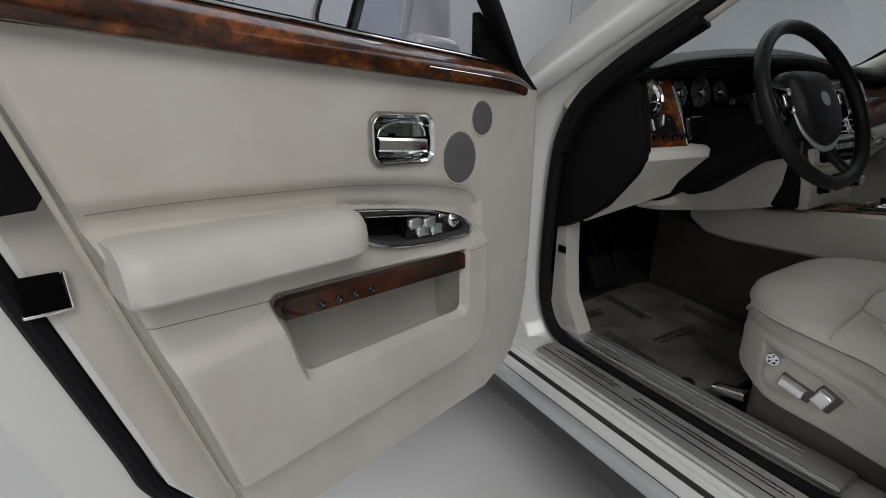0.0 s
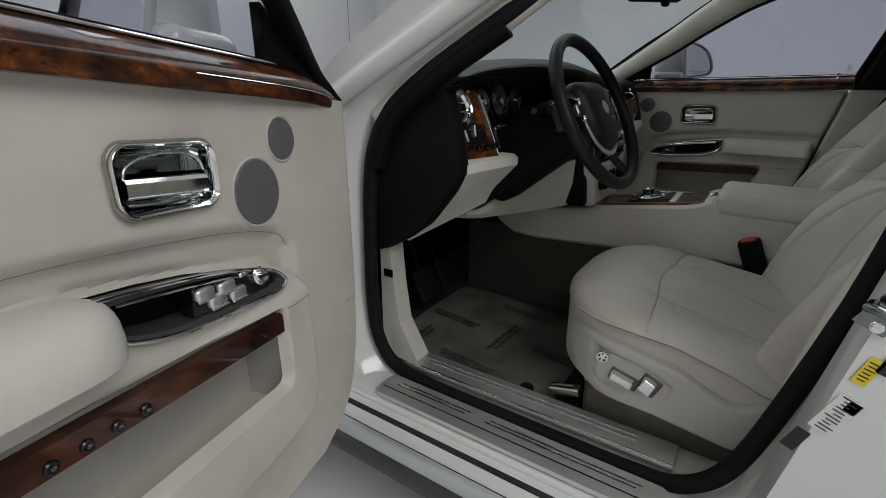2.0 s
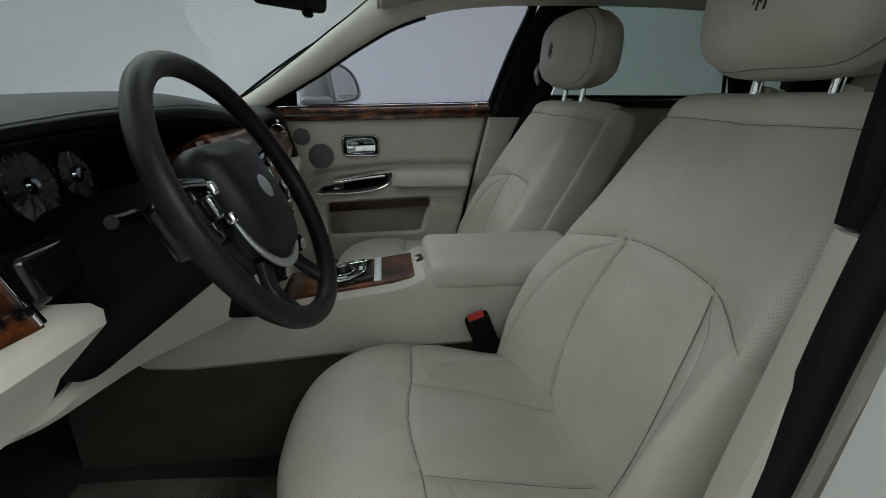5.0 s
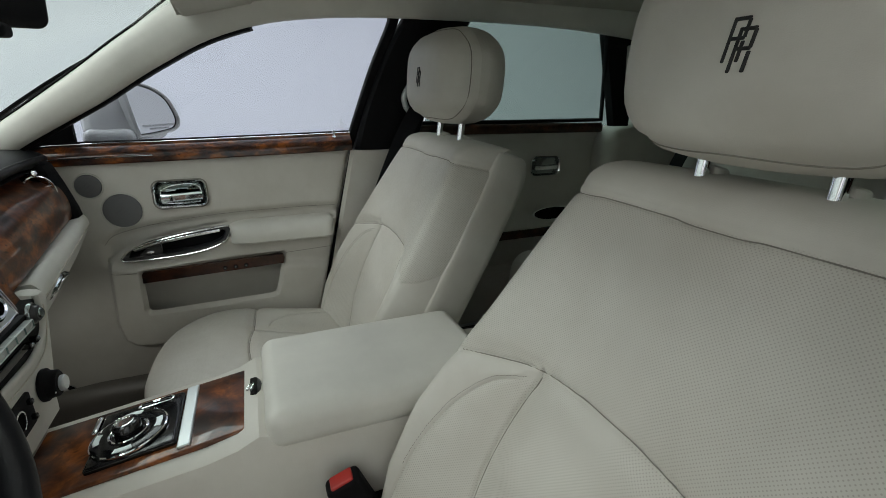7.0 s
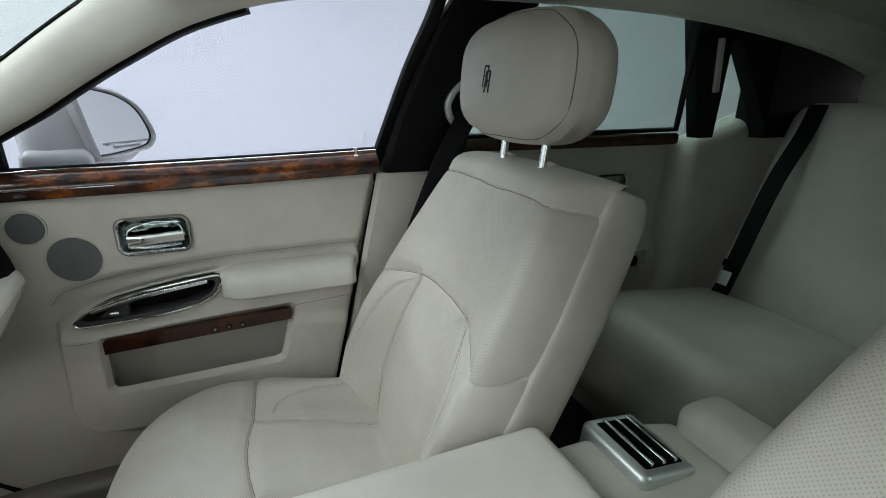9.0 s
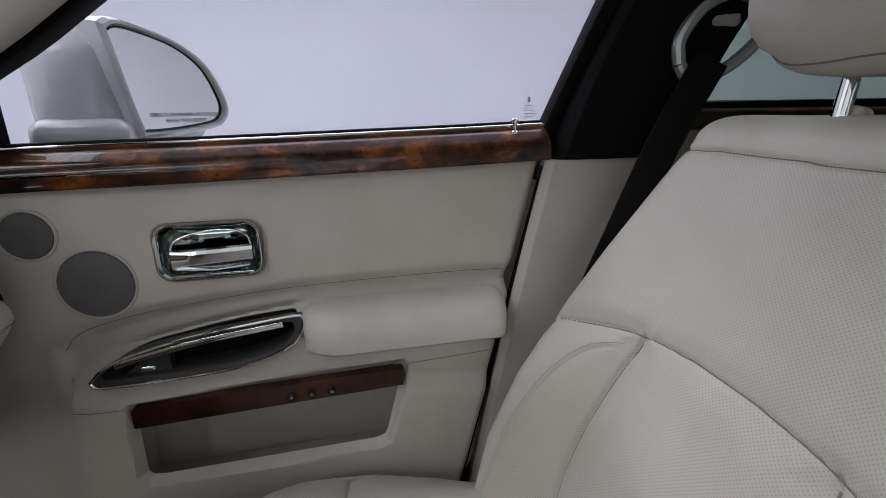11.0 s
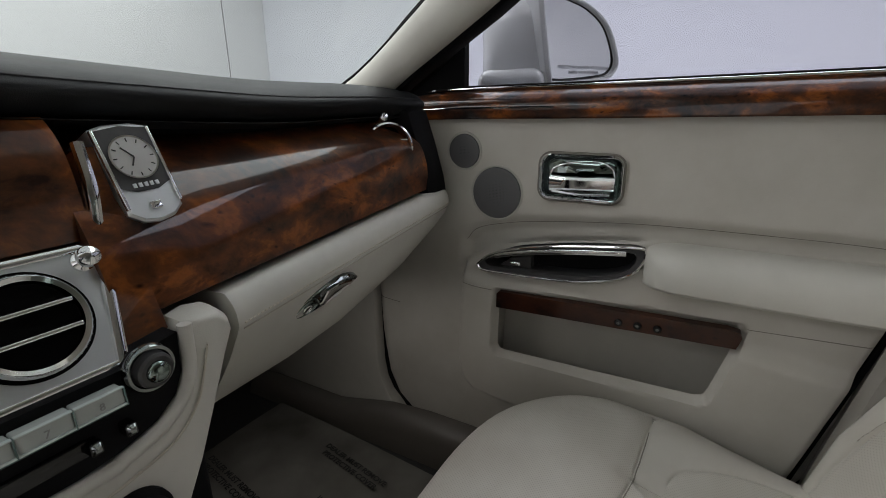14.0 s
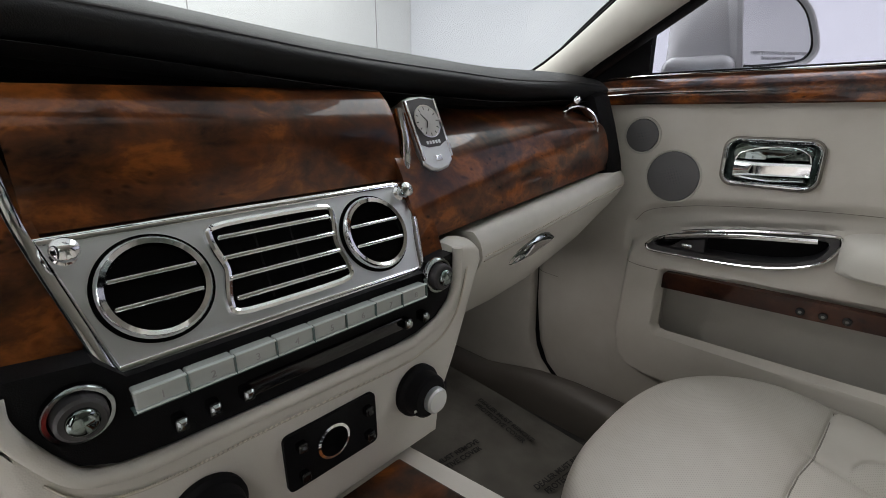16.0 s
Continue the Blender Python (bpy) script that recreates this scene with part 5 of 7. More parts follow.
def seat_back(s, cx, driver, lean):
    wide = 1.05 if driver else 1.0
    tall = 1.03 if driver else 1.0
    across = np.linspace(-1, 1, 331)
    levels = np.concatenate([np.linspace(-0.04, 0.56, 240), np.full(26, 0.56)])
    fold = np.concatenate([np.zeros(240), np.linspace(0, 1, 27)[1:]])
    grid, side, far = [], [], []
    for z, k in zip(levels, fold):
        rx, ry, my, vx = (float(np.interp(z, BACK_Z, c)) for c in (RIDGE_X, RIDGE_Y, MID_Y, VALLEY_X))
        low = min(1.0, max(0.0, (0.345 - z) / 0.03))
        ry += 0.024 * float(step(z - 0.28, 0.26)) if driver else 0.0
        vy = my + (0.10 + 0.10 * (1 - low)) * (ry - my) - 0.004 * low
        ctrl = [(0.0, my + 0.004), (0.055, my + 0.003), (vx, vy), (0.5 * (vx + rx), 0.45 * vy + 0.55 * ry), (rx - 0.020, ry - 0.003), (rx - 0.004, ry - 0.007), (rx + 0.006, ry - 0.020), (rx + 0.016, ry - 0.048), (rx + 0.022, ry - 0.082)]
        line = np.array([p[:2] for p in catmull([(a, b, 0) for a, b in ctrl], 240)])
        run = np.concatenate([[0], np.cumsum(np.hypot(*np.diff(line, axis=0).T))])
        at = np.abs(across) * run[-1]
        x, y = np.interp(at, run, line[:, 0]), np.interp(at, run, line[:, 1])
        e = 1 - math.cos(k * math.pi / 2)
        zz = z + 0.056 * math.sin(k * math.pi / 2) - 0.005 * (x / 0.19) ** 2 * k
        y = y + (-0.150 - y) * e
        grid.append(np.stack([np.sign(across) * x * (1 - 0.03 * e) * wide, y, zz * tall], -1))
        side.append(x > rx - 0.009)
        far.append(np.where(x > rx - 0.009, ry - y, 0.0))
    g, side, far = np.array(grid), np.array(side), np.array(far)
    ax, zz = np.abs(g[..., 0]) / wide, g[..., 2] / tall
    cross = smooth_line([(0.0, 0.341), (0.05, 0.340), (0.107, 0.331), (0.16, 0.318), (0.232, 0.292)])
    bolster = smooth_line([(0.107, 0.331), (0.118, 0.28), (0.128, 0.21), (0.133, 0.12), (0.122, 0.03), (0.105, -0.04)])
    arch = smooth_line([(0.110, 0.316), (0.135, 0.302), (0.160, 0.282), (0.182, 0.245), (0.196, 0.20), (0.207, 0.12), (0.206, 0.0), (0.20, -0.04)])
    wing = smooth_line([(-0.01, 0.293), (0.012, 0.286), (0.04, 0.293), (0.085, 0.322)])
    cap = smooth_line([(0.0, 0.547), (0.025, 0.548), (0.07, 0.550), (0.11, 0.551), (0.150, 0.549), (0.19, 0.546)])
    d_cross = np.where(side, to_line(wing, far, zz), to_line(cross, ax, zz))
    d_bol = np.where(side, 9.0, to_line(bolster, ax, zz))
    d_arch = np.where(side, 9.0, to_line(arch, ax, zz))
    top = (np.arange(len(levels)) >= 240)[:, None] & np.ones_like(side)
    d_cap = np.where(side, np.abs(zz - 0.547 - 0.12 * far), to_line(cap, ax, zz))
    above_cap = zz > np.where(side, 0.547 + 0.12 * far, np.interp(ax, [p[0] for p in cap], [p[1] for p in cap]))
    depth = np.maximum.reduce([tuck(d_cross, 0.0036, 0.0024, 0.0045) * np.where(side, 0.45, 1.0), tuck(d_bol, 0.0045, 0.0026, 0.008, 0.020), tuck(d_arch, 0.0030, 0.0018, 0.0018, 0.009), tuck(d_cap, 0.0030, 0.002, 0.0015, 0.008)])
    depth -= 0.0012 * step(np.where(above_cap, -d_cap, d_cap) + 0.0015, 0.004) * (0.6 + 0.4 * np.exp(-(d_cap / 0.006) ** 2))
    g = pushed(g, depth, np.stack([np.sign(g[..., 0]) * side * 1.0, 1.0 - side * 0.5, top * 1.5], -1))
    above = zz > np.where(side, np.interp(far, [p[0] for p in wing], [p[1] for p in wing]), np.interp(ax, [p[0] for p in cross], [p[1] for p in cross]))
    inner = ax < np.interp(zz, [p[1] for p in reversed(bolster)], [p[0] for p in reversed(bolster)])
    in_arch = (sdf(arch + [(0.09, -0.04), (0.09, 0.31)], ax, zz) < 0) & ~side
    reg = np.select([above_cap, above & side, above, side, inner, in_arch], [0, 1, 2, 3, 4, 5], 6)
    right = g[..., 0] > 0
    cell, rcell = reg[:-1, :-1], right[:-1, 1:]
    m3, off = np.array(lean.to_3x3()), np.array(lean.translation)
    w = g @ m3.T + off
    code = cell * 2 + rcell
    code = np.where(np.isin(cell, (0, 2, 4)), cell * 2, code)
    for num, name, material, label in ((0, "top_roll", LEATHER, "plain cream leather roll along the top"), (4, "upper_panel", PERF_BACK, "perforated cream leather shoulder panel"), (8, "centre_panel", PERF_BACK, "perforated cream leather lumbar panel")):
        skin(name, w, code, num, material, s, label)
    for q in (0, 1):
        skin("upper_wing", w, code, 2 + q, PERF_WING, s, "perforated cream leather side panel")
        skin("lower_wing", w, code, 6 + q, LEATHER, s, "plain cream leather lower side panel")
        skin("bolster_insert", w, code, 10 + q, PERF_BACK, s, "perforated insert in the side bolster")
        skin("bolster", w, code, 12 + q, LEATHER, s, "plain cream leather side bolster")

    def thread(pts, flip):
        idx = []
        for a, b in pts:
            miss = np.hypot(flip * g[..., 0] / wide - a, zz - b) + side * 9.0
            idx.append(np.unravel_index(np.argmin(miss), miss.shape))
        return eased([w[i] for i in idx])

    fwd = lean.to_3x3() @ Vector((0, 1, 0))
    for q in (-1, 1):
        rows = thread(smooth_line([(a + 0.0045, b + 0.0035) for a, b in arch[2:22]], 150), q)
        part("stitching", dashes([p + fwd * 0.0006 for p in rows], 0.00045, fwd), SEAMDARK, s)
        for run in (cross[:-1], bolster[1:], cap[:-1]):
            part("seam", tube(thread(run, q), 0.0010, 6, fwd), SEAMDARK, s)
    return wide, tall


def seat_shell(s, wide, tall, lean):
    """The hard back of the seat, a rounded slab behind the wings."""
    rings = []
    for z, k in [(z, 0.0) for z in np.linspace(-0.04, 0.545, 26)] + [(0.545, k) for k in np.linspace(0.12, 1, 9)]:
        rx, ry = (float(np.interp(z, BACK_Z, c)) for c in (RIDGE_X, RIDGE_Y))
        e = 1 - math.cos(k * math.pi / 2)
        x0, y0 = rx + 0.021, ry - 0.079
        half_ = [(x0 - 0.010, y0 + 0.002), (x0 + 0.001, y0 - 0.001), (x0 + 0.004, y0 - 0.006), (x0 + 0.005, y0 - 0.018), (x0 + 0.004, y0 - 0.074), (x0 - 0.003, y0 - 0.092), (x0 - 0.020, y0 - 0.101), (x0 * 0.5, y0 - 0.109), (0.0, y0 - 0.112)]
        mid = y0 - 0.04
        up = 0.068 * math.sin(k * math.pi / 2)
        ring = [(a * (1 - 0.05 * e), mid + (b - mid) * (1 - 0.40 * e), z + up - 0.010 * (a / 0.19) ** 2 * k) for a, b in half_]
        full = ring + [(-a, b, c) for a, b, c in reversed(ring[:-1])]
        rings.append([lean @ Vector((a * wide, b, c * tall)) for a, b, c in full])
    part("back_shell", from_rings(rings), LEATHER, s, "smooth cream leather seat back shell", angle=1.0)


def seat_cushion(s, cx, driver):
    shift = 0.0 if driver else -0.008

    def half(y):   # plan outline: straight flanks, round nose
        return 0.272 * max(0.0, 1 - max(0.0, (y - 0.31) / 0.2015) ** 2.2) ** 0.5

    def welt(y):
        return float(np.interp(y, [-0.05, 0.092, 0.137, 0.234, 0.339, 0.42, 0.48, 0.512], [0.556, 0.576, 0.594, 0.622, 0.631, 0.627, 0.618, 0.610]))

    u = np.linspace(-1, 1, 281)
    u = np.sign(u) * np.abs(u) ** 0.72
    grid, edge_l, edge_r, skirt = [], [], [], []
    ys = np.concatenate([np.linspace(-0.055, 0.42, 216), np.linspace(0.422, 0.500, 44), [0.503, 0.506, 0.5085, 0.5102]])
    for y in ys:
        hw, zp = half(y), welt(y)
        zt = float(np.interp(y, [-0.055, 0.06, 0.12, 0.20, 0.30, 0.38, 0.512], [0.566, 0.584, 0.602, 0.626, 0.650, 0.660, 0.660]))
        fall = max(0.0, 1 - max(0.0, (y - 0.30) / 0.2115) ** 4.2) ** 0.5
        rear = min(1.0, max(0.0, (0.27 - y) / 0.20))
        a = np.abs(u)
        zc = zt + 0.040 * rear * np.exp(-((a - 0.78) / 0.20) ** 2) + 0.004 * (1 - rear) * np.cos(a * 1.5)
        z = zp + (np.maximum(zc, zp + 0.004) - zp) * fall * np.maximum(0.0, 1 - a ** 6.0) ** 0.5
        grid.append(np.stack([u * hw, np.full_like(u, y), z], -1))
        edge_l.append((cx - hw - 0.001, y + shift, zp - 0.001))
        edge_r.append((cx + hw + 0.001, y + shift, zp - 0.001))
        low = [(hw - 0.002, zp - 0.003), (max(0.0, hw - 0.010), zp - 0.008), (max(0.0, hw - 0.012), 0.47)]
        skirt.append([(cx + p, y + shift, q) for p, q in low] + [(cx - p, y + shift, q) for p, q in reversed(low)])
    g = np.array(grid)
    ax, yy = np.abs(g[..., 0]), g[..., 1]
    c = 0.302 if driver else 0.281
    cross = smooth_line([(0.0, c + 0.012), (0.05, c + 0.009), (0.108, c), (0.17, c - 0.004), (0.275, c - 0.010)])
    bolster = smooth_line([(0.108, c), (0.108, 0.22), (0.102, 0.12), (0.092, 0.04), (0.085, -0.055)])
    arch = smooth_line([(0.109, c - 0.036), (0.132, c - 0.040), (0.158, c - 0.052), (0.180, c - 0.085), (0.194, 0.14), (0.198, 0.02)])
    d1, d2, d3 = to_line(cross, ax, yy), to_line(bolster, ax, yy), to_line(arch, ax, yy)
    depth = np.maximum.reduce([tuck(d1, 0.0034, 0.0023, 0.0040, 0.014), tuck(d2, 0.0042, 0.0025, 0.007, 0.018), tuck(d3, 0.0028, 0.0018, 0.0014, 0.008)])
    # sat-in softness: shallow hollows and a few creases
    depth += 0.0022 * np.sin(ax * 21 + 1.3) * np.sin(yy * 17 + 0.4) * np.clip((0.24 - ax) / 0.1, 0, 1)
    g = pushed(g, depth, np.array([0.0, 0.15, 1.0]))
    front = yy > np.interp(ax, [p[0] for p in cross], [p[1] for p in cross])
    inner = ax < np.interp(yy, [p[1] for p in reversed(bolster)], [p[0] for p in reversed(bolster)])
    in_arch = sdf(arch + [(0.07, 0.02), (0.09, c - 0.04)], ax, yy) < 0
    reg = np.select([front, inner, in_arch], [0, 1, 2], 3)[:-1, :-1]
    code = np.where(reg < 2, reg * 2, reg * 2 + (g[:-1, 1:, 0] > 0))
    w = g + np.array([cx, shift, 0.0])
    for q in (-1, 1):
        for run in (cross[:-1], bolster[1:]):
            line = []
            for a, b in run:
                miss = np.hypot(q * g[..., 0] - a, g[..., 1] - b)
                line.append(Vector(w[np.unravel_index(np.argmin(miss), miss.shape)]))
            part("seam", tube(eased(line), 0.0010, 6), SEAMDARK, s)
    skin("cushion_nose", w, code, 0, PERF_SEAT, s, "rounded perforated front of the cushion")
    skin("cushion_centre", w, code, 2, PERF_SEAT, s, "perforated centre of the cushion")
    for q in (0, 1):
        skin("cushion_insert", w, code, 4 + q, PERF_SEAT, s, "perforated insert in the cushion bolster")
        skin("cushion_bolster", w, code, 6 + q, LEATHER, s, "plain cream leather cushion bolster")
    part("cushion_side", from_rings(skirt), LEATHER, s, "plain cream leather band round the cushion")
    for q, run in ((-1, edge_l), (1, edge_r)):
        nose = [p for p in run if p[1] < 0.44]
        nose += [(x - q * 0.001, y, z - 0.030 * ((y - 0.44) / 0.035) ** 2) for x, y, z in run if 0.44 <= y - shift < 0.475]
        part("piping", sweep(catmull(nose[::5], 90), circle(0.0030, 8), (0, 0, 1)), LEATHER, s)
    for q, run in ((-1, edge_l), (1, edge_r)):
        part("seam", tube([(x - q * 0.003, y, z - 0.0050) for x, y, z in run[4:-40:6]], 0.0013, 6), SEAMDARK, s)
    return half, shift


def seat_thing(cx, driver):
    s = thing("front_seat", "cream perforated leather front seat with a tall headrest", "seat", "front seats")
    k = -1 if driver else 1   # towards the near door
    half, shift = seat_cushion(s, cx, driver)
    part("seat_base", soft_box((0.46, 0.46, 0.14), 0.030, 10, None, None, Matrix.Translation((cx, 0.185, 0.500))), TRIM, s, "moulded cream seat base")
    recess = [(0.392, 0.574), (0.386, 0.512), (0.370, 0.490), (0.345, 0.484), (0.270, 0.490), (0.242, 0.504), (0.230, 0.532), (0.262, 0.552), (0.320, 0.566)]
    for q in (-1, 1):
        rings = []
        for y in np.concatenate([np.linspace(-0.03, 0.20, 26), np.linspace(0.205, 0.40, 66), np.linspace(0.405, 0.462, 12)]):
            top = float(np.interp(y, [-0.03, 0.05, 0.092, 0.115, 0.135, 0.172, 0.227, 0.332, 0.40, 0.446, 0.462], [0.568, 0.566, 0.552, 0.537, 0.533, 0.547, 0.575, 0.594, 0.596, 0.588, 0.575]))
            bot = float(np.interp(y, [-0.03, 0.13, 0.26, 0.37, 0.428, 0.455, 0.462], [0.452, 0.441, 0.458, 0.463, 0.482, 0.520, 0.545]))
            face = []
            for v in np.linspace(0, 1, 30):
                z = top + (bot - top) * v
                d_ = min(v, 1 - v) * (top - bot)
                rnd = 0.012 * (1 - math.sqrt(max(0.0, 1 - max(0.0, 1 - d_ / 0.012) ** 2)))
                dip = 0.0065 * float(step(sdf(recess, np.array([y]), np.array([z])), 0.008)[0]) if q == k else 0.0
                face.append((half(y) + 0.004 - rnd - dip, z))
            rings.append([(cx + q * p, y + shift, z) for p, z in face] + [(cx + q * (half(y) - 0.03), y + shift, bot), (cx + q * (half(y) - 0.03), y + shift, top)])
        part("side_shield", from_rings(rings), TRIM, s, "moulded cream seat side shield")
    lean = Matrix.Translation((cx, 0.045, 0.585)) @ Matrix.Rotation(radians(19), 4, "X")
    wide, tall = seat_back(s, cx, driver, lean)
    seat_shell(s, wide, tall, lean)
    hm = lean @ Matrix.Translation((0, -0.041, 0.735)) @ Matrix.Rotation(radians(-15), 4, "X")

    def pillow(x, y, z):
        e = abs(x) / 0.160
        line = 0.040 + 0.25 * (z / 0.1) ** 2 * 0.05
        t = 0.022 * math.exp(-((y - line) / 0.0035) ** 2) + 0.020 * math.exp(-((y - line) / 0.014) ** 2)
        x, z = x * (1 - t), z * (1 - t * 1.3)
        return (x * (1 - 0.10 * (z / 0.1) ** 2 * (1 if z > 0 else 0.5)), y * (1 - 0.10 * e * e) - (0.016 * e * e if y > 0 else 0) + (0.9 * z * z if y < 0 else -0.5 * z * z), z * (1 - 0.12 * e * e))

    hd = part("headrest", soft_box((0.332, 0.172, 0.210), 0.064, 90, pillow, None, hm), LEATHER, s, "rounded cream leather headrest with a stitched monogram shape")
    loop_seam("headrest_seam", hd, hm, lambda t: (0.040 + 0.0125 * math.sin(t) ** 2) * (1 - 0.10 * math.cos(t) ** 2) - 0.016 * math.cos(t) ** 2 - 0.005 * math.sin(t) ** 2, 0.24, 0.0011, SEAMDARK, s, 90)
    for q in (-0.067, 0.067):
        part("headrest_post", tube([lean @ Vector((q, -0.100, 0.53)), hm @ Vector((q, -0.011, -0.06))], 0.0078, 16), CHROME, s, "polished headrest post")
        part("post_collar", lathe([(0.013, -0.006), (0.013, 0.002), (0.011, 0.004), (0.0085, 0.004)], 20, lean @ Matrix.Translation((q, -0.100, 0.612 * tall))), LEATHER, s)
    # monogram as plain overlapping bars
    mk = hm @ Matrix.Translation((-0.016, 0.0855, -0.006))
    for q, h in ((-0.004, 0.004), (0.004, -0.004)):
        for x0, z0, w_, h_ in ((-0.006, 0, 0.0032, 0.034), (0.001, 0.0155, 0.012, 0.003), (0.001, 0.001, 0.012, 0.003), (0.0065, 0.008, 0.003, 0.014), (0.0065, -0.009, 0.0032, 0.016)):
            part("monogram", soft_box((w_, 0.0026, h_), 0.0010, 2, lambda x, y, z: (x - 0.16 * z, y, z), None, mk @ Matrix.Translation((-(q + x0) - 0.16 * (h + z0), 0, h + z0))), INK, s)
    # seat controls
    mc = facing((cx + k * 0.2675, 0.308 + shift, 0.530), (k, 0.02, 0.0))
    panel = part("control_panel", from_rings([[mc @ Vector((p, q, h)) for p, q in rrect(0.135, 0.066, 0.020, 5)] for h in (-0.004, 0.0006)]), TRIM, s, "seat control panel")
    f = 1 if driver else -1
    mk = mc @ Matrix.Translation((-0.056 * f, 0.026, -0.001))
    knob = part("knob", lathe([(0.0130, 0), (0.0130, 0.009), (0.0115, 0.012), (0.0085, 0.012), (0.0075, 0.0105), (0, 0.0105)], 24, mk), CHROME, panel)
    for t_ in range(5):
        part("knob_mark", box((0.0022, 0.005, 0.001), (0, 0.0075, 0.0118), 0.0003, mk @ Matrix.Rotation(radians(72 * t_), 4, "Z")), INK, knob)
    for p, q, w_, h_, t_ in ((-0.014, -0.010, 0.046, 0.020, -14), (0.034, -0.006, 0.026, 0.032, -24)):
        ms = mc @ Matrix.Translation((p * f, q, 0.0)) @ Matrix.Rotation(radians(t_ * f), 4, "Z")
        # Grey-brown pad carries the shade of the recess round each switch.
        base_ = part("switch_base", soft_box((w_ + 0.012, h_ + 0.010, 0.010), 0.004, 4, None, None, ms @ Matrix.Translation((0.003 * f, -0.002, 0.0))), SILLTRIM, panel)
        part("switch", soft_box((w_, h_, 0.020), 0.0035, 4, lambda x, y, z: (x * (1 - 6 * max(0, z)), y * (1 - 10 * max(0, z)) + 0.12 * max(0, z), z), None, ms @ Matrix.Translation((0, 0, 0.012))), CHROME, base_)
    part("rail_cap", soft_box((0.030, 0.075, 0.022), 0.006, 4, None, None, Matrix.Translation((cx + k * 0.205, 0.452, 0.400)) @ Matrix.Rotation(radians(-14), 4, "X")), CHROME, s, "chrome seat runner end")
    for q in (0.20, -0.20):
        part("seat_rail", box((0.04, 0.66, 0.05), (cx + k * q * 0.8, 0.10, 0.376), 0.006), BLACK, s, "dark seat runner")
    part("seat_skirt", soft_box((0.485, 0.44, 0.11), 0.02, 5, None, None, Matrix.Translation((cx, 0.185, 0.412))), SILLTRIM, s, "brown-grey skirt under the seat")
    return s


seat_thing(0.412, False)
seat_thing(-0.375, True)

# ---- dashboard ----
RX = [-0.72, -0.67, -0.56, -0.38, -0.17, -0.10, -0.02, 0.12, 0.38, 0.61, 0.70]
RZ = [1.055, 1.068, 1.088, 1.110, 1.118, 1.114, 1.106, 1.093, 1.081, 1.084, 1.080]


def roll_z(x):
    return float(np.mean([np.interp(x + o, RX, RZ) for o in np.linspace(-0.06, 0.06, 13)]))


def roll_y(x):
    return 0.645 + 0.05 * max(0, (-x - 0.10)) + 0.04 * max(0, x) - 0.014 * math.exp(-((x - 0.15) / 0.28) ** 4)


def roll_lift(x):
    """The rolled edge thins out over the driver's instruments."""
    return float(np.interp(x, [-0.72, -0.60, -0.45, -0.25], [0.032, 0.028, 0.015, 0.0]))


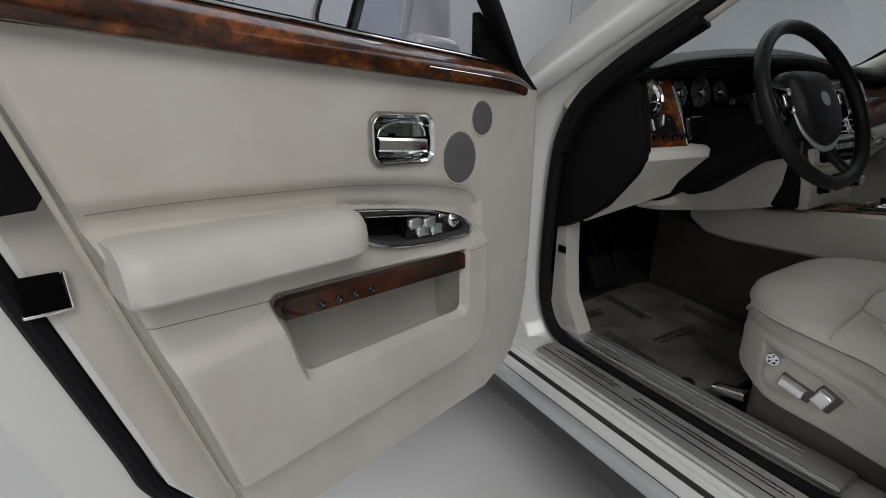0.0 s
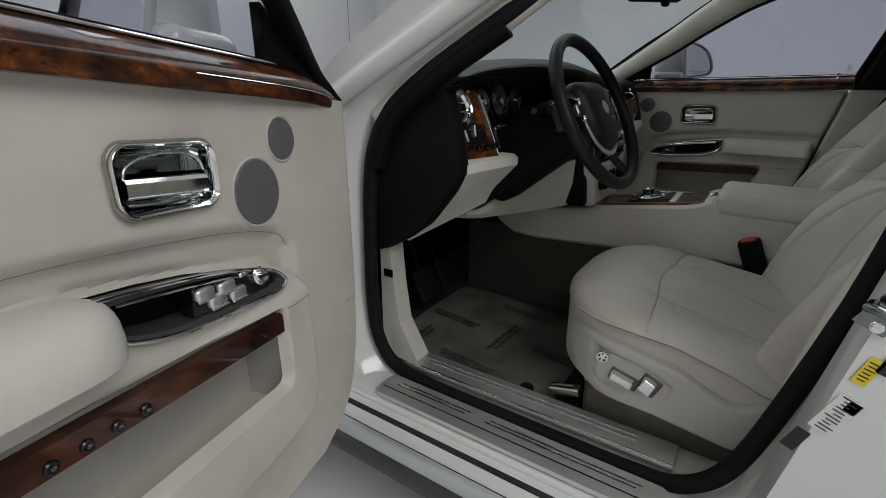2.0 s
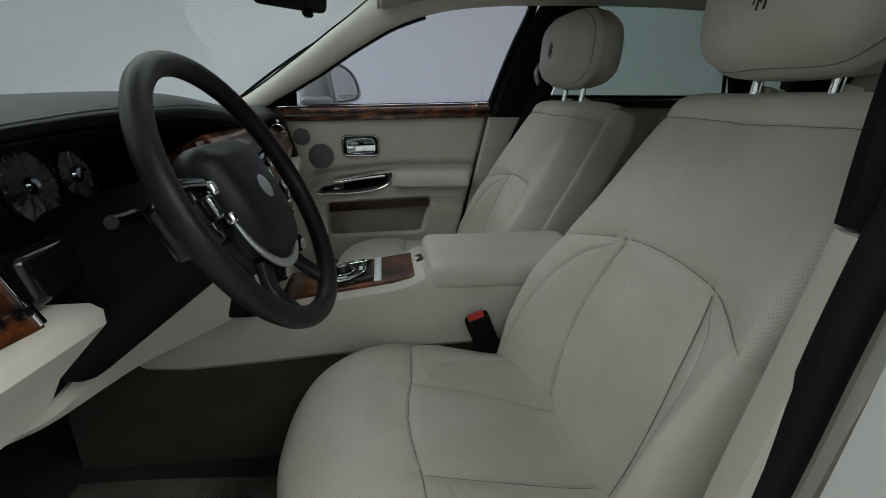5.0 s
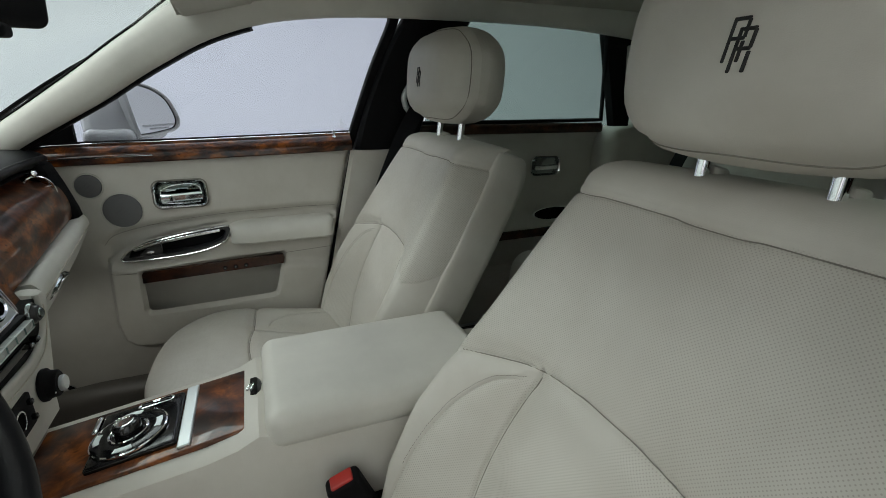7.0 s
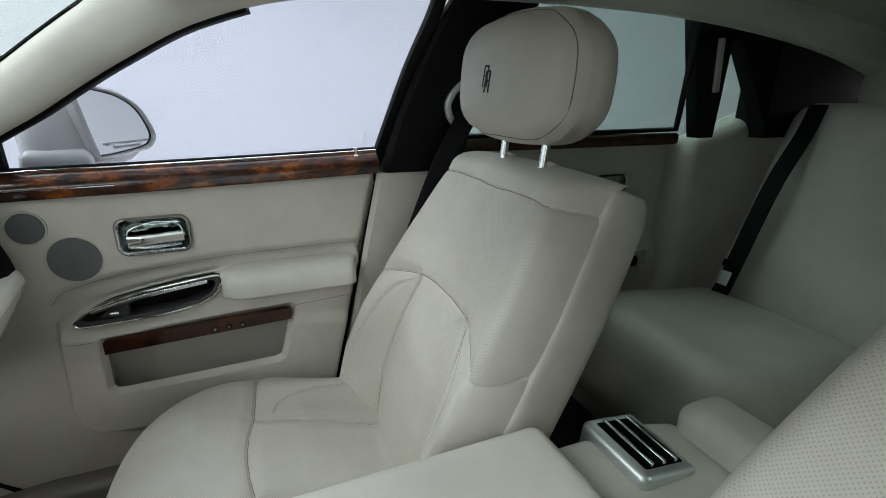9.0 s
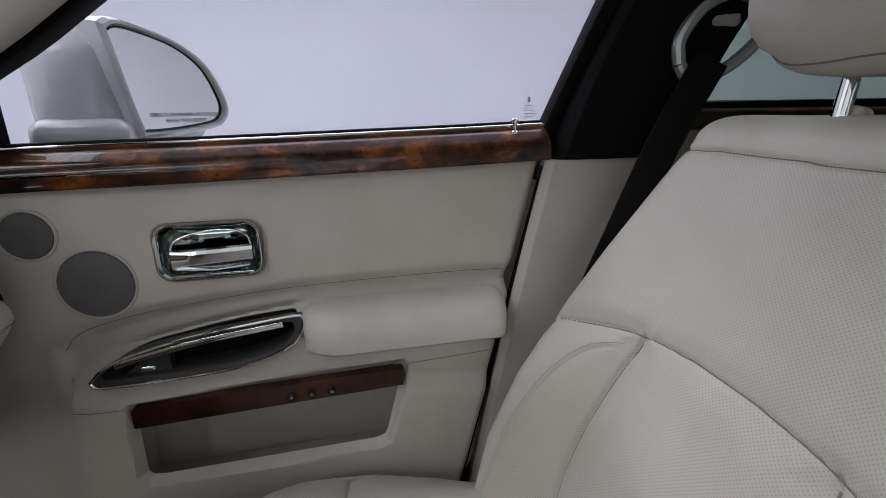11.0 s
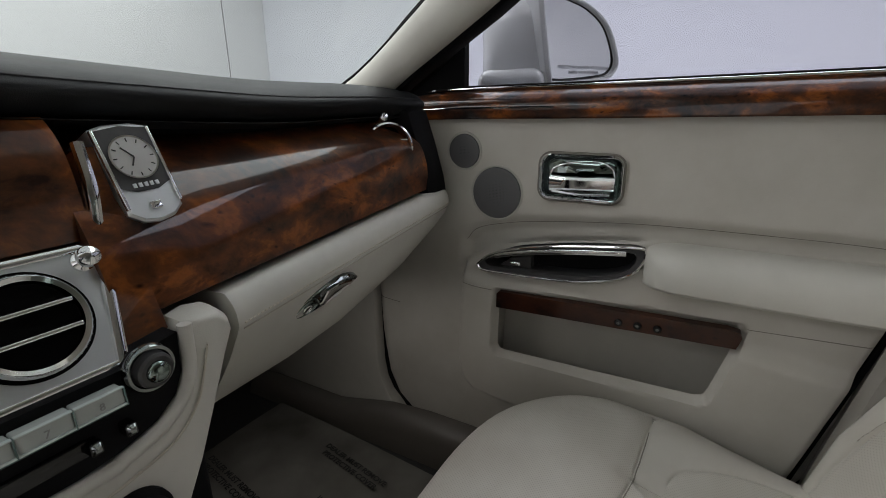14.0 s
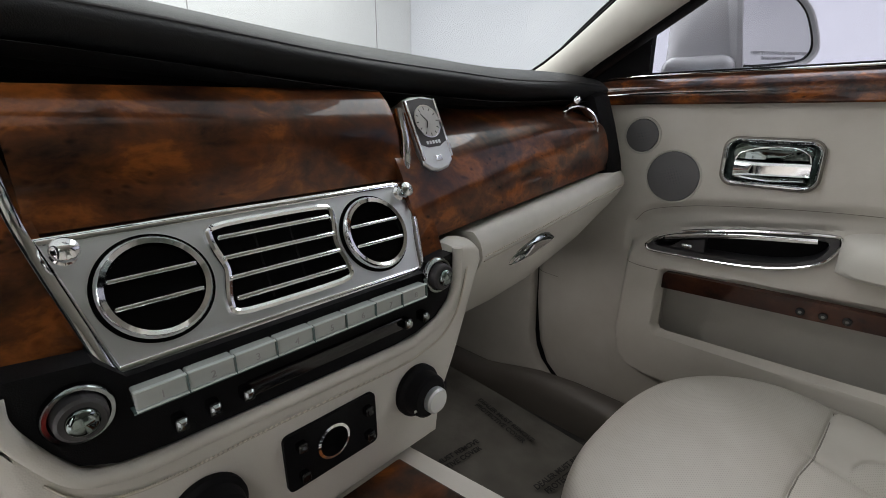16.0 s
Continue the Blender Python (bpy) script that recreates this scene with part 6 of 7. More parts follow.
def dashboard():
    d = thing("dashboard", "black leather dashboard over burr walnut fascia and cream lower trim", "dashboard")
    xs = np.linspace(-0.705, 0.705, 60)
    rings = []
    for x in xs:
        z, y = roll_z(x), roll_y(x)
        up = roll_lift(x)
        prof = [(1.28, 1.02), (1.10, z - 0.005), (0.95, z + 0.018), (y + 0.13, z + 0.028), (y + 0.06, z + 0.027 + 0.1 * up), (y + 0.025, z + 0.018 + 0.3 * up), (y + 0.008, z + 0.008 + 0.6 * up), (y + 0.003, z + 0.001 + 0.8 * up), (y + 0.007, z - 0.006 + up), (y + 0.018, z - 0.015 + up), (y + 0.032, z - 0.020 + up), (y + 0.06, z - 0.03 + up), (1.28, 0.95)]
        prof = [p[:2] for p in catmull([(p, q, 0) for p, q in prof], 56)]
        rings.append([(x, a, b) for a, b in prof])
    part("dash_top", from_rings(rings), DASHBLACK, d, "black leather dash top with a rolled edge")
    part("lip_seam", tube([(x, roll_y(x) + 0.0085, roll_z(x) + 0.0085 + 0.6 * roll_lift(x)) for x in np.linspace(-0.66, 0.69, 70)], 0.0014, 6), CUPGREY, d)
    rings = []
    for x in np.linspace(-0.695, 0.695, 50):
        z, y = roll_z(x) + 0.9 * roll_lift(x), roll_y(x)
        rings.append([(x, a, b) for a, b in ((y + 0.032, z - 0.018), (y + 0.042, z - 0.03), (y + 0.13, z - 0.03), (y + 0.20, 0.90), (1.25, 0.90), (1.25, z - 0.04), (y + 0.2, z - 0.019))])
    part("dash_core", from_rings(rings), BLACK, d)
    # passenger fascia
    rings = []
    for x in np.linspace(0.152, 0.650, 30):
        e = (x - 0.152) / 0.523
        yt, zt = 0.667 + 0.016 * e, 1.068 - 0.006 * e
        yb, zb = 0.590 + 0.052 * e, 0.933 + 0.018 * e
        bow = [(yt + (yb - yt) * q - 0.016 * math.sin(math.pi * q) + 0.28 * max(0.0, 0.42 - q) ** 2, zt + (zb - zt) * q) for q in np.linspace(0, 1, 20)]
        rings.append([(x, a, b) for a, b in bow] + [(x, yb + 0.05, zb), (x, yt + 0.05, zt)])
    part("fascia", from_rings(rings), WOOD, d, "lacquered burr walnut fascia panel")
    # glovebox: rounded ledge, stitched edge, face sloping back under it
    rings, run = [], []
    for x in np.linspace(0.232, 0.702, 40):
        e = (x - 0.226) / 0.469
        yb, zb = 0.590 + 0.050 * e, 0.933 + 0.017 * e
        yf, zs = 0.574 + 0.047 * e, 0.908 + 0.020 * e
        lowz = float(np.interp(x, [0.226, 0.345, 0.437, 0.587, 0.66, 0.702], [0.786, 0.788, 0.797, 0.832, 0.862, 0.895]))
        end = max(0.0, (x - 0.685) / 0.017) ** 2
        prof = [(0.75, zb - 0.004), (yb + 0.008, zb - 0.005), (yb + 0.001, zb - 0.004), (yb - 0.003, zb - 0.0045), (yf + 0.0075, zs + 0.0155), (yf + 0.0035, zs + 0.0105), (yf + 0.0008, zs + 0.004), (yf, zs - 0.004), (yf + 0.0004, zs - 0.0085), (yf + 0.0022, zs - 0.0110), (yf + 0.0040, zs - 0.0150)]
        prof += [(yf + 0.0040 + (0.6525 - yf) * q - 0.006 * math.sin(math.pi * q), zs - 0.016 + (lowz - zs + 0.016) * q) for q in (0.25, 0.5, 0.75, 0.94)] + [(0.662, lowz), (0.676, lowz - 0.004), (0.78, lowz + 0.02)]
        rings.append([(x, p + 0.012 * end, q) for p, q in prof])
    gb = part("glovebox", from_rings(rings), LEATHER_LIGHT, d, "cream leather glovebox with a stitched top edge")
    run = [(x, 0.574 + 0.047 * (x - 0.226) / 0.469 - 0.0007, 0.908 + 0.020 * (x - 0.226) / 0.469 - 0.0050) for x in np.linspace(0.238, 0.692, 190)]
    part("stitching", dashes(run, 0.0010, (0, -1, 0)), THREAD, gb)
    run = [(p[0], p[1] + 0.0024, p[2] - 0.0062) for p in run]
    part("seam", tube(run[::6], 0.0008, 5), SEAM, gb)
    # end caps
    cap = [(1.20, 1.06), (0.80, 1.103), (0.745, 1.098), (0.728, 1.087), (0.716, 1.068), (0.702, 1.03), (0.691, 0.979), (0.678, 0.915), (0.679, 0.898), (0.702, 0.857), (0.764, 0.779), (0.819, 0.737), (0.877, 0.702), (1.0, 0.66), (1.2, 0.66)]
    part("end_cap", slab(cap, -0.660, -0.706, 0.012), BLACK, d, "rounded black dash end")
    cap = [(1.20, 1.07), (0.78, 1.100), (0.705, 1.093), (0.668, 1.072), (0.650, 1.02), (0.634, 0.965), (0.630, 0.940), (0.650, 0.90), (0.70, 0.855), (0.76, 0.80), (0.86, 0.72), (1.0, 0.66), (1.2, 0.66)]
    part("end_cap", slab(cap, 0.642, 0.708, 0.016), BLACK, d, "rounded black dash end")
    # lower dark bulk
    part("lower_core", prism([(0.80, 0.90), (0.80, 0.78), (1.0, 0.66), (1.25, 0.60), (1.25, 0.95)], -0.67, 0.69, "x"), BLACK, d, "", smooth=False)
    return d


DASH = dashboard()
UPPER = facing((0.02, 0.581, 0.912), (0, -1, 0.507))
LOWER = facing((0.02, 0.566, 0.85), (0, -1, 0.02))


def barrel(y):
    """How far the barrel of walnut over the vents stands out at height y of its panel."""
    u = max(0.0, y - 0.088) / 0.088
    return 0.088 * (0.42 * u - 0.334 * u ** 3.2)


def centre_stack():
    d, m, lo = DASH, UPPER, LOWER
    # walnut panel over the vents
    part("upper_panel", from_rings([[m @ Vector((x, y, 0.003 + barrel(y))) for y in np.linspace(0.088, 0.176, 19)] + [m @ Vector((x, 0.176, -0.07)), m @ Vector((x, 0.088, -0.05))] for x in np.linspace(-0.139, 0.139, 14)]), WOOD, d, "lacquered burr walnut centre panel")
    shape = [(-0.137, 0.0825), (0.139, 0.0825), (0.121, 0.0), (-0.118, 0.0)]
    part("vent_plate", from_rings([[m @ Vector((a, 0.041 + (b - 0.041) * k, h)) for a, b in shape] for k, h in ((1.0, -0.03), (1.0, 0.003), (0.97, 0.005))]), SATIN, d, "satin silver vent surround", smooth=False)
    part("plate_edge", sweep([m @ Vector((a, b, 0.004)) for a, b in shape], rrect(0.006, 0.006, 0.002, 2), m.to_3x3() @ Vector((0, 0, 1)), None, True), CHROME, d)
    for cx in (-0.0875, 0.0855):
        r = 0.0325
        mv = m @ Matrix.Translation((cx, 0.0425, 0.005))
        ring = part("vent_ring", lathe([(r, -0.002), (r, 0.004), (r - 0.002, 0.007), (r - 0.005, 0.006), (r - 0.006, 0.001)], 44, mv), CHROME, d, "round chrome air vent")
        part("vent_groove", lathe([(r + 0.0022, 0.0), (r + 0.0022, 0.0009), (r - 0.001, 0.0009)], 44, mv), DEEP, ring)
        part("vent_well", lathe([(r - 0.006, 0.0005), (r - 0.006, 0.0015), (0, 0.0015)], 40, mv), DEEP, ring)
        for q in (-0.0085, 0.0085):
            w = 2 * math.sqrt((r - 0.006) ** 2 - q * q)
            part("vane", soft_box((w, 0.0032, 0.006), 0.0012, 3, None, None, mv @ Matrix.Translation((0, q, 0.004))), CHROME, ring)
    mv = m @ Matrix.Translation((0.0, 0.0425, 0.005))
    waist_ = [(-0.048, 0.031), (0.048, 0.031), (0.0475, 0.018), (0.0425, 0.0), (0.0475, -0.018), (0.048, -0.031), (-0.048, -0.031), (-0.0475, -0.018), (-0.0425, 0.0), (-0.0475, 0.018)]
    waist = []
    for a, c in zip(waist_, waist_[1:] + waist_[:1]):   # soft corners, curved waists
        waist += [tuple(a[n] + (c[n] - a[n]) * q for n in (0, 1)) for q in (0.06, 0.28, 0.5, 0.72, 0.94)]
    waist = [tuple((waist[i - 1][n] + 2 * waist[i][n] + waist[(i + 1) % len(waist)][n]) / 4 for n in (0, 1)) for i in range(len(waist))]
    waist = [tuple((waist[i - 1][n] + 2 * waist[i][n] + waist[(i + 1) % len(waist)][n]) / 4 for n in (0, 1)) for i in range(len(waist))]
    well = part("vent_well", from_rings([[mv @ Vector((a, b, h)) for a, b in waist] for h in (-0.001, 0.0012)]), DEEP, d, "rectangular slatted centre vent", smooth=False)
    part("vent_frame", sweep([mv @ Vector((a * 1.02, b * 1.03, 0.0015)) for a, b in waist], circle(0.0030, 8), m.to_3x3() @ Vector((0, 0, 1)), None, True), CHROME, well)
    for k in range(4):
        part("vane", soft_box((0.089, 0.0038, 0.006), 0.0015, 3, None, None, mv @ Matrix.Translation((0, -0.0215 + k * 0.0145, 0.003))), CHROME, well)
    for q in (-0.018, 0.010):
        part("vane_post", box((0.0015, 0.055, 0.002), (q, 0, 0.001), 0.0004, mv), BLACK, well)
    for s in (-1, 1):
        p = catmull([m @ Vector((s * 0.122, -0.004, 0.004)), m @ Vector((s * 0.141, 0.082, 0.005)), m @ Vector((s * 0.1465, 0.118, 0.0150)), m @ Vector((s * 0.1490, 0.152, 0.0190))], 18)
        part("side_strip", sweep(p, rrect(0.008, 0.008, 0.003, 2), (0, -1, 0.5)), CHROME, d, "chrome side strip")
        mk = m @ Matrix.Translation((s * 0.1265, 0.0735, 0.004))
        part("vent_stop", lathe([(0.0075, 0), (0.0070, 0.003), (0.0045, 0.005), (0.0045, 0.007), (0.0066, 0.0095), (0.0074, 0.0125), (0.0066, 0.0155), (0.0040, 0.0175), (0, 0.0182)], 24, mk), CHROME, d, "chrome organ-stop vent pull")
    # walnut either side of the stack
    side = [(-0.145, 0.167), (-0.123, 0.0), (-0.128, -0.006), (-0.178, -0.004), (-0.186, 0.167)]
    part("side_panel", from_rings([[m @ Vector((a, b, h + barrel(b))) for a, b in side] for h in (-0.07, -0.001)]), WOOD, d, "", smooth=False)
    side = [(0.147, 0.150), (0.125, 0.0), (0.128, -0.014), (0.160, -0.014), (0.160, 0.150)]
    part("side_panel", from_rings([[m @ Vector((a, b, h + barrel(b))) for a, b in side] for h in (-0.07, -0.001)]), WOOD, d, "", smooth=False)
    # black control panel
    low = [(-0.170, 0.083), (-0.130, 0.079), (-0.117, 0.064), (0.118, 0.064), (0.126, 0.070), (0.1565, 0.074), (0.1545, 0.044), (0.147, 0.028), (0.131, 0.0155), (0.105, 0.008), (0.080, 0.0055), (-0.10, 0.0100), (-0.130, 0.013), (-0.147, 0.0215), (-0.162, 0.044), (-0.170, 0.064)]
    part("control_panel", from_rings([[lo @ Vector((a, b, h)) for a, b in low] for h in (-0.03, 0.0)]), BLACK, d, "black switch panel", smooth=False)
    for k in range(8):
        mk = lo @ Matrix.Translation((-0.1035 + 0.0287 * k, 0.0512, 0.0))
        key = part("preset_key", soft_box((0.0282, 0.0125, 0.010), 0.0016, 3, None, None, mk @ Matrix.Translation((0, 0, 0.004))), GLASSKEY, d, "clear glass preset key")
        for q in (-1, 1):
            part("key_edge", soft_box((0.0282, 0.0013, 0.0030), 0.0005, 2, None, None, mk @ Matrix.Translation((0, q * 0.0060, 0.0090))), KEYEDGE, key)
        part("key_side", soft_box((0.0010, 0.0128, 0.0030), 0.0004, 2, None, None, mk @ Matrix.Translation((0.0141, 0, 0.0090))), KEYSHADE, key)
    part("key_rail", soft_box((0.232, 0.0016, 0.012), 0.0006, 2, None, None, lo @ Matrix.Translation((-0.003, 0.0437, 0.003))), KEYSHADE, d)
    part("disc_slot", soft_box((0.140, 0.012, 0.006), 0.002, 3, None, None, lo @ Matrix.Translation((0.018, 0.0245, 0.0005))), GLOSSBLACK, d, "gloss black disc slot")
    for x in (-0.0965, -0.0765, -0.0547, 0.0897, 0.1107):
        sw = part("small_switch", soft_box((0.0078, 0.0095, 0.012), 0.002, 3, None, None, lo @ Matrix.Translation((x, 0.0250, 0.004))), GLOSSBLACK, d)
        part("switch_facet", from_rings([[lo @ Vector((x + p * k, 0.0255 + q * k, h)) for p, q in rrect(0.0060, 0.0070, 0.0012, 2)] for k, h in ((1, 0.0098), (0.62, 0.0116), (0.1, 0.0118))]), SMOKED, sw)
    for x, y in ((-0.1415, 0.054), (0.1325, 0.058)):
        mk = lo @ Matrix.Translation((x, y, 0.0))
        k = part("rotary_knob", lathe([(0.0172, 0), (0.0172, 0.004), (0.0160, 0.0058), (0.0140, 0.0058), (0.0128, 0.003)], 40, mk), SMOKED, d, "round dark chrome control knob")
        part("knob_body", lathe([(0.0130, 0.002), (0.0122, 0.011), (0.0105, 0.0125), (0, 0.0125)], 30, mk), CUPGREY, k)
        part("knob_cap", lathe([(0.0078, 0.0125), (0.0078, 0.0142), (0.0070, 0.0158), (0.0045, 0.0172), (0, 0.0178)], 28, mk), BOWL, k)
    # cream lower face
    face = [(-0.186, 0.086), (-0.1715, 0.084), (-0.1715, 0.063), (-0.163, 0.043), (-0.148, 0.020), (-0.130, 0.0115), (-0.10, 0.0085), (0.080, 0.004), (0.105, 0.0065), (0.132, 0.014), (0.1485, 0.027), (0.156, 0.044), (0.158, 0.070), (0.164, 0.078), (0.178, 0.081), (0.194, 0.078), (0.203, 0.069), (0.205, 0.056), (0.195, 0.035), (0.180, 0.0), (0.162, -0.040), (0.140, -0.080), (0.134, -0.118), (-0.134, -0.118), (-0.152, -0.06), (-0.178, 0.0), (-0.186, 0.05)]
    part("lower_face", from_rings([[lo @ Vector((a, b, h)) for a, b in shrink(face, d_)] for d_, h in ((0, -0.028), (0, -0.016), (0.0015, -0.009), (0.0035, -0.0035), (0.006, -0.0006), (0.009, 0.0005))]), LEATHER_LIGHT, d, "cream leather lower centre face with stitched edge")
    part("stack_core", box((0.345, 0.16, 0.185), (0.022, 0.666, 0.826), 0.01), BLACK, d)
    rim = [(-0.172, 0.075), (-0.172, 0.060), (-0.164, 0.040), (-0.150, 0.0165), (-0.131, 0.0075), (-0.10, 0.0045), (0.080, 0.000), (0.106, 0.0025), (0.134, 0.0105), (0.152, 0.025), (0.160, 0.044), (0.162, 0.078)]
    path = catmull([(a, b, 0) for a, b in rim], 60)
    part("rolled_edge", sweep([lo @ Vector((p[0], p[1], 0.001)) for p in path], rrect(0.010, 0.010, 0.0045, 3), (0, -1, 0.02)), LEATHER_LIGHT, d, "rolled leather edge")
    stitch = [(-0.168, 0.030), (-0.152, 0.004), (-0.131, -0.008), (-0.10, -0.012), (-0.03, -0.0125), (0.080, -0.0165), (0.110, -0.014), (0.140, -0.006), (0.160, 0.012), (0.170, 0.035), (0.176, 0.055)]
    path = catmull([(a, b, 0) for a, b in stitch], 420)
    part("stitching", dashes([lo @ Vector((p[0], p[1] + (0.0006 if i % 2 else -0.0006), 0.0022)) for i, p in enumerate(path[14:])], 0.0009, (0, -1, 0)), THREAD, d)
    # Darker tube below the stitches draws the shadow of their groove.
    part("stitch_line", tube([lo @ Vector((p[0], p[1] - 0.0014, 0.0010)) for p in path[14::6]], 0.0009, 6), SEAM, d)
    for x in (-0.090, 0.102):
        mk = lo @ Matrix.Translation((x, -0.050, 0.001))
        k = part("climate_dial", lathe([(0.0255, 0), (0.0255, 0.005), (0.022, 0.008), (0.0205, 0.019), (0.018, 0.021), (0, 0.021)], 34, mk), BLACK, d, "black climate dial with a silver cap")
        part("dial_cap", lathe([(0.0125, 0.0205), (0.0125, 0.026), (0.0105, 0.028), (0, 0.0285)], 28, mk @ Matrix.Translation((0.003, -0.003, 0))), SATIN, k)
        part("dial_mark", box((0.009, 0.0025, 0.001), (-0.016, -0.006, 0.0198), 0.0004, mk), PAPER_WHITE, k)
    cp = lo @ Matrix.Translation((0.0085, -0.0515, 0.001))
    plate = part("socket_plate", from_rings([[cp @ Vector((a, b, h)) for a, b in rrect(0.086, 0.050, 0.005, 3)] for h in (-0.002, 0.003)]), BLACK, d, "black plate round a round socket", smooth=False)
    cr = cp @ Matrix.Translation((-0.002, 0.002, 0))
    part("socket_ring", lathe([(0.0150, 0.003), (0.0150, 0.006), (0.0128, 0.0065), (0.0122, 0.0045)], 30, cr), CHROME, plate)
    part("socket_well", lathe([(0.0126, 0.0032), (0.0126, 0.0058), (0, 0.0058)], 24, cr), DEEP, plate)
    for a, b in ((-0.030, 0.013), (-0.030, -0.014), (0.033, 0.012), (0.033, -0.013)):
        part("socket_switch", soft_box((0.008, 0.008, 0.009), 0.002, 3, None, None, cp @ Matrix.Translation((a, b, 0.005))), GLOSSBLACK, plate)
    # clock: dark glass over a pale dial, bright side strips, satin foot
    mc = UPPER @ Matrix.Translation((0.182, 0.127, 0.011)) @ Matrix.Rotation(radians(3), 4, "Z") @ Matrix.Rotation(radians(3), 4, "X")
    body = [(-0.021, 0.036), (-0.010, 0.039), (0.010, 0.039), (0.021, 0.036), (0.021, -0.030), (0.012, -0.037), (0.0, -0.039), (-0.012, -0.037), (-0.021, -0.030)]
    c = part("clock_plate", from_rings([[mc @ Vector((a, b, h)) for a, b in shrink(body, d_)] for d_, h in ((0, -0.045), (0, 0.004), (0.002, 0.006))]), SATIN, d, "silver clock set in the walnut", smooth=False)
    glass_ = [(-0.0185, 0.034), (0.0, 0.0365), (0.0185, 0.034), (0.0185, -0.010), (0.008, -0.0145), (-0.008, -0.0145), (-0.0185, -0.010)]
    part("clock_glass", from_rings([[mc @ Vector((a, b, h)) for a, b in glass_] for h in (0.005, 0.0068)]), CUPGREY, c, "dark clock glass", smooth=False)
    for q in (-1, 1):
        part("clock_strip", box((0.0026, 0.062, 0.004), (q * 0.0200, 0.004, 0.006), 0.001, mc), CHROME, c)
    face_ = mc @ Matrix.Translation((0, 0.0115, 0))
    part("clock_face", lathe([(0.0165, 0.0066), (0.0165, 0.0078), (0.0158, 0.0080), (0, 0.0080)], 36, face_), DIALWHITE, c, "round pale analogue dial")
    part("dial_ring", lathe([(0.0172, 0.0066), (0.0172, 0.0086), (0.0160, 0.0086), (0.0158, 0.0078)], 36, face_), CHROME, c)
    for k in range(12):
        part("hour_mark", box((0.0008, 0.0028, 0.0004), (0, 0.0135, 0.0082), 0.0001, face_ @ Matrix.Rotation(radians(30 * k), 4, "Z")), INK, c)
    for a, l in ((40, 0.0105), (150, 0.0075)):
        part("clock_pointer", box((0.0011, l, 0.0005), (0, l / 2, 0.0085), 0.0002, face_ @ Matrix.Rotation(radians(a), 4, "Z")), INK, c)
    for k in range(5):
        part("clock_bar", box((0.0028, 0.0034, 0.0008), ((k - 2) * 0.0042, -0.0098, 0.0070), 0.0003, mc), SATIN, c)
    part("clock_emblem", soft_box((0.0085, 0.0060, 0.002), 0.0008, 3, None, None, mc @ Matrix.Translation((0.0, -0.0265, 0.0068))), CHROME, c, "small plain emblem")
    # passenger end vent
    mv = facing((0.597, 0.675, 1.019), (-0.80, -1, 0.20))
    r = 0.038
    ring = part("vent_ring", lathe([(r, -0.02), (r, 0.004), (r - 0.0015, 0.0075), (r - 0.004, 0.0085), (r - 0.006, 0.0060), (r - 0.007, -0.002), (r - 0.008, -0.016)], 44, mv), CHROME, d, "round chrome air vent")
    part("vent_well", lathe([(r - 0.0075, -0.014), (r - 0.0075, -0.012), (0, -0.012)], 30, mv), DEEP, ring)
    for q in (-0.0105, 0.0105):
        part("vane", soft_box((2 * math.sqrt((r - 0.007) ** 2 - q * q), 0.0026, 0.010), 0.0010, 3, None, None, mv @ Matrix.Translation((0, q, 0.0))), CHROME, ring)
    part("vent_stop", lathe([(0.0030, -0.004), (0.0030, 0.010), (0.0062, 0.013), (0.0066, 0.018), (0.0040, 0.0215), (0, 0.022)], 18, facing((0.577, 0.679, 1.058), (-0.35, -1, 0.45))), CHROME, d, "small chrome vent stop")
    # glovebox latch
    ml = facing((0.3525, 0.5985, 0.8785), (-0.02, -0.87, -0.49)) @ Matrix.Rotation(radians(11.5), 4, "Z")
    eye_ = [(0.0555 * t, 0.0165 * (1 - t * t) ** 0.75) for t in np.linspace(-1, 1, 24)] + [(0.0555 * t, -0.0150 * (1 - t * t) ** 0.75) for t in np.linspace(0.92, -0.92, 22)]
    lt = part("glovebox_latch", from_rings([[ml @ Vector((a * k, b * k, h)) for a, b in eye_] for k, h in ((1.0, -0.006), (1.0, 0.0010), (0.97, 0.0022), (0.92, 0.0020), (0.86, 0.0006))]), SMOKED, d, "almond-shaped dark chrome glovebox latch")
    blade = [(0.004, 0.0125), (0.020, 0.0118), (0.036, 0.0070), (0.048, 0.0012), (0.040, -0.0035), (0.022, -0.0090), (0.004, -0.0112), (-0.003, -0.0075), (0.001, 0.0020)]
    blade = [p[:2] for p in catmull([(a, b, 0) for a, b in blade + blade[:1]], 45)[:-1]]
    part("latch_lever", from_rings([[ml @ Vector((0.018 + (a - 0.018) * k, b * k, h)) for a, b in blade] for k, h in ((1, 0.0004), (1, 0.0036), (0.88, 0.0046), (0.6, 0.0036), (0.05, 0.0030))]), CHROME, lt)
    part("lock_bezel", from_rings([[ml @ Vector((-0.022 + a * k, b * k, h)) for a, b in circle(0.0165, 28, 0.0105)] for k, h in ((1, 0.0004), (1, 0.0030), (0.88, 0.0040), (0.74, 0.0026))]), BOWL, lt)
    part("lock_barrel", lathe([(0.0062, 0.001), (0.0062, 0.0044), (0.0050, 0.0050), (0.0044, 0.0040), (0, 0.0040)], 20, ml @ Matrix.Translation((-0.022, 0, 0))), CHROME, lt)


centre_stack()


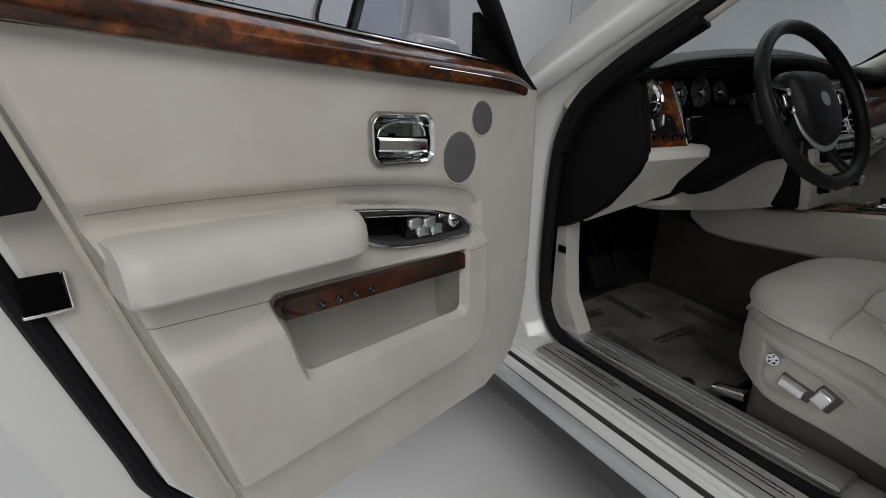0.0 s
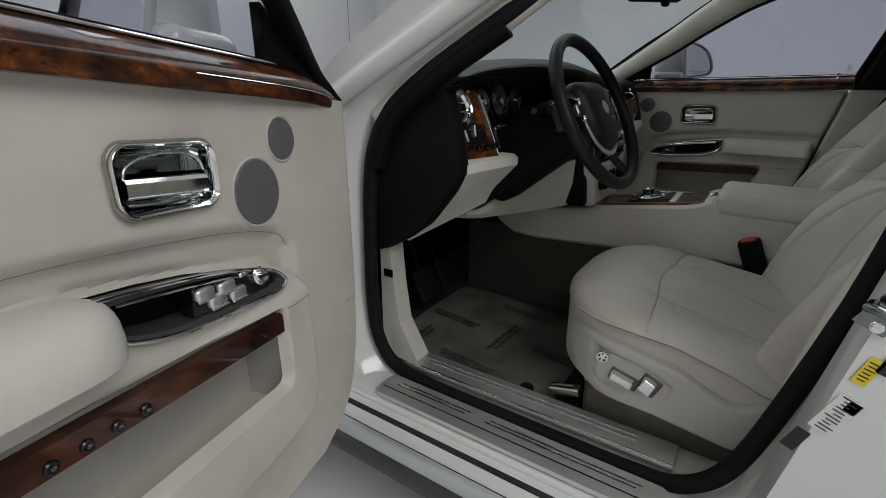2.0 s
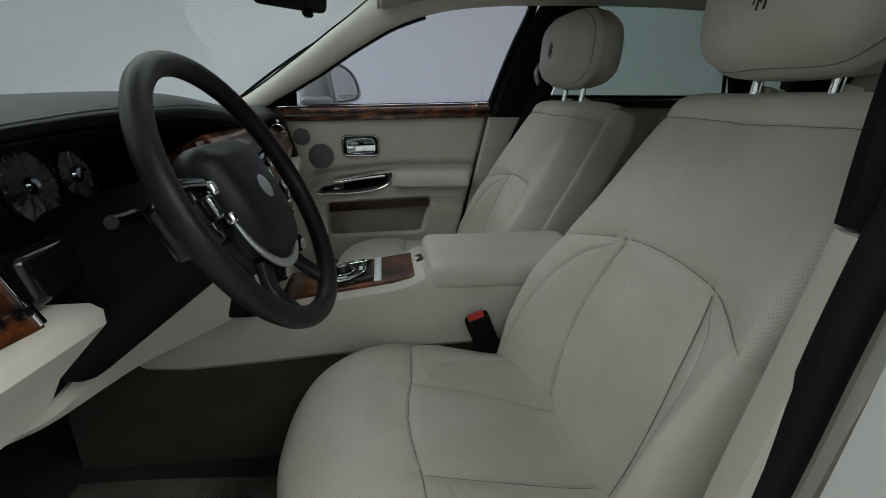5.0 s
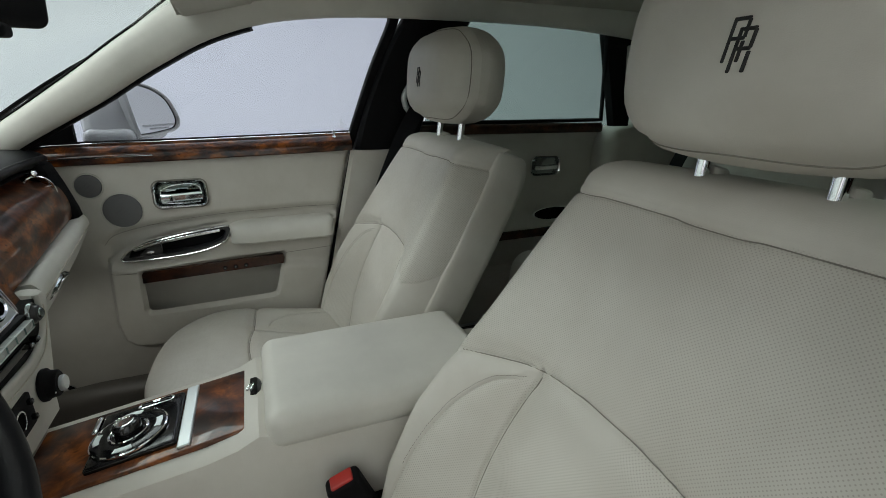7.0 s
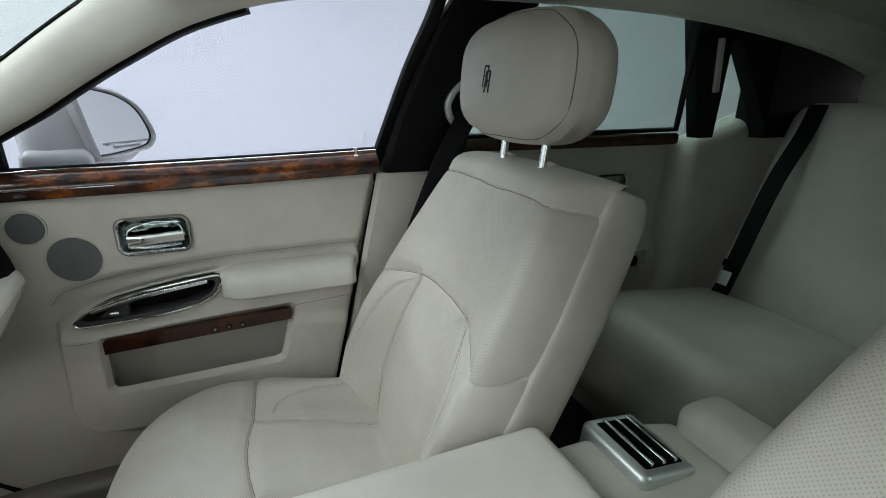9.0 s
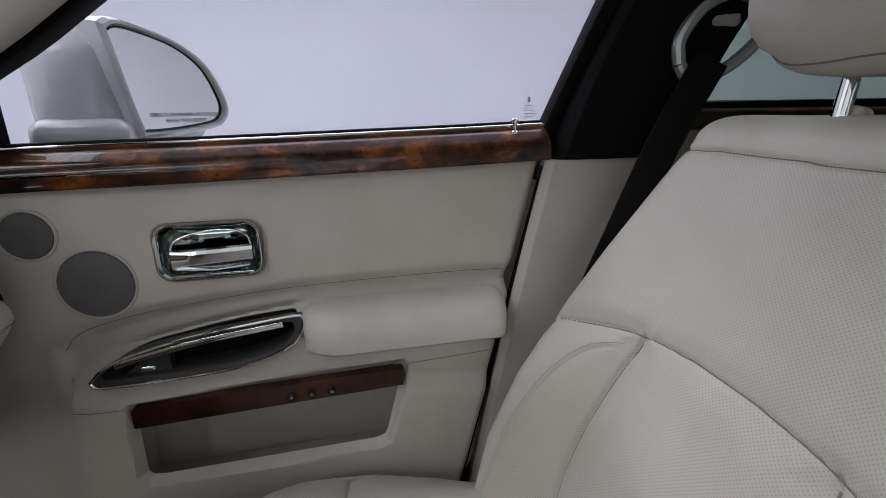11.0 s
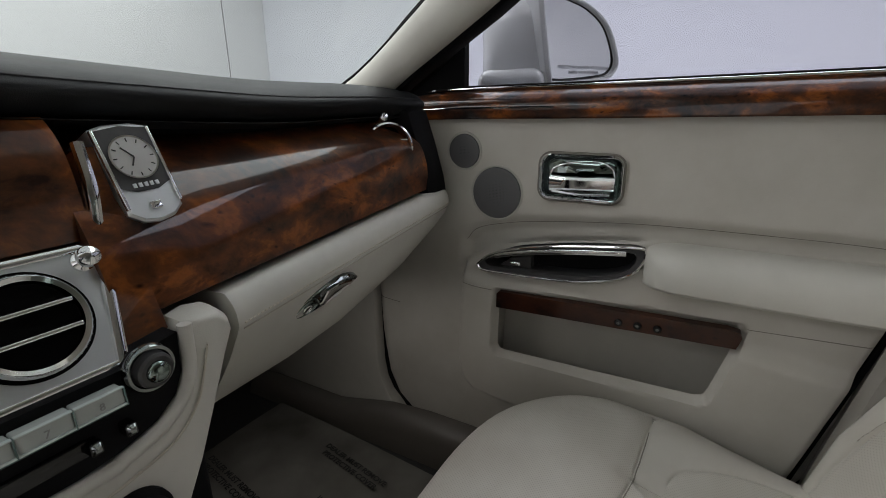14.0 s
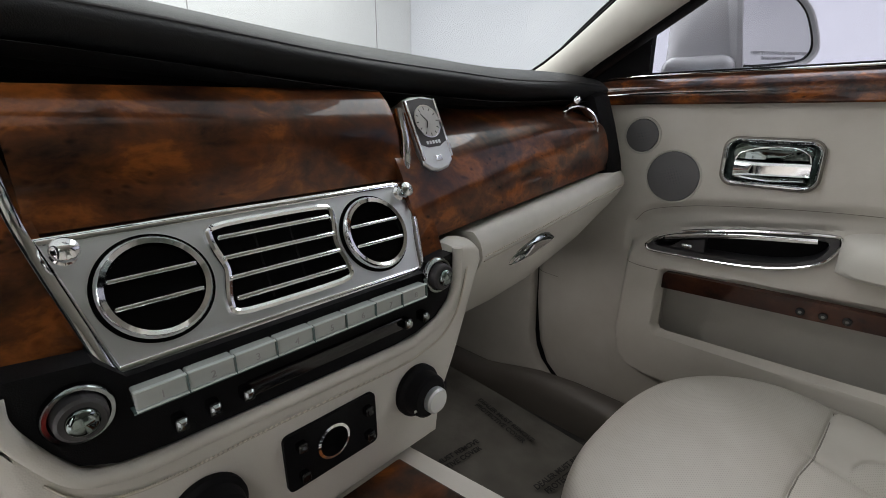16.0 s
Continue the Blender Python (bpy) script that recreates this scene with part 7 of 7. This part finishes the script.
def driver_side():
    d = DASH
    # walnut pod with light switch and vent
    m = facing((-0.585, 0.707, 0.990), (-0.2, -1, 0.35))
    pod = [(-0.100, -0.070), (0.050, -0.072), (0.050, -0.064), (0.030, 0.050), (0.010, 0.098), (-0.100, 0.098)]
    part("switch_pod", from_rings([[m @ Vector((p, q, h)) for p, q in pod] for h in (-0.06, -0.002, 0.0)]), WOODCAP, d, "burr walnut switch pod", smooth=False)
    mv = m @ Matrix.Translation((-0.066, 0.037, 0.003)) @ Matrix.Scale(1.10, 4)
    ring = part("vent_ring", lathe([(0.040, -0.01), (0.040, 0.008), (0.036, 0.014), (0.031, 0.011), (0.030, 0.001)], 40, mv), SMOKED, d, "round dark satin and chrome air vent")
    part("ring_edge", lathe([(0.0315, 0.008), (0.0315, 0.0125), (0.0295, 0.0125), (0.0290, 0.006)], 40, mv), CHROME, ring)
    part("vent_well", lathe([(0.029, 0.0005), (0.029, 0.0015), (0, 0.0015)], 30, mv), DEEP, ring)
    for q in (-0.009, 0.009):
        part("vane", soft_box((0.054, 0.0035, 0.008), 0.0015, 3, None, None, mv @ Matrix.Translation((0, q, 0.005))), CHROME, ring)
    part("vent_stop", lathe([(0.003, 0), (0.003, 0.010), (0.006, 0.013), (0.006, 0.018), (0, 0.020)], 14, m @ Matrix.Translation((-0.030, 0.070, 0.0))), CHROME, d, "chrome vent pull")
    fan = [(-0.060, -0.042), (0.028, -0.044), (0.026, -0.022), (0.014, -0.004), (-0.010, 0.002), (-0.042, -0.006), (-0.058, -0.022)]
    part("switch_panel", from_rings([[m @ Vector((p - 0.007, q + 0.003, h)) for p, q in fan] for h in (-0.002, 0.002)]), BLACK, d, "black fan-shaped switch plate", smooth=False)
    for p, q, t_ in ((-0.048, -0.026, 10), (-0.018, -0.016, -12)):
        part("lever_switch", soft_box((0.006, 0.026, 0.012), 0.002, 3, None, None, m @ Matrix.Translation((p - 0.007, q + 0.003, 0.006)) @ Matrix.Rotation(radians(t_), 4, "Z")), SATIN, d)
    for k in range(4):
        part("small_knob", lathe([(0.006, 0), (0.006, 0.008), (0.004, 0.011), (0, 0.011)], 16, m @ Matrix.Translation((-0.048 + k * 0.0275, -0.0495 - k * 0.0005, 0.002))), GLOSSBLACK, d)
        part("pod_mark", box((0.005, 0.0014, 0.0006), (-0.048 + k * 0.016, -0.006 - abs(k - 1.5) * 0.003, 0.0024), 0.0002, m), GREY_PRINT, d)
    part("pod_strip", sweep([m @ Vector((0.020, 0.066, 0.002)), m @ Vector((0.036, 0.0, 0.003)), m @ Vector((0.048, -0.068, 0.002))], rrect(0.009, 0.006, 0.002, 2), (0, -1, 0.35)), CHROME, d)
    # cream knee panel
    rings = []
    for x in np.linspace(-0.675, -0.485, 12):
        e = (x + 0.675) / 0.19
        rings.append([(x, p, q) for p, q in ((0.80, 0.922), (0.690 - 0.026 * e, 0.922), (0.678 - 0.026 * e, 0.914), (0.676 - 0.024 * e, 0.897), (0.735 - 0.02 * e, 0.83 - 0.03 * e * 0), (0.835 - 0.10 * e, 0.722 + 0.070 * e), (0.90, 0.725 + 0.05 * e), (0.95, 0.80))])
    part("knee_panel", from_rings(rings), LEATHER_LIGHT, d, "cream leather knee panel")
    low = [(-0.485, 0.800, 0.742), (-0.432, 0.780, 0.732), (-0.34, 0.765, 0.722), (-0.253, 0.745, 0.714), (-0.18, 0.68, 0.722), (-0.14, 0.63, 0.735)]
    top = [(x, y - 0.008 - 0.10 * h, z + h) for (x, y, z), h in zip(low, (0.018, 0.032, 0.075, 0.115, 0.135, 0.14))]
    rings = []
    for p, q in zip(catmull(top, 24), catmull(low, 24)):
        rings.append([tuple(p), tuple(0.5 * p + 0.5 * q + np.array((0, -0.008, 0))), tuple(q), (q[0], q[1] + 0.02, q[2] - 0.004), (q[0], 0.90, q[2] + 0.02), (p[0], 0.90, p[2] + 0.02), (p[0], p[1] + 0.02, p[2] + 0.008)])
    part("inner_knee", from_rings(rings), LEATHER, d, "cream sloping lower dash panel")
    rings = [[(p[0], p[1] + 0.004, p[2] + 0.001), (p[0], 0.5 * p[1] + 0.352, p[2] + 0.06), (p[0], 0.715, 0.95), (p[0], 0.90, 0.95), (p[0], 0.90, p[2])] for p in catmull(top, 24)]
    part("column_surround", from_rings(rings), BLACK, d, "black trim under the steering column")
    # instruments
    mi = facing((-0.396, 0.755, 1.036), (0, -1, 0.22))
    part("instrument_binnacle", soft_box((0.30, 0.12, 0.05), 0.02, 6, None, None, mi @ Matrix.Translation((0, 0, -0.03))), BLACK, d, "black instrument cluster")
    for x, r in ((-0.090, 0.035), (0.0, 0.047), (0.086, 0.035)):
        dial = part("dial", lathe([(r, -0.006), (r, 0.002), (r - 0.003, 0.003), (0, 0.003)], 40, mi @ Matrix.Translation((x, 0.0, 0.0))), GAUGE, d, "grey round instrument dial")
        md = mi @ Matrix.Translation((x, 0.0, 0.0))
        part("dial_ring", lathe([(r + 0.002, -0.002), (r + 0.002, 0.005), (r - 0.001, 0.006), (r - 0.002, 0.003)], 40, md), GLOSSBLACK, dial)
        for t_ in range(-4, 5):
            part("dial_tick", box((0.0018, 0.006, 0.0006), (0, r - 0.008, 0.0034), 0.0002, md @ Matrix.Rotation(radians(30 * t_), 4, "Z")), GREY_PRINT, dial)
        part("dial_needle", box((0.0016, r * 0.75, 0.0008), (0, r * 0.3, 0.0044), 0.0003, md @ Matrix.Rotation(radians(118), 4, "Z")), INK, dial)
        part("needle_hub", lathe([(0.011, 0.003), (0.011, 0.006), (0.008, 0.009), (0, 0.0095)], 20, md), SMOKED, dial)
    part("cluster_lip", soft_box((0.30, 0.06, 0.06), 0.015, 6, None, None, mi @ Matrix.Translation((0.02, -0.085, 0.02))), GLOSSBLACK, d)


driver_side()


def steering_wheel():
    w = thing("steering_wheel", "thin-rimmed black leather steering wheel with chrome accents", "steering wheel")
    m = facing((-0.372, 0.509, 1.018), (-0.07, -math.cos(0.472), math.sin(0.472)))
    ring = [m @ Vector((0.176 * math.cos(a), 0.176 * math.sin(a), 0)) for a in np.linspace(0, 2 * math.pi, 73)[:-1]]
    part("rim", sweep(ring, circle(0.0145, 14), m.to_3x3() @ Vector((0, 0, 1)), None, True), WHEELBLACK, w, "black leather wheel rim")
    part("hub", soft_box((0.156, 0.172, 0.058), 0.029, 18, lambda x, y, z: (x * (1 - 0.5 * max(0, -y / 0.07) ** 2 * 0.6), y, z - 1.2 * (x * x + y * y)), None, m @ Matrix.Translation((0, -0.008, -0.008))), WHEELBLACK, w, "rounded black airbag pad")
    part("emblem", lathe([(0.019, 0.0), (0.019, 0.008), (0.014, 0.009), (0, 0.009)], 26, m @ Matrix.Translation((0, 0.0, 0.012))), SATIN, w, "round silver emblem")
    for s in (-1, 1):
        spoke = part("spoke", soft_box((0.098, 0.074, 0.026), 0.010, 10, lambda x, y, z: (x, y * (1 - 2.2 * s * x), z - 0.12 * abs(x)), None, m @ Matrix.Translation((s * 0.118, 0.004, -0.022))), GLOSSBLACK, w, "black switch spoke")
        part("spoke_bridge", soft_box((0.066, 0.012, 0.010), 0.004, 6, None, None, m @ Matrix.Translation((s * 0.112, 0.040, -0.006)) @ Matrix.Rotation(radians(s * 8), 4, "Z")), SMOKED, spoke)
        for yy, hh in ((0.026, 0.018), (-0.012, 0.015)):
            part("spoke_switch", soft_box((0.012, hh, 0.012), 0.005, 6, None, None, m @ Matrix.Translation((s * 0.086, yy, -0.002)) @ Matrix.Rotation(radians(s * 12), 4, "Z")), CHROME, spoke)
        part("thumb_wheel", soft_box((0.014, 0.030, 0.014), 0.006, 6, None, None, m @ Matrix.Translation((s * 0.106, 0.008, -0.004))), SMOKED, spoke)
        run = catmull([m @ Vector((s * 0.050, -0.078, -0.018)), m @ Vector((s * 0.060, -0.115, -0.022)), m @ Vector((s * 0.068, -0.160, -0.006))], 14)
        part("lower_spoke", sweep(run, rrect(0.026, 0.014, 0.006, 4), m.to_3x3() @ Vector((0, 0, 1))), WHEELBLACK, w, "slim black lower spoke")
    arc = [m @ Vector((0.081 * math.cos(a), -0.006 + 0.094 * math.sin(a), -0.004)) for a in np.linspace(math.pi * 1.02, math.pi * 1.98, 30)]
    part("hub_trim", sweep(arc, rrect(0.010, 0.007, 0.003, 3), m.to_3x3() @ Vector((0, 0, 1)), None, False, True, [0.45 + 0.75 * math.sin(math.pi * i / 29) for i in range(30)]), SATIN, w, "silver trim under the airbag pad")
    part("hub_skirt", soft_box((0.150, 0.150, 0.03), 0.014, 10, lambda x, y, z: (x * (1 - 0.35 * max(0, -y / 0.075) ** 2), y, z), None, m @ Matrix.Translation((0, -0.015, -0.034))), WHEELBLACK, w)
    ax = m.to_3x3() @ Vector((0, 0, -1))
    c = Vector((-0.372, 0.509, 1.018))
    part("column", sweep([c + ax * 0.035, c + ax * 0.06, c + ax * 0.10, c + ax * 0.30], rrect(0.13, 0.13, 0.045, 6), (1, 0, 0), None, False, True, [0.85, 1.0, 1.15, 1.75]), BLACK, w, "black column shroud")
    for s, kk in ((-1, 0.02), (1, 0.0)):
        part("stalk", tube([c + ax * 0.085, c + ax * 0.085 + m.to_3x3() @ Vector((s * 0.10, 0.02 + kk, 0.0)), c + ax * 0.08 + m.to_3x3() @ Vector((s * 0.16, 0.04, 0.01))], 0.007, 10), GLOSSBLACK, w)


steering_wheel()


def centre_console():
    c = thing("centre_console", "cream leather centre console with walnut top and rotary controller", "console")
    rings, low = [], []
    for y, zt, zb, hw in ((0.90, 0.68, 0.64, 0.104), (0.84, 0.688, 0.605, 0.110), (0.76, 0.700, 0.600, 0.112), (0.62, 0.718, 0.607, 0.114), (0.45, 0.742, 0.618, 0.116), (0.33, 0.758, 0.622, 0.118), (0.29, 0.768, 0.624, 0.118), (0.26, 0.783, 0.626, 0.118), (0.22, 0.770, 0.628, 0.118), (0.0, 0.762, 0.63, 0.118), (-0.30, 0.755, 0.63, 0.118), (-0.36, 0.74, 0.63, 0.115)):
        rings.append([(0.02 + a, y, b) for a, b in ((-hw + 0.01, zb - 0.012), (-hw, zb), (-hw, zt - 0.02), (-hw + 0.006, zt - 0.006), (-hw + 0.018, zt), (hw - 0.018, zt), (hw - 0.006, zt - 0.006), (hw, zt - 0.02), (hw, zb), (hw - 0.01, zb - 0.012))])
        low.append([(0.02 + a, y + 0.12 * (y > 0.8), b) for a, b in ((-hw + 0.008, 0.35), (-hw + 0.008, zb + 0.01), (hw - 0.008, zb + 0.01), (hw - 0.008, 0.35))])
    part("body", from_rings(rings), LEATHER, c, "cream leather console body")
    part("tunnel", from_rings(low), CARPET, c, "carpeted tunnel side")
    # Black block stands in for the dark gap ahead of the console.
    part("front_gap", box((0.20, 0.16, 0.12), (0.02, 0.72, 0.76), 0.02), BLACK, c)
    part("arm_rest", soft_box((0.244, 0.365, 0.062), 0.022, 14, lambda x, y, z: (x, y, z + 0.004 * math.cos(x * 10)), None, Matrix.Translation((0.02, 0.068, 0.777))), LEATHER_LIGHT, c, "broad cream leather arm rest lid")
    slope = Matrix.Translation((0.02, 0.42, 0.747)) @ Matrix.Rotation(radians(-8.5), 4, "X")
    part("wood_top", soft_box((0.165, 0.30, 0.010), 0.004, 6, None, None, slope), WOOD, c, "lacquered walnut console top")
    mc = slope @ Matrix.Translation((0.0, 0.002, 0.0))
    part("controller_plate", soft_box((0.125, 0.115, 0.014), 0.005, 6, None, None, mc @ Matrix.Translation((0, 0.004, 0.006))), GLOSSBLACK, c, "gloss black controller plate")
    md = mc @ Matrix.Translation((-0.011, 0.012, 0))
    k = part("rotary_controller", lathe([(0.050, 0.010), (0.050, 0.0165), (0.047, 0.0182), (0.034, 0.0190), (0.024, 0.0176), (0, 0.0176)], 52, md), GLOSSBLACK, c, "broad gloss black rotary controller with silver pads")
    part("disc_edge", lathe([(0.0508, 0.0145), (0.0508, 0.0168), (0.0490, 0.0178), (0.0484, 0.0166)], 52, md), CHROME, k)
    for q in range(4):   # silver touch pads, one to each quarter
        arc_ = [radians(90 * q - 16 + 4 * n) for n in range(9)]
        rim_ = [(0.0445 * math.cos(t), 0.0445 * math.sin(t)) for t in arc_] + [(0.0365 * math.cos(t), 0.0365 * math.sin(t)) for t in reversed(arc_)]
        part("touch_pad", from_rings([[md @ Vector((x, y, h)) for x, y in rim_] for h in (0.0175, 0.0196)]), SATIN, k, "silver pad", smooth=False)
    part("inner_ring", lathe([(0.0265, 0.016), (0.0265, 0.0196), (0.0250, 0.0204), (0.0232, 0.0196), (0.0230, 0.016)], 40, md), CHROME, k)
    part("knob_top", lathe([(0.0185, 0.016), (0.0180, 0.031), (0.0165, 0.0345), (0.0120, 0.0360), (0.0100, 0.0345), (0, 0.0340)], 36, md), GLOSSBLACK, k)
    part("knob_ring", lathe([(0.0128, 0.0350), (0.0126, 0.0366), (0.0112, 0.0368), (0.0106, 0.0352)], 32, md), CHROME, k)
    part("chrome_edge", soft_box((0.040, 0.008, 0.009), 0.003, 4, None, None, mc @ Matrix.Translation((0.040, 0.066, 0.010))), CHROME, c)
    part("plate_end", soft_box((0.150, 0.018, 0.006), 0.0025, 4, None, None, mc @ Matrix.Translation((0, -0.064, 0.006))), SATIN, c, "silver end strip of the controller plate")
    pad = part("button_pad", from_rings([[mc @ Matrix.Translation((0.0515, -0.014, 0)) @ Vector((p, q, h)) for p, q in shrink(rrect(0.015, 0.052, 0.007, 5), d_)] for d_, h in ((0, 0.012), (0, 0.0150), (0.0015, 0.0155), (0.003, 0.0140))]), CHROME, c, "chrome-edged pair of black buttons")
    for y in (-0.027, -0.001):
        part("pad_button", soft_box((0.009, 0.016, 0.004), 0.0018, 3, None, None, mc @ Matrix.Translation((0.0515, y, 0.0150))), GLOSSBLACK, pad)
    mp = Matrix.Translation((0.035, 0.270, 0.778)) @ Matrix.Rotation(radians(-38), 4, "X")
    leaf = [(-0.031, -0.010), (-0.012, 0.012), (0.018, 0.013), (0.031, 0.008), (0.014, -0.013), (-0.016, -0.014)]
    leaf = [p[:2] for p in catmull([(a_, b_, 0) for a_, b_ in leaf + leaf[:1]], 43)[:-1]]
    ph = part("phone_button", from_rings([[mp @ Vector((p * k_, q * k_, h)) for p, q in leaf] for k_, h in ((1.0, -0.010), (1.0, -0.0010), (0.95, 0.0002))]), GLOSSBLACK, c, "leaf-shaped black button plate")
    part("button_ring", lathe([(0.0080, -0.002), (0.0080, 0.0018), (0.0068, 0.0026), (0.0054, 0.0018), (0.0052, 0.0004)], 24, mp), CHROME, ph)
    # rear end with vents
    part("rear_face", soft_box((0.20, 0.10, 0.26), 0.03, 8, None, None, Matrix.Translation((0.02, -0.40, 0.66))), LEATHER, c)
    mv = Matrix.Translation((0.085, -0.245, 0.745)) @ Matrix.Rotation(radians(8), 4, "X")
    rv = part("rear_vent", soft_box((0.13, 0.10, 0.05), 0.012, 5, None, None, mv), SATIN, c, "silver rear vent panel")
    part("vent_well", soft_box((0.10, 0.070, 0.01), 0.004, 3, None, None, mv @ Matrix.Translation((0, 0, 0.022))), DEEP, rv)
    for q in range(3):
        part("vent_slat", soft_box((0.096, 0.006, 0.008), 0.002, 3, None, None, mv @ Matrix.Translation((0, -0.022 + 0.022 * q, 0.028))), CHROME, rv)


centre_console()


def belt_buckle():
    b = thing("belt_buckle", "black seat belt buckle with a red release button", "seat belt buckle")
    m = look((-0.118, 0.10, 0.60), (-0.135, 0.16, 0.70))
    m = facing((-0.127, 0.130, 0.632), (-0.1, 0.40, 1), (0, 1, 0))
    part("stem", soft_box((0.030, 0.052, 0.16), 0.008, 5, None, None, m), BLACK, b)
    part("release_button", soft_box((0.022, 0.034, 0.008), 0.003, 3, None, None, m @ Matrix.Translation((0, 0, 0.079))), RED, b, "red release button")


belt_buckle()


def floor_cover(cx, name, long=0.60):
    f = tagged(part(name, soft_box((0.50, long, 0.006), 0.002, 14, lambda x, y, z: (x, y, z + 0.006 * math.sin(9 * x + 3 * y) * math.sin(7 * y)), None, Matrix.Translation((cx, 0.48 + long / 2, 0.366)) @ Matrix.Rotation(radians(3), 4, "X")), FILM), "wrinkled clear plastic film over the floor carpet", "floor cover", "floor covers")
    return f


floor_cover(-0.40, "floor_cover", 0.50)
floor_cover(0.42, "floor_cover")


def interior_mirror():
    w = thing("rear_view_mirror", "black interior mirror under the windscreen header", "mirror")
    part("housing", soft_box((0.25, 0.03, 0.07), 0.014, 8, None, None, Matrix.Translation((0.005, 0.494, 1.330)) @ Matrix.Rotation(radians(-19), 4, "Z") @ Matrix.Rotation(radians(-5), 4, "Y") @ Matrix.Rotation(radians(8), 4, "X")), BLACK, w)
    part("sensor", soft_box((0.03, 0.02, 0.016), 0.006, 5, None, None, Matrix.Translation((0.045, 0.476, 1.296))), BLACK, w)
    part("stem", tube([(0.0, 0.50, 1.36), (0.0, 0.55, 1.385)], 0.012, 10), BLACK, w)


interior_mirror()


def sun_visor(x):
    v = thing("sun_visor", "cream folded sun visor at the windscreen header", "sun visor", "sun visors")
    part("flap", soft_box((0.38, 0.15, 0.022), 0.009, 8, None, None, Matrix.Translation((x, 0.26, 1.408)) @ Matrix.Rotation(radians(-14), 4, "X")), HEADLINER, v)


sun_visor(-0.30)
sun_visor(0.34)


# Unseen housing, added to go with the footwell fill light.
def fill_lamp_housing():
    f = thing("courtesy_lamp", "unseen frosted lamp housing added under the glovebox for the fill light", "lamp")
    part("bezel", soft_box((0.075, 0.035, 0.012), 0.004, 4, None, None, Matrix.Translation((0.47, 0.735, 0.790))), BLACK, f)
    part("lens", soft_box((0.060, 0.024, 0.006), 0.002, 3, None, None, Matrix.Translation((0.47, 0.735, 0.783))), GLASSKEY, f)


fill_lamp_housing()


def floor_plug():
    f = tagged(part("floor_plug", lathe([(0.017, 0.0), (0.017, 0.006), (0.013, 0.010), (0.009, 0.008), (0, 0.008)], 24, Matrix.Translation((-0.583, 0.547, 0.366))), RUBBER), "round black mat fixing in the floor film", "mat fixing")
    return f


floor_plug()


def pedal(x, w, name, label):
    p = thing(name, label, "pedal", "pedals")
    part("pad", soft_box((w, 0.018, 0.105), 0.006, 5, None, None, Matrix.Translation((x, 0.985, 0.475)) @ Matrix.Rotation(radians(-28), 4, "X")), RUBBER, p)
    part("arm", tube([(x, 1.00, 0.49), (x, 1.05, 0.60), (x, 1.08, 0.72)], 0.008, 8), BLACK, p)


pedal(-0.30, 0.060, "accelerator_pedal", "black rubber accelerator pedal in the dark footwell")
pedal(-0.40, 0.095, "brake_pedal", "black rubber brake pedal in the dark footwell")


# ---- printed text ----
def lettering(name, text, size, m, material, parent, align="LEFT", bold=0.0):
    """Flat letters from the built-in font, laid on a surface."""
    cu = bpy.data.curves.new(name, "FONT")
    cu.body, cu.size, cu.align_x, cu.extrude, cu.offset = text, size, align, 0.0002, size * bold
    ob = bpy.data.objects.new(name, cu)
    scene.collection.objects.link(ob)
    me = bpy.data.meshes.new_from_object(ob.evaluated_get(bpy.context.evaluated_depsgraph_get()))
    bpy.data.objects.remove(ob)
    me.materials.clear()
    me.materials.append(material)
    me.transform(m)
    o = new(name, me)
    o.parent = parent
    return o


def cover_text(cover, cx):
    """Two printed lines in each cell of a turned grid, the cells' turn alternating."""
    mid, turn, size, cell = (0.80, -8, 0.0165, 0.176) if cx > 0 else (0.70, -3, 0.0165, 0.176)
    grid = Matrix.Rotation(radians(turn), 4, "Z")
    for i in range(-3, 4):
        for j in range(-3, 4):
            p = grid @ Vector((i * cell, j * cell + (i % 2) * 0.02, 0))
            y, a = mid + p.y, radians(turn - 90 * ((i + j) % 2))
            if abs(p.x) + size * 5.4 * abs(math.cos(a)) > 0.27 or abs(p.y) + size * 5.4 * abs(math.sin(a)) > (0.32 if cx > 0 else 0.27):
                continue
            m = Matrix.Translation((cx + p.x, y, 0.3755 + (y - mid) * 0.052)) @ Matrix.Rotation(math.atan(0.052), 4, "X") @ Matrix.Rotation(a, 4, "Z")
            lettering("print", "DEALER MUST REMOVE", size, m, INK, cover, "CENTER", 0.025)
            lettering("print", "PROTECTIVE COVER", size, m @ Matrix.Translation((0, -size * 1.1, 0)), INK, cover, "CENTER", 0.025)


for o in [o for o in scene.objects if o.name.startswith("floor_cover")]:
    cover_text(o, 0.42 if o.data.vertices[0].co.x > 0 else -0.40)
lettering("etched_text", "OBJECTS IN MIRROR ARE CLOSER", 0.0078, MIRROR_FRAME @ Matrix.Translation((0.012, -0.046, 0.0008)), ETCH, MIRROR_THING, "CENTER")
lettering("etched_text", "THAN THEY APPEAR", 0.0078, MIRROR_FRAME @ Matrix.Translation((0.012, -0.0545, 0.0008)), ETCH, MIRROR_THING, "CENTER")
for k in range(8):
    lettering("key_numeral", str(k + 1), 0.007, LOWER @ Matrix.Translation((-0.1035 + 0.0287 * k, 0.0490, 0.0112)), GREY_PRINT, DASH, "CENTER")
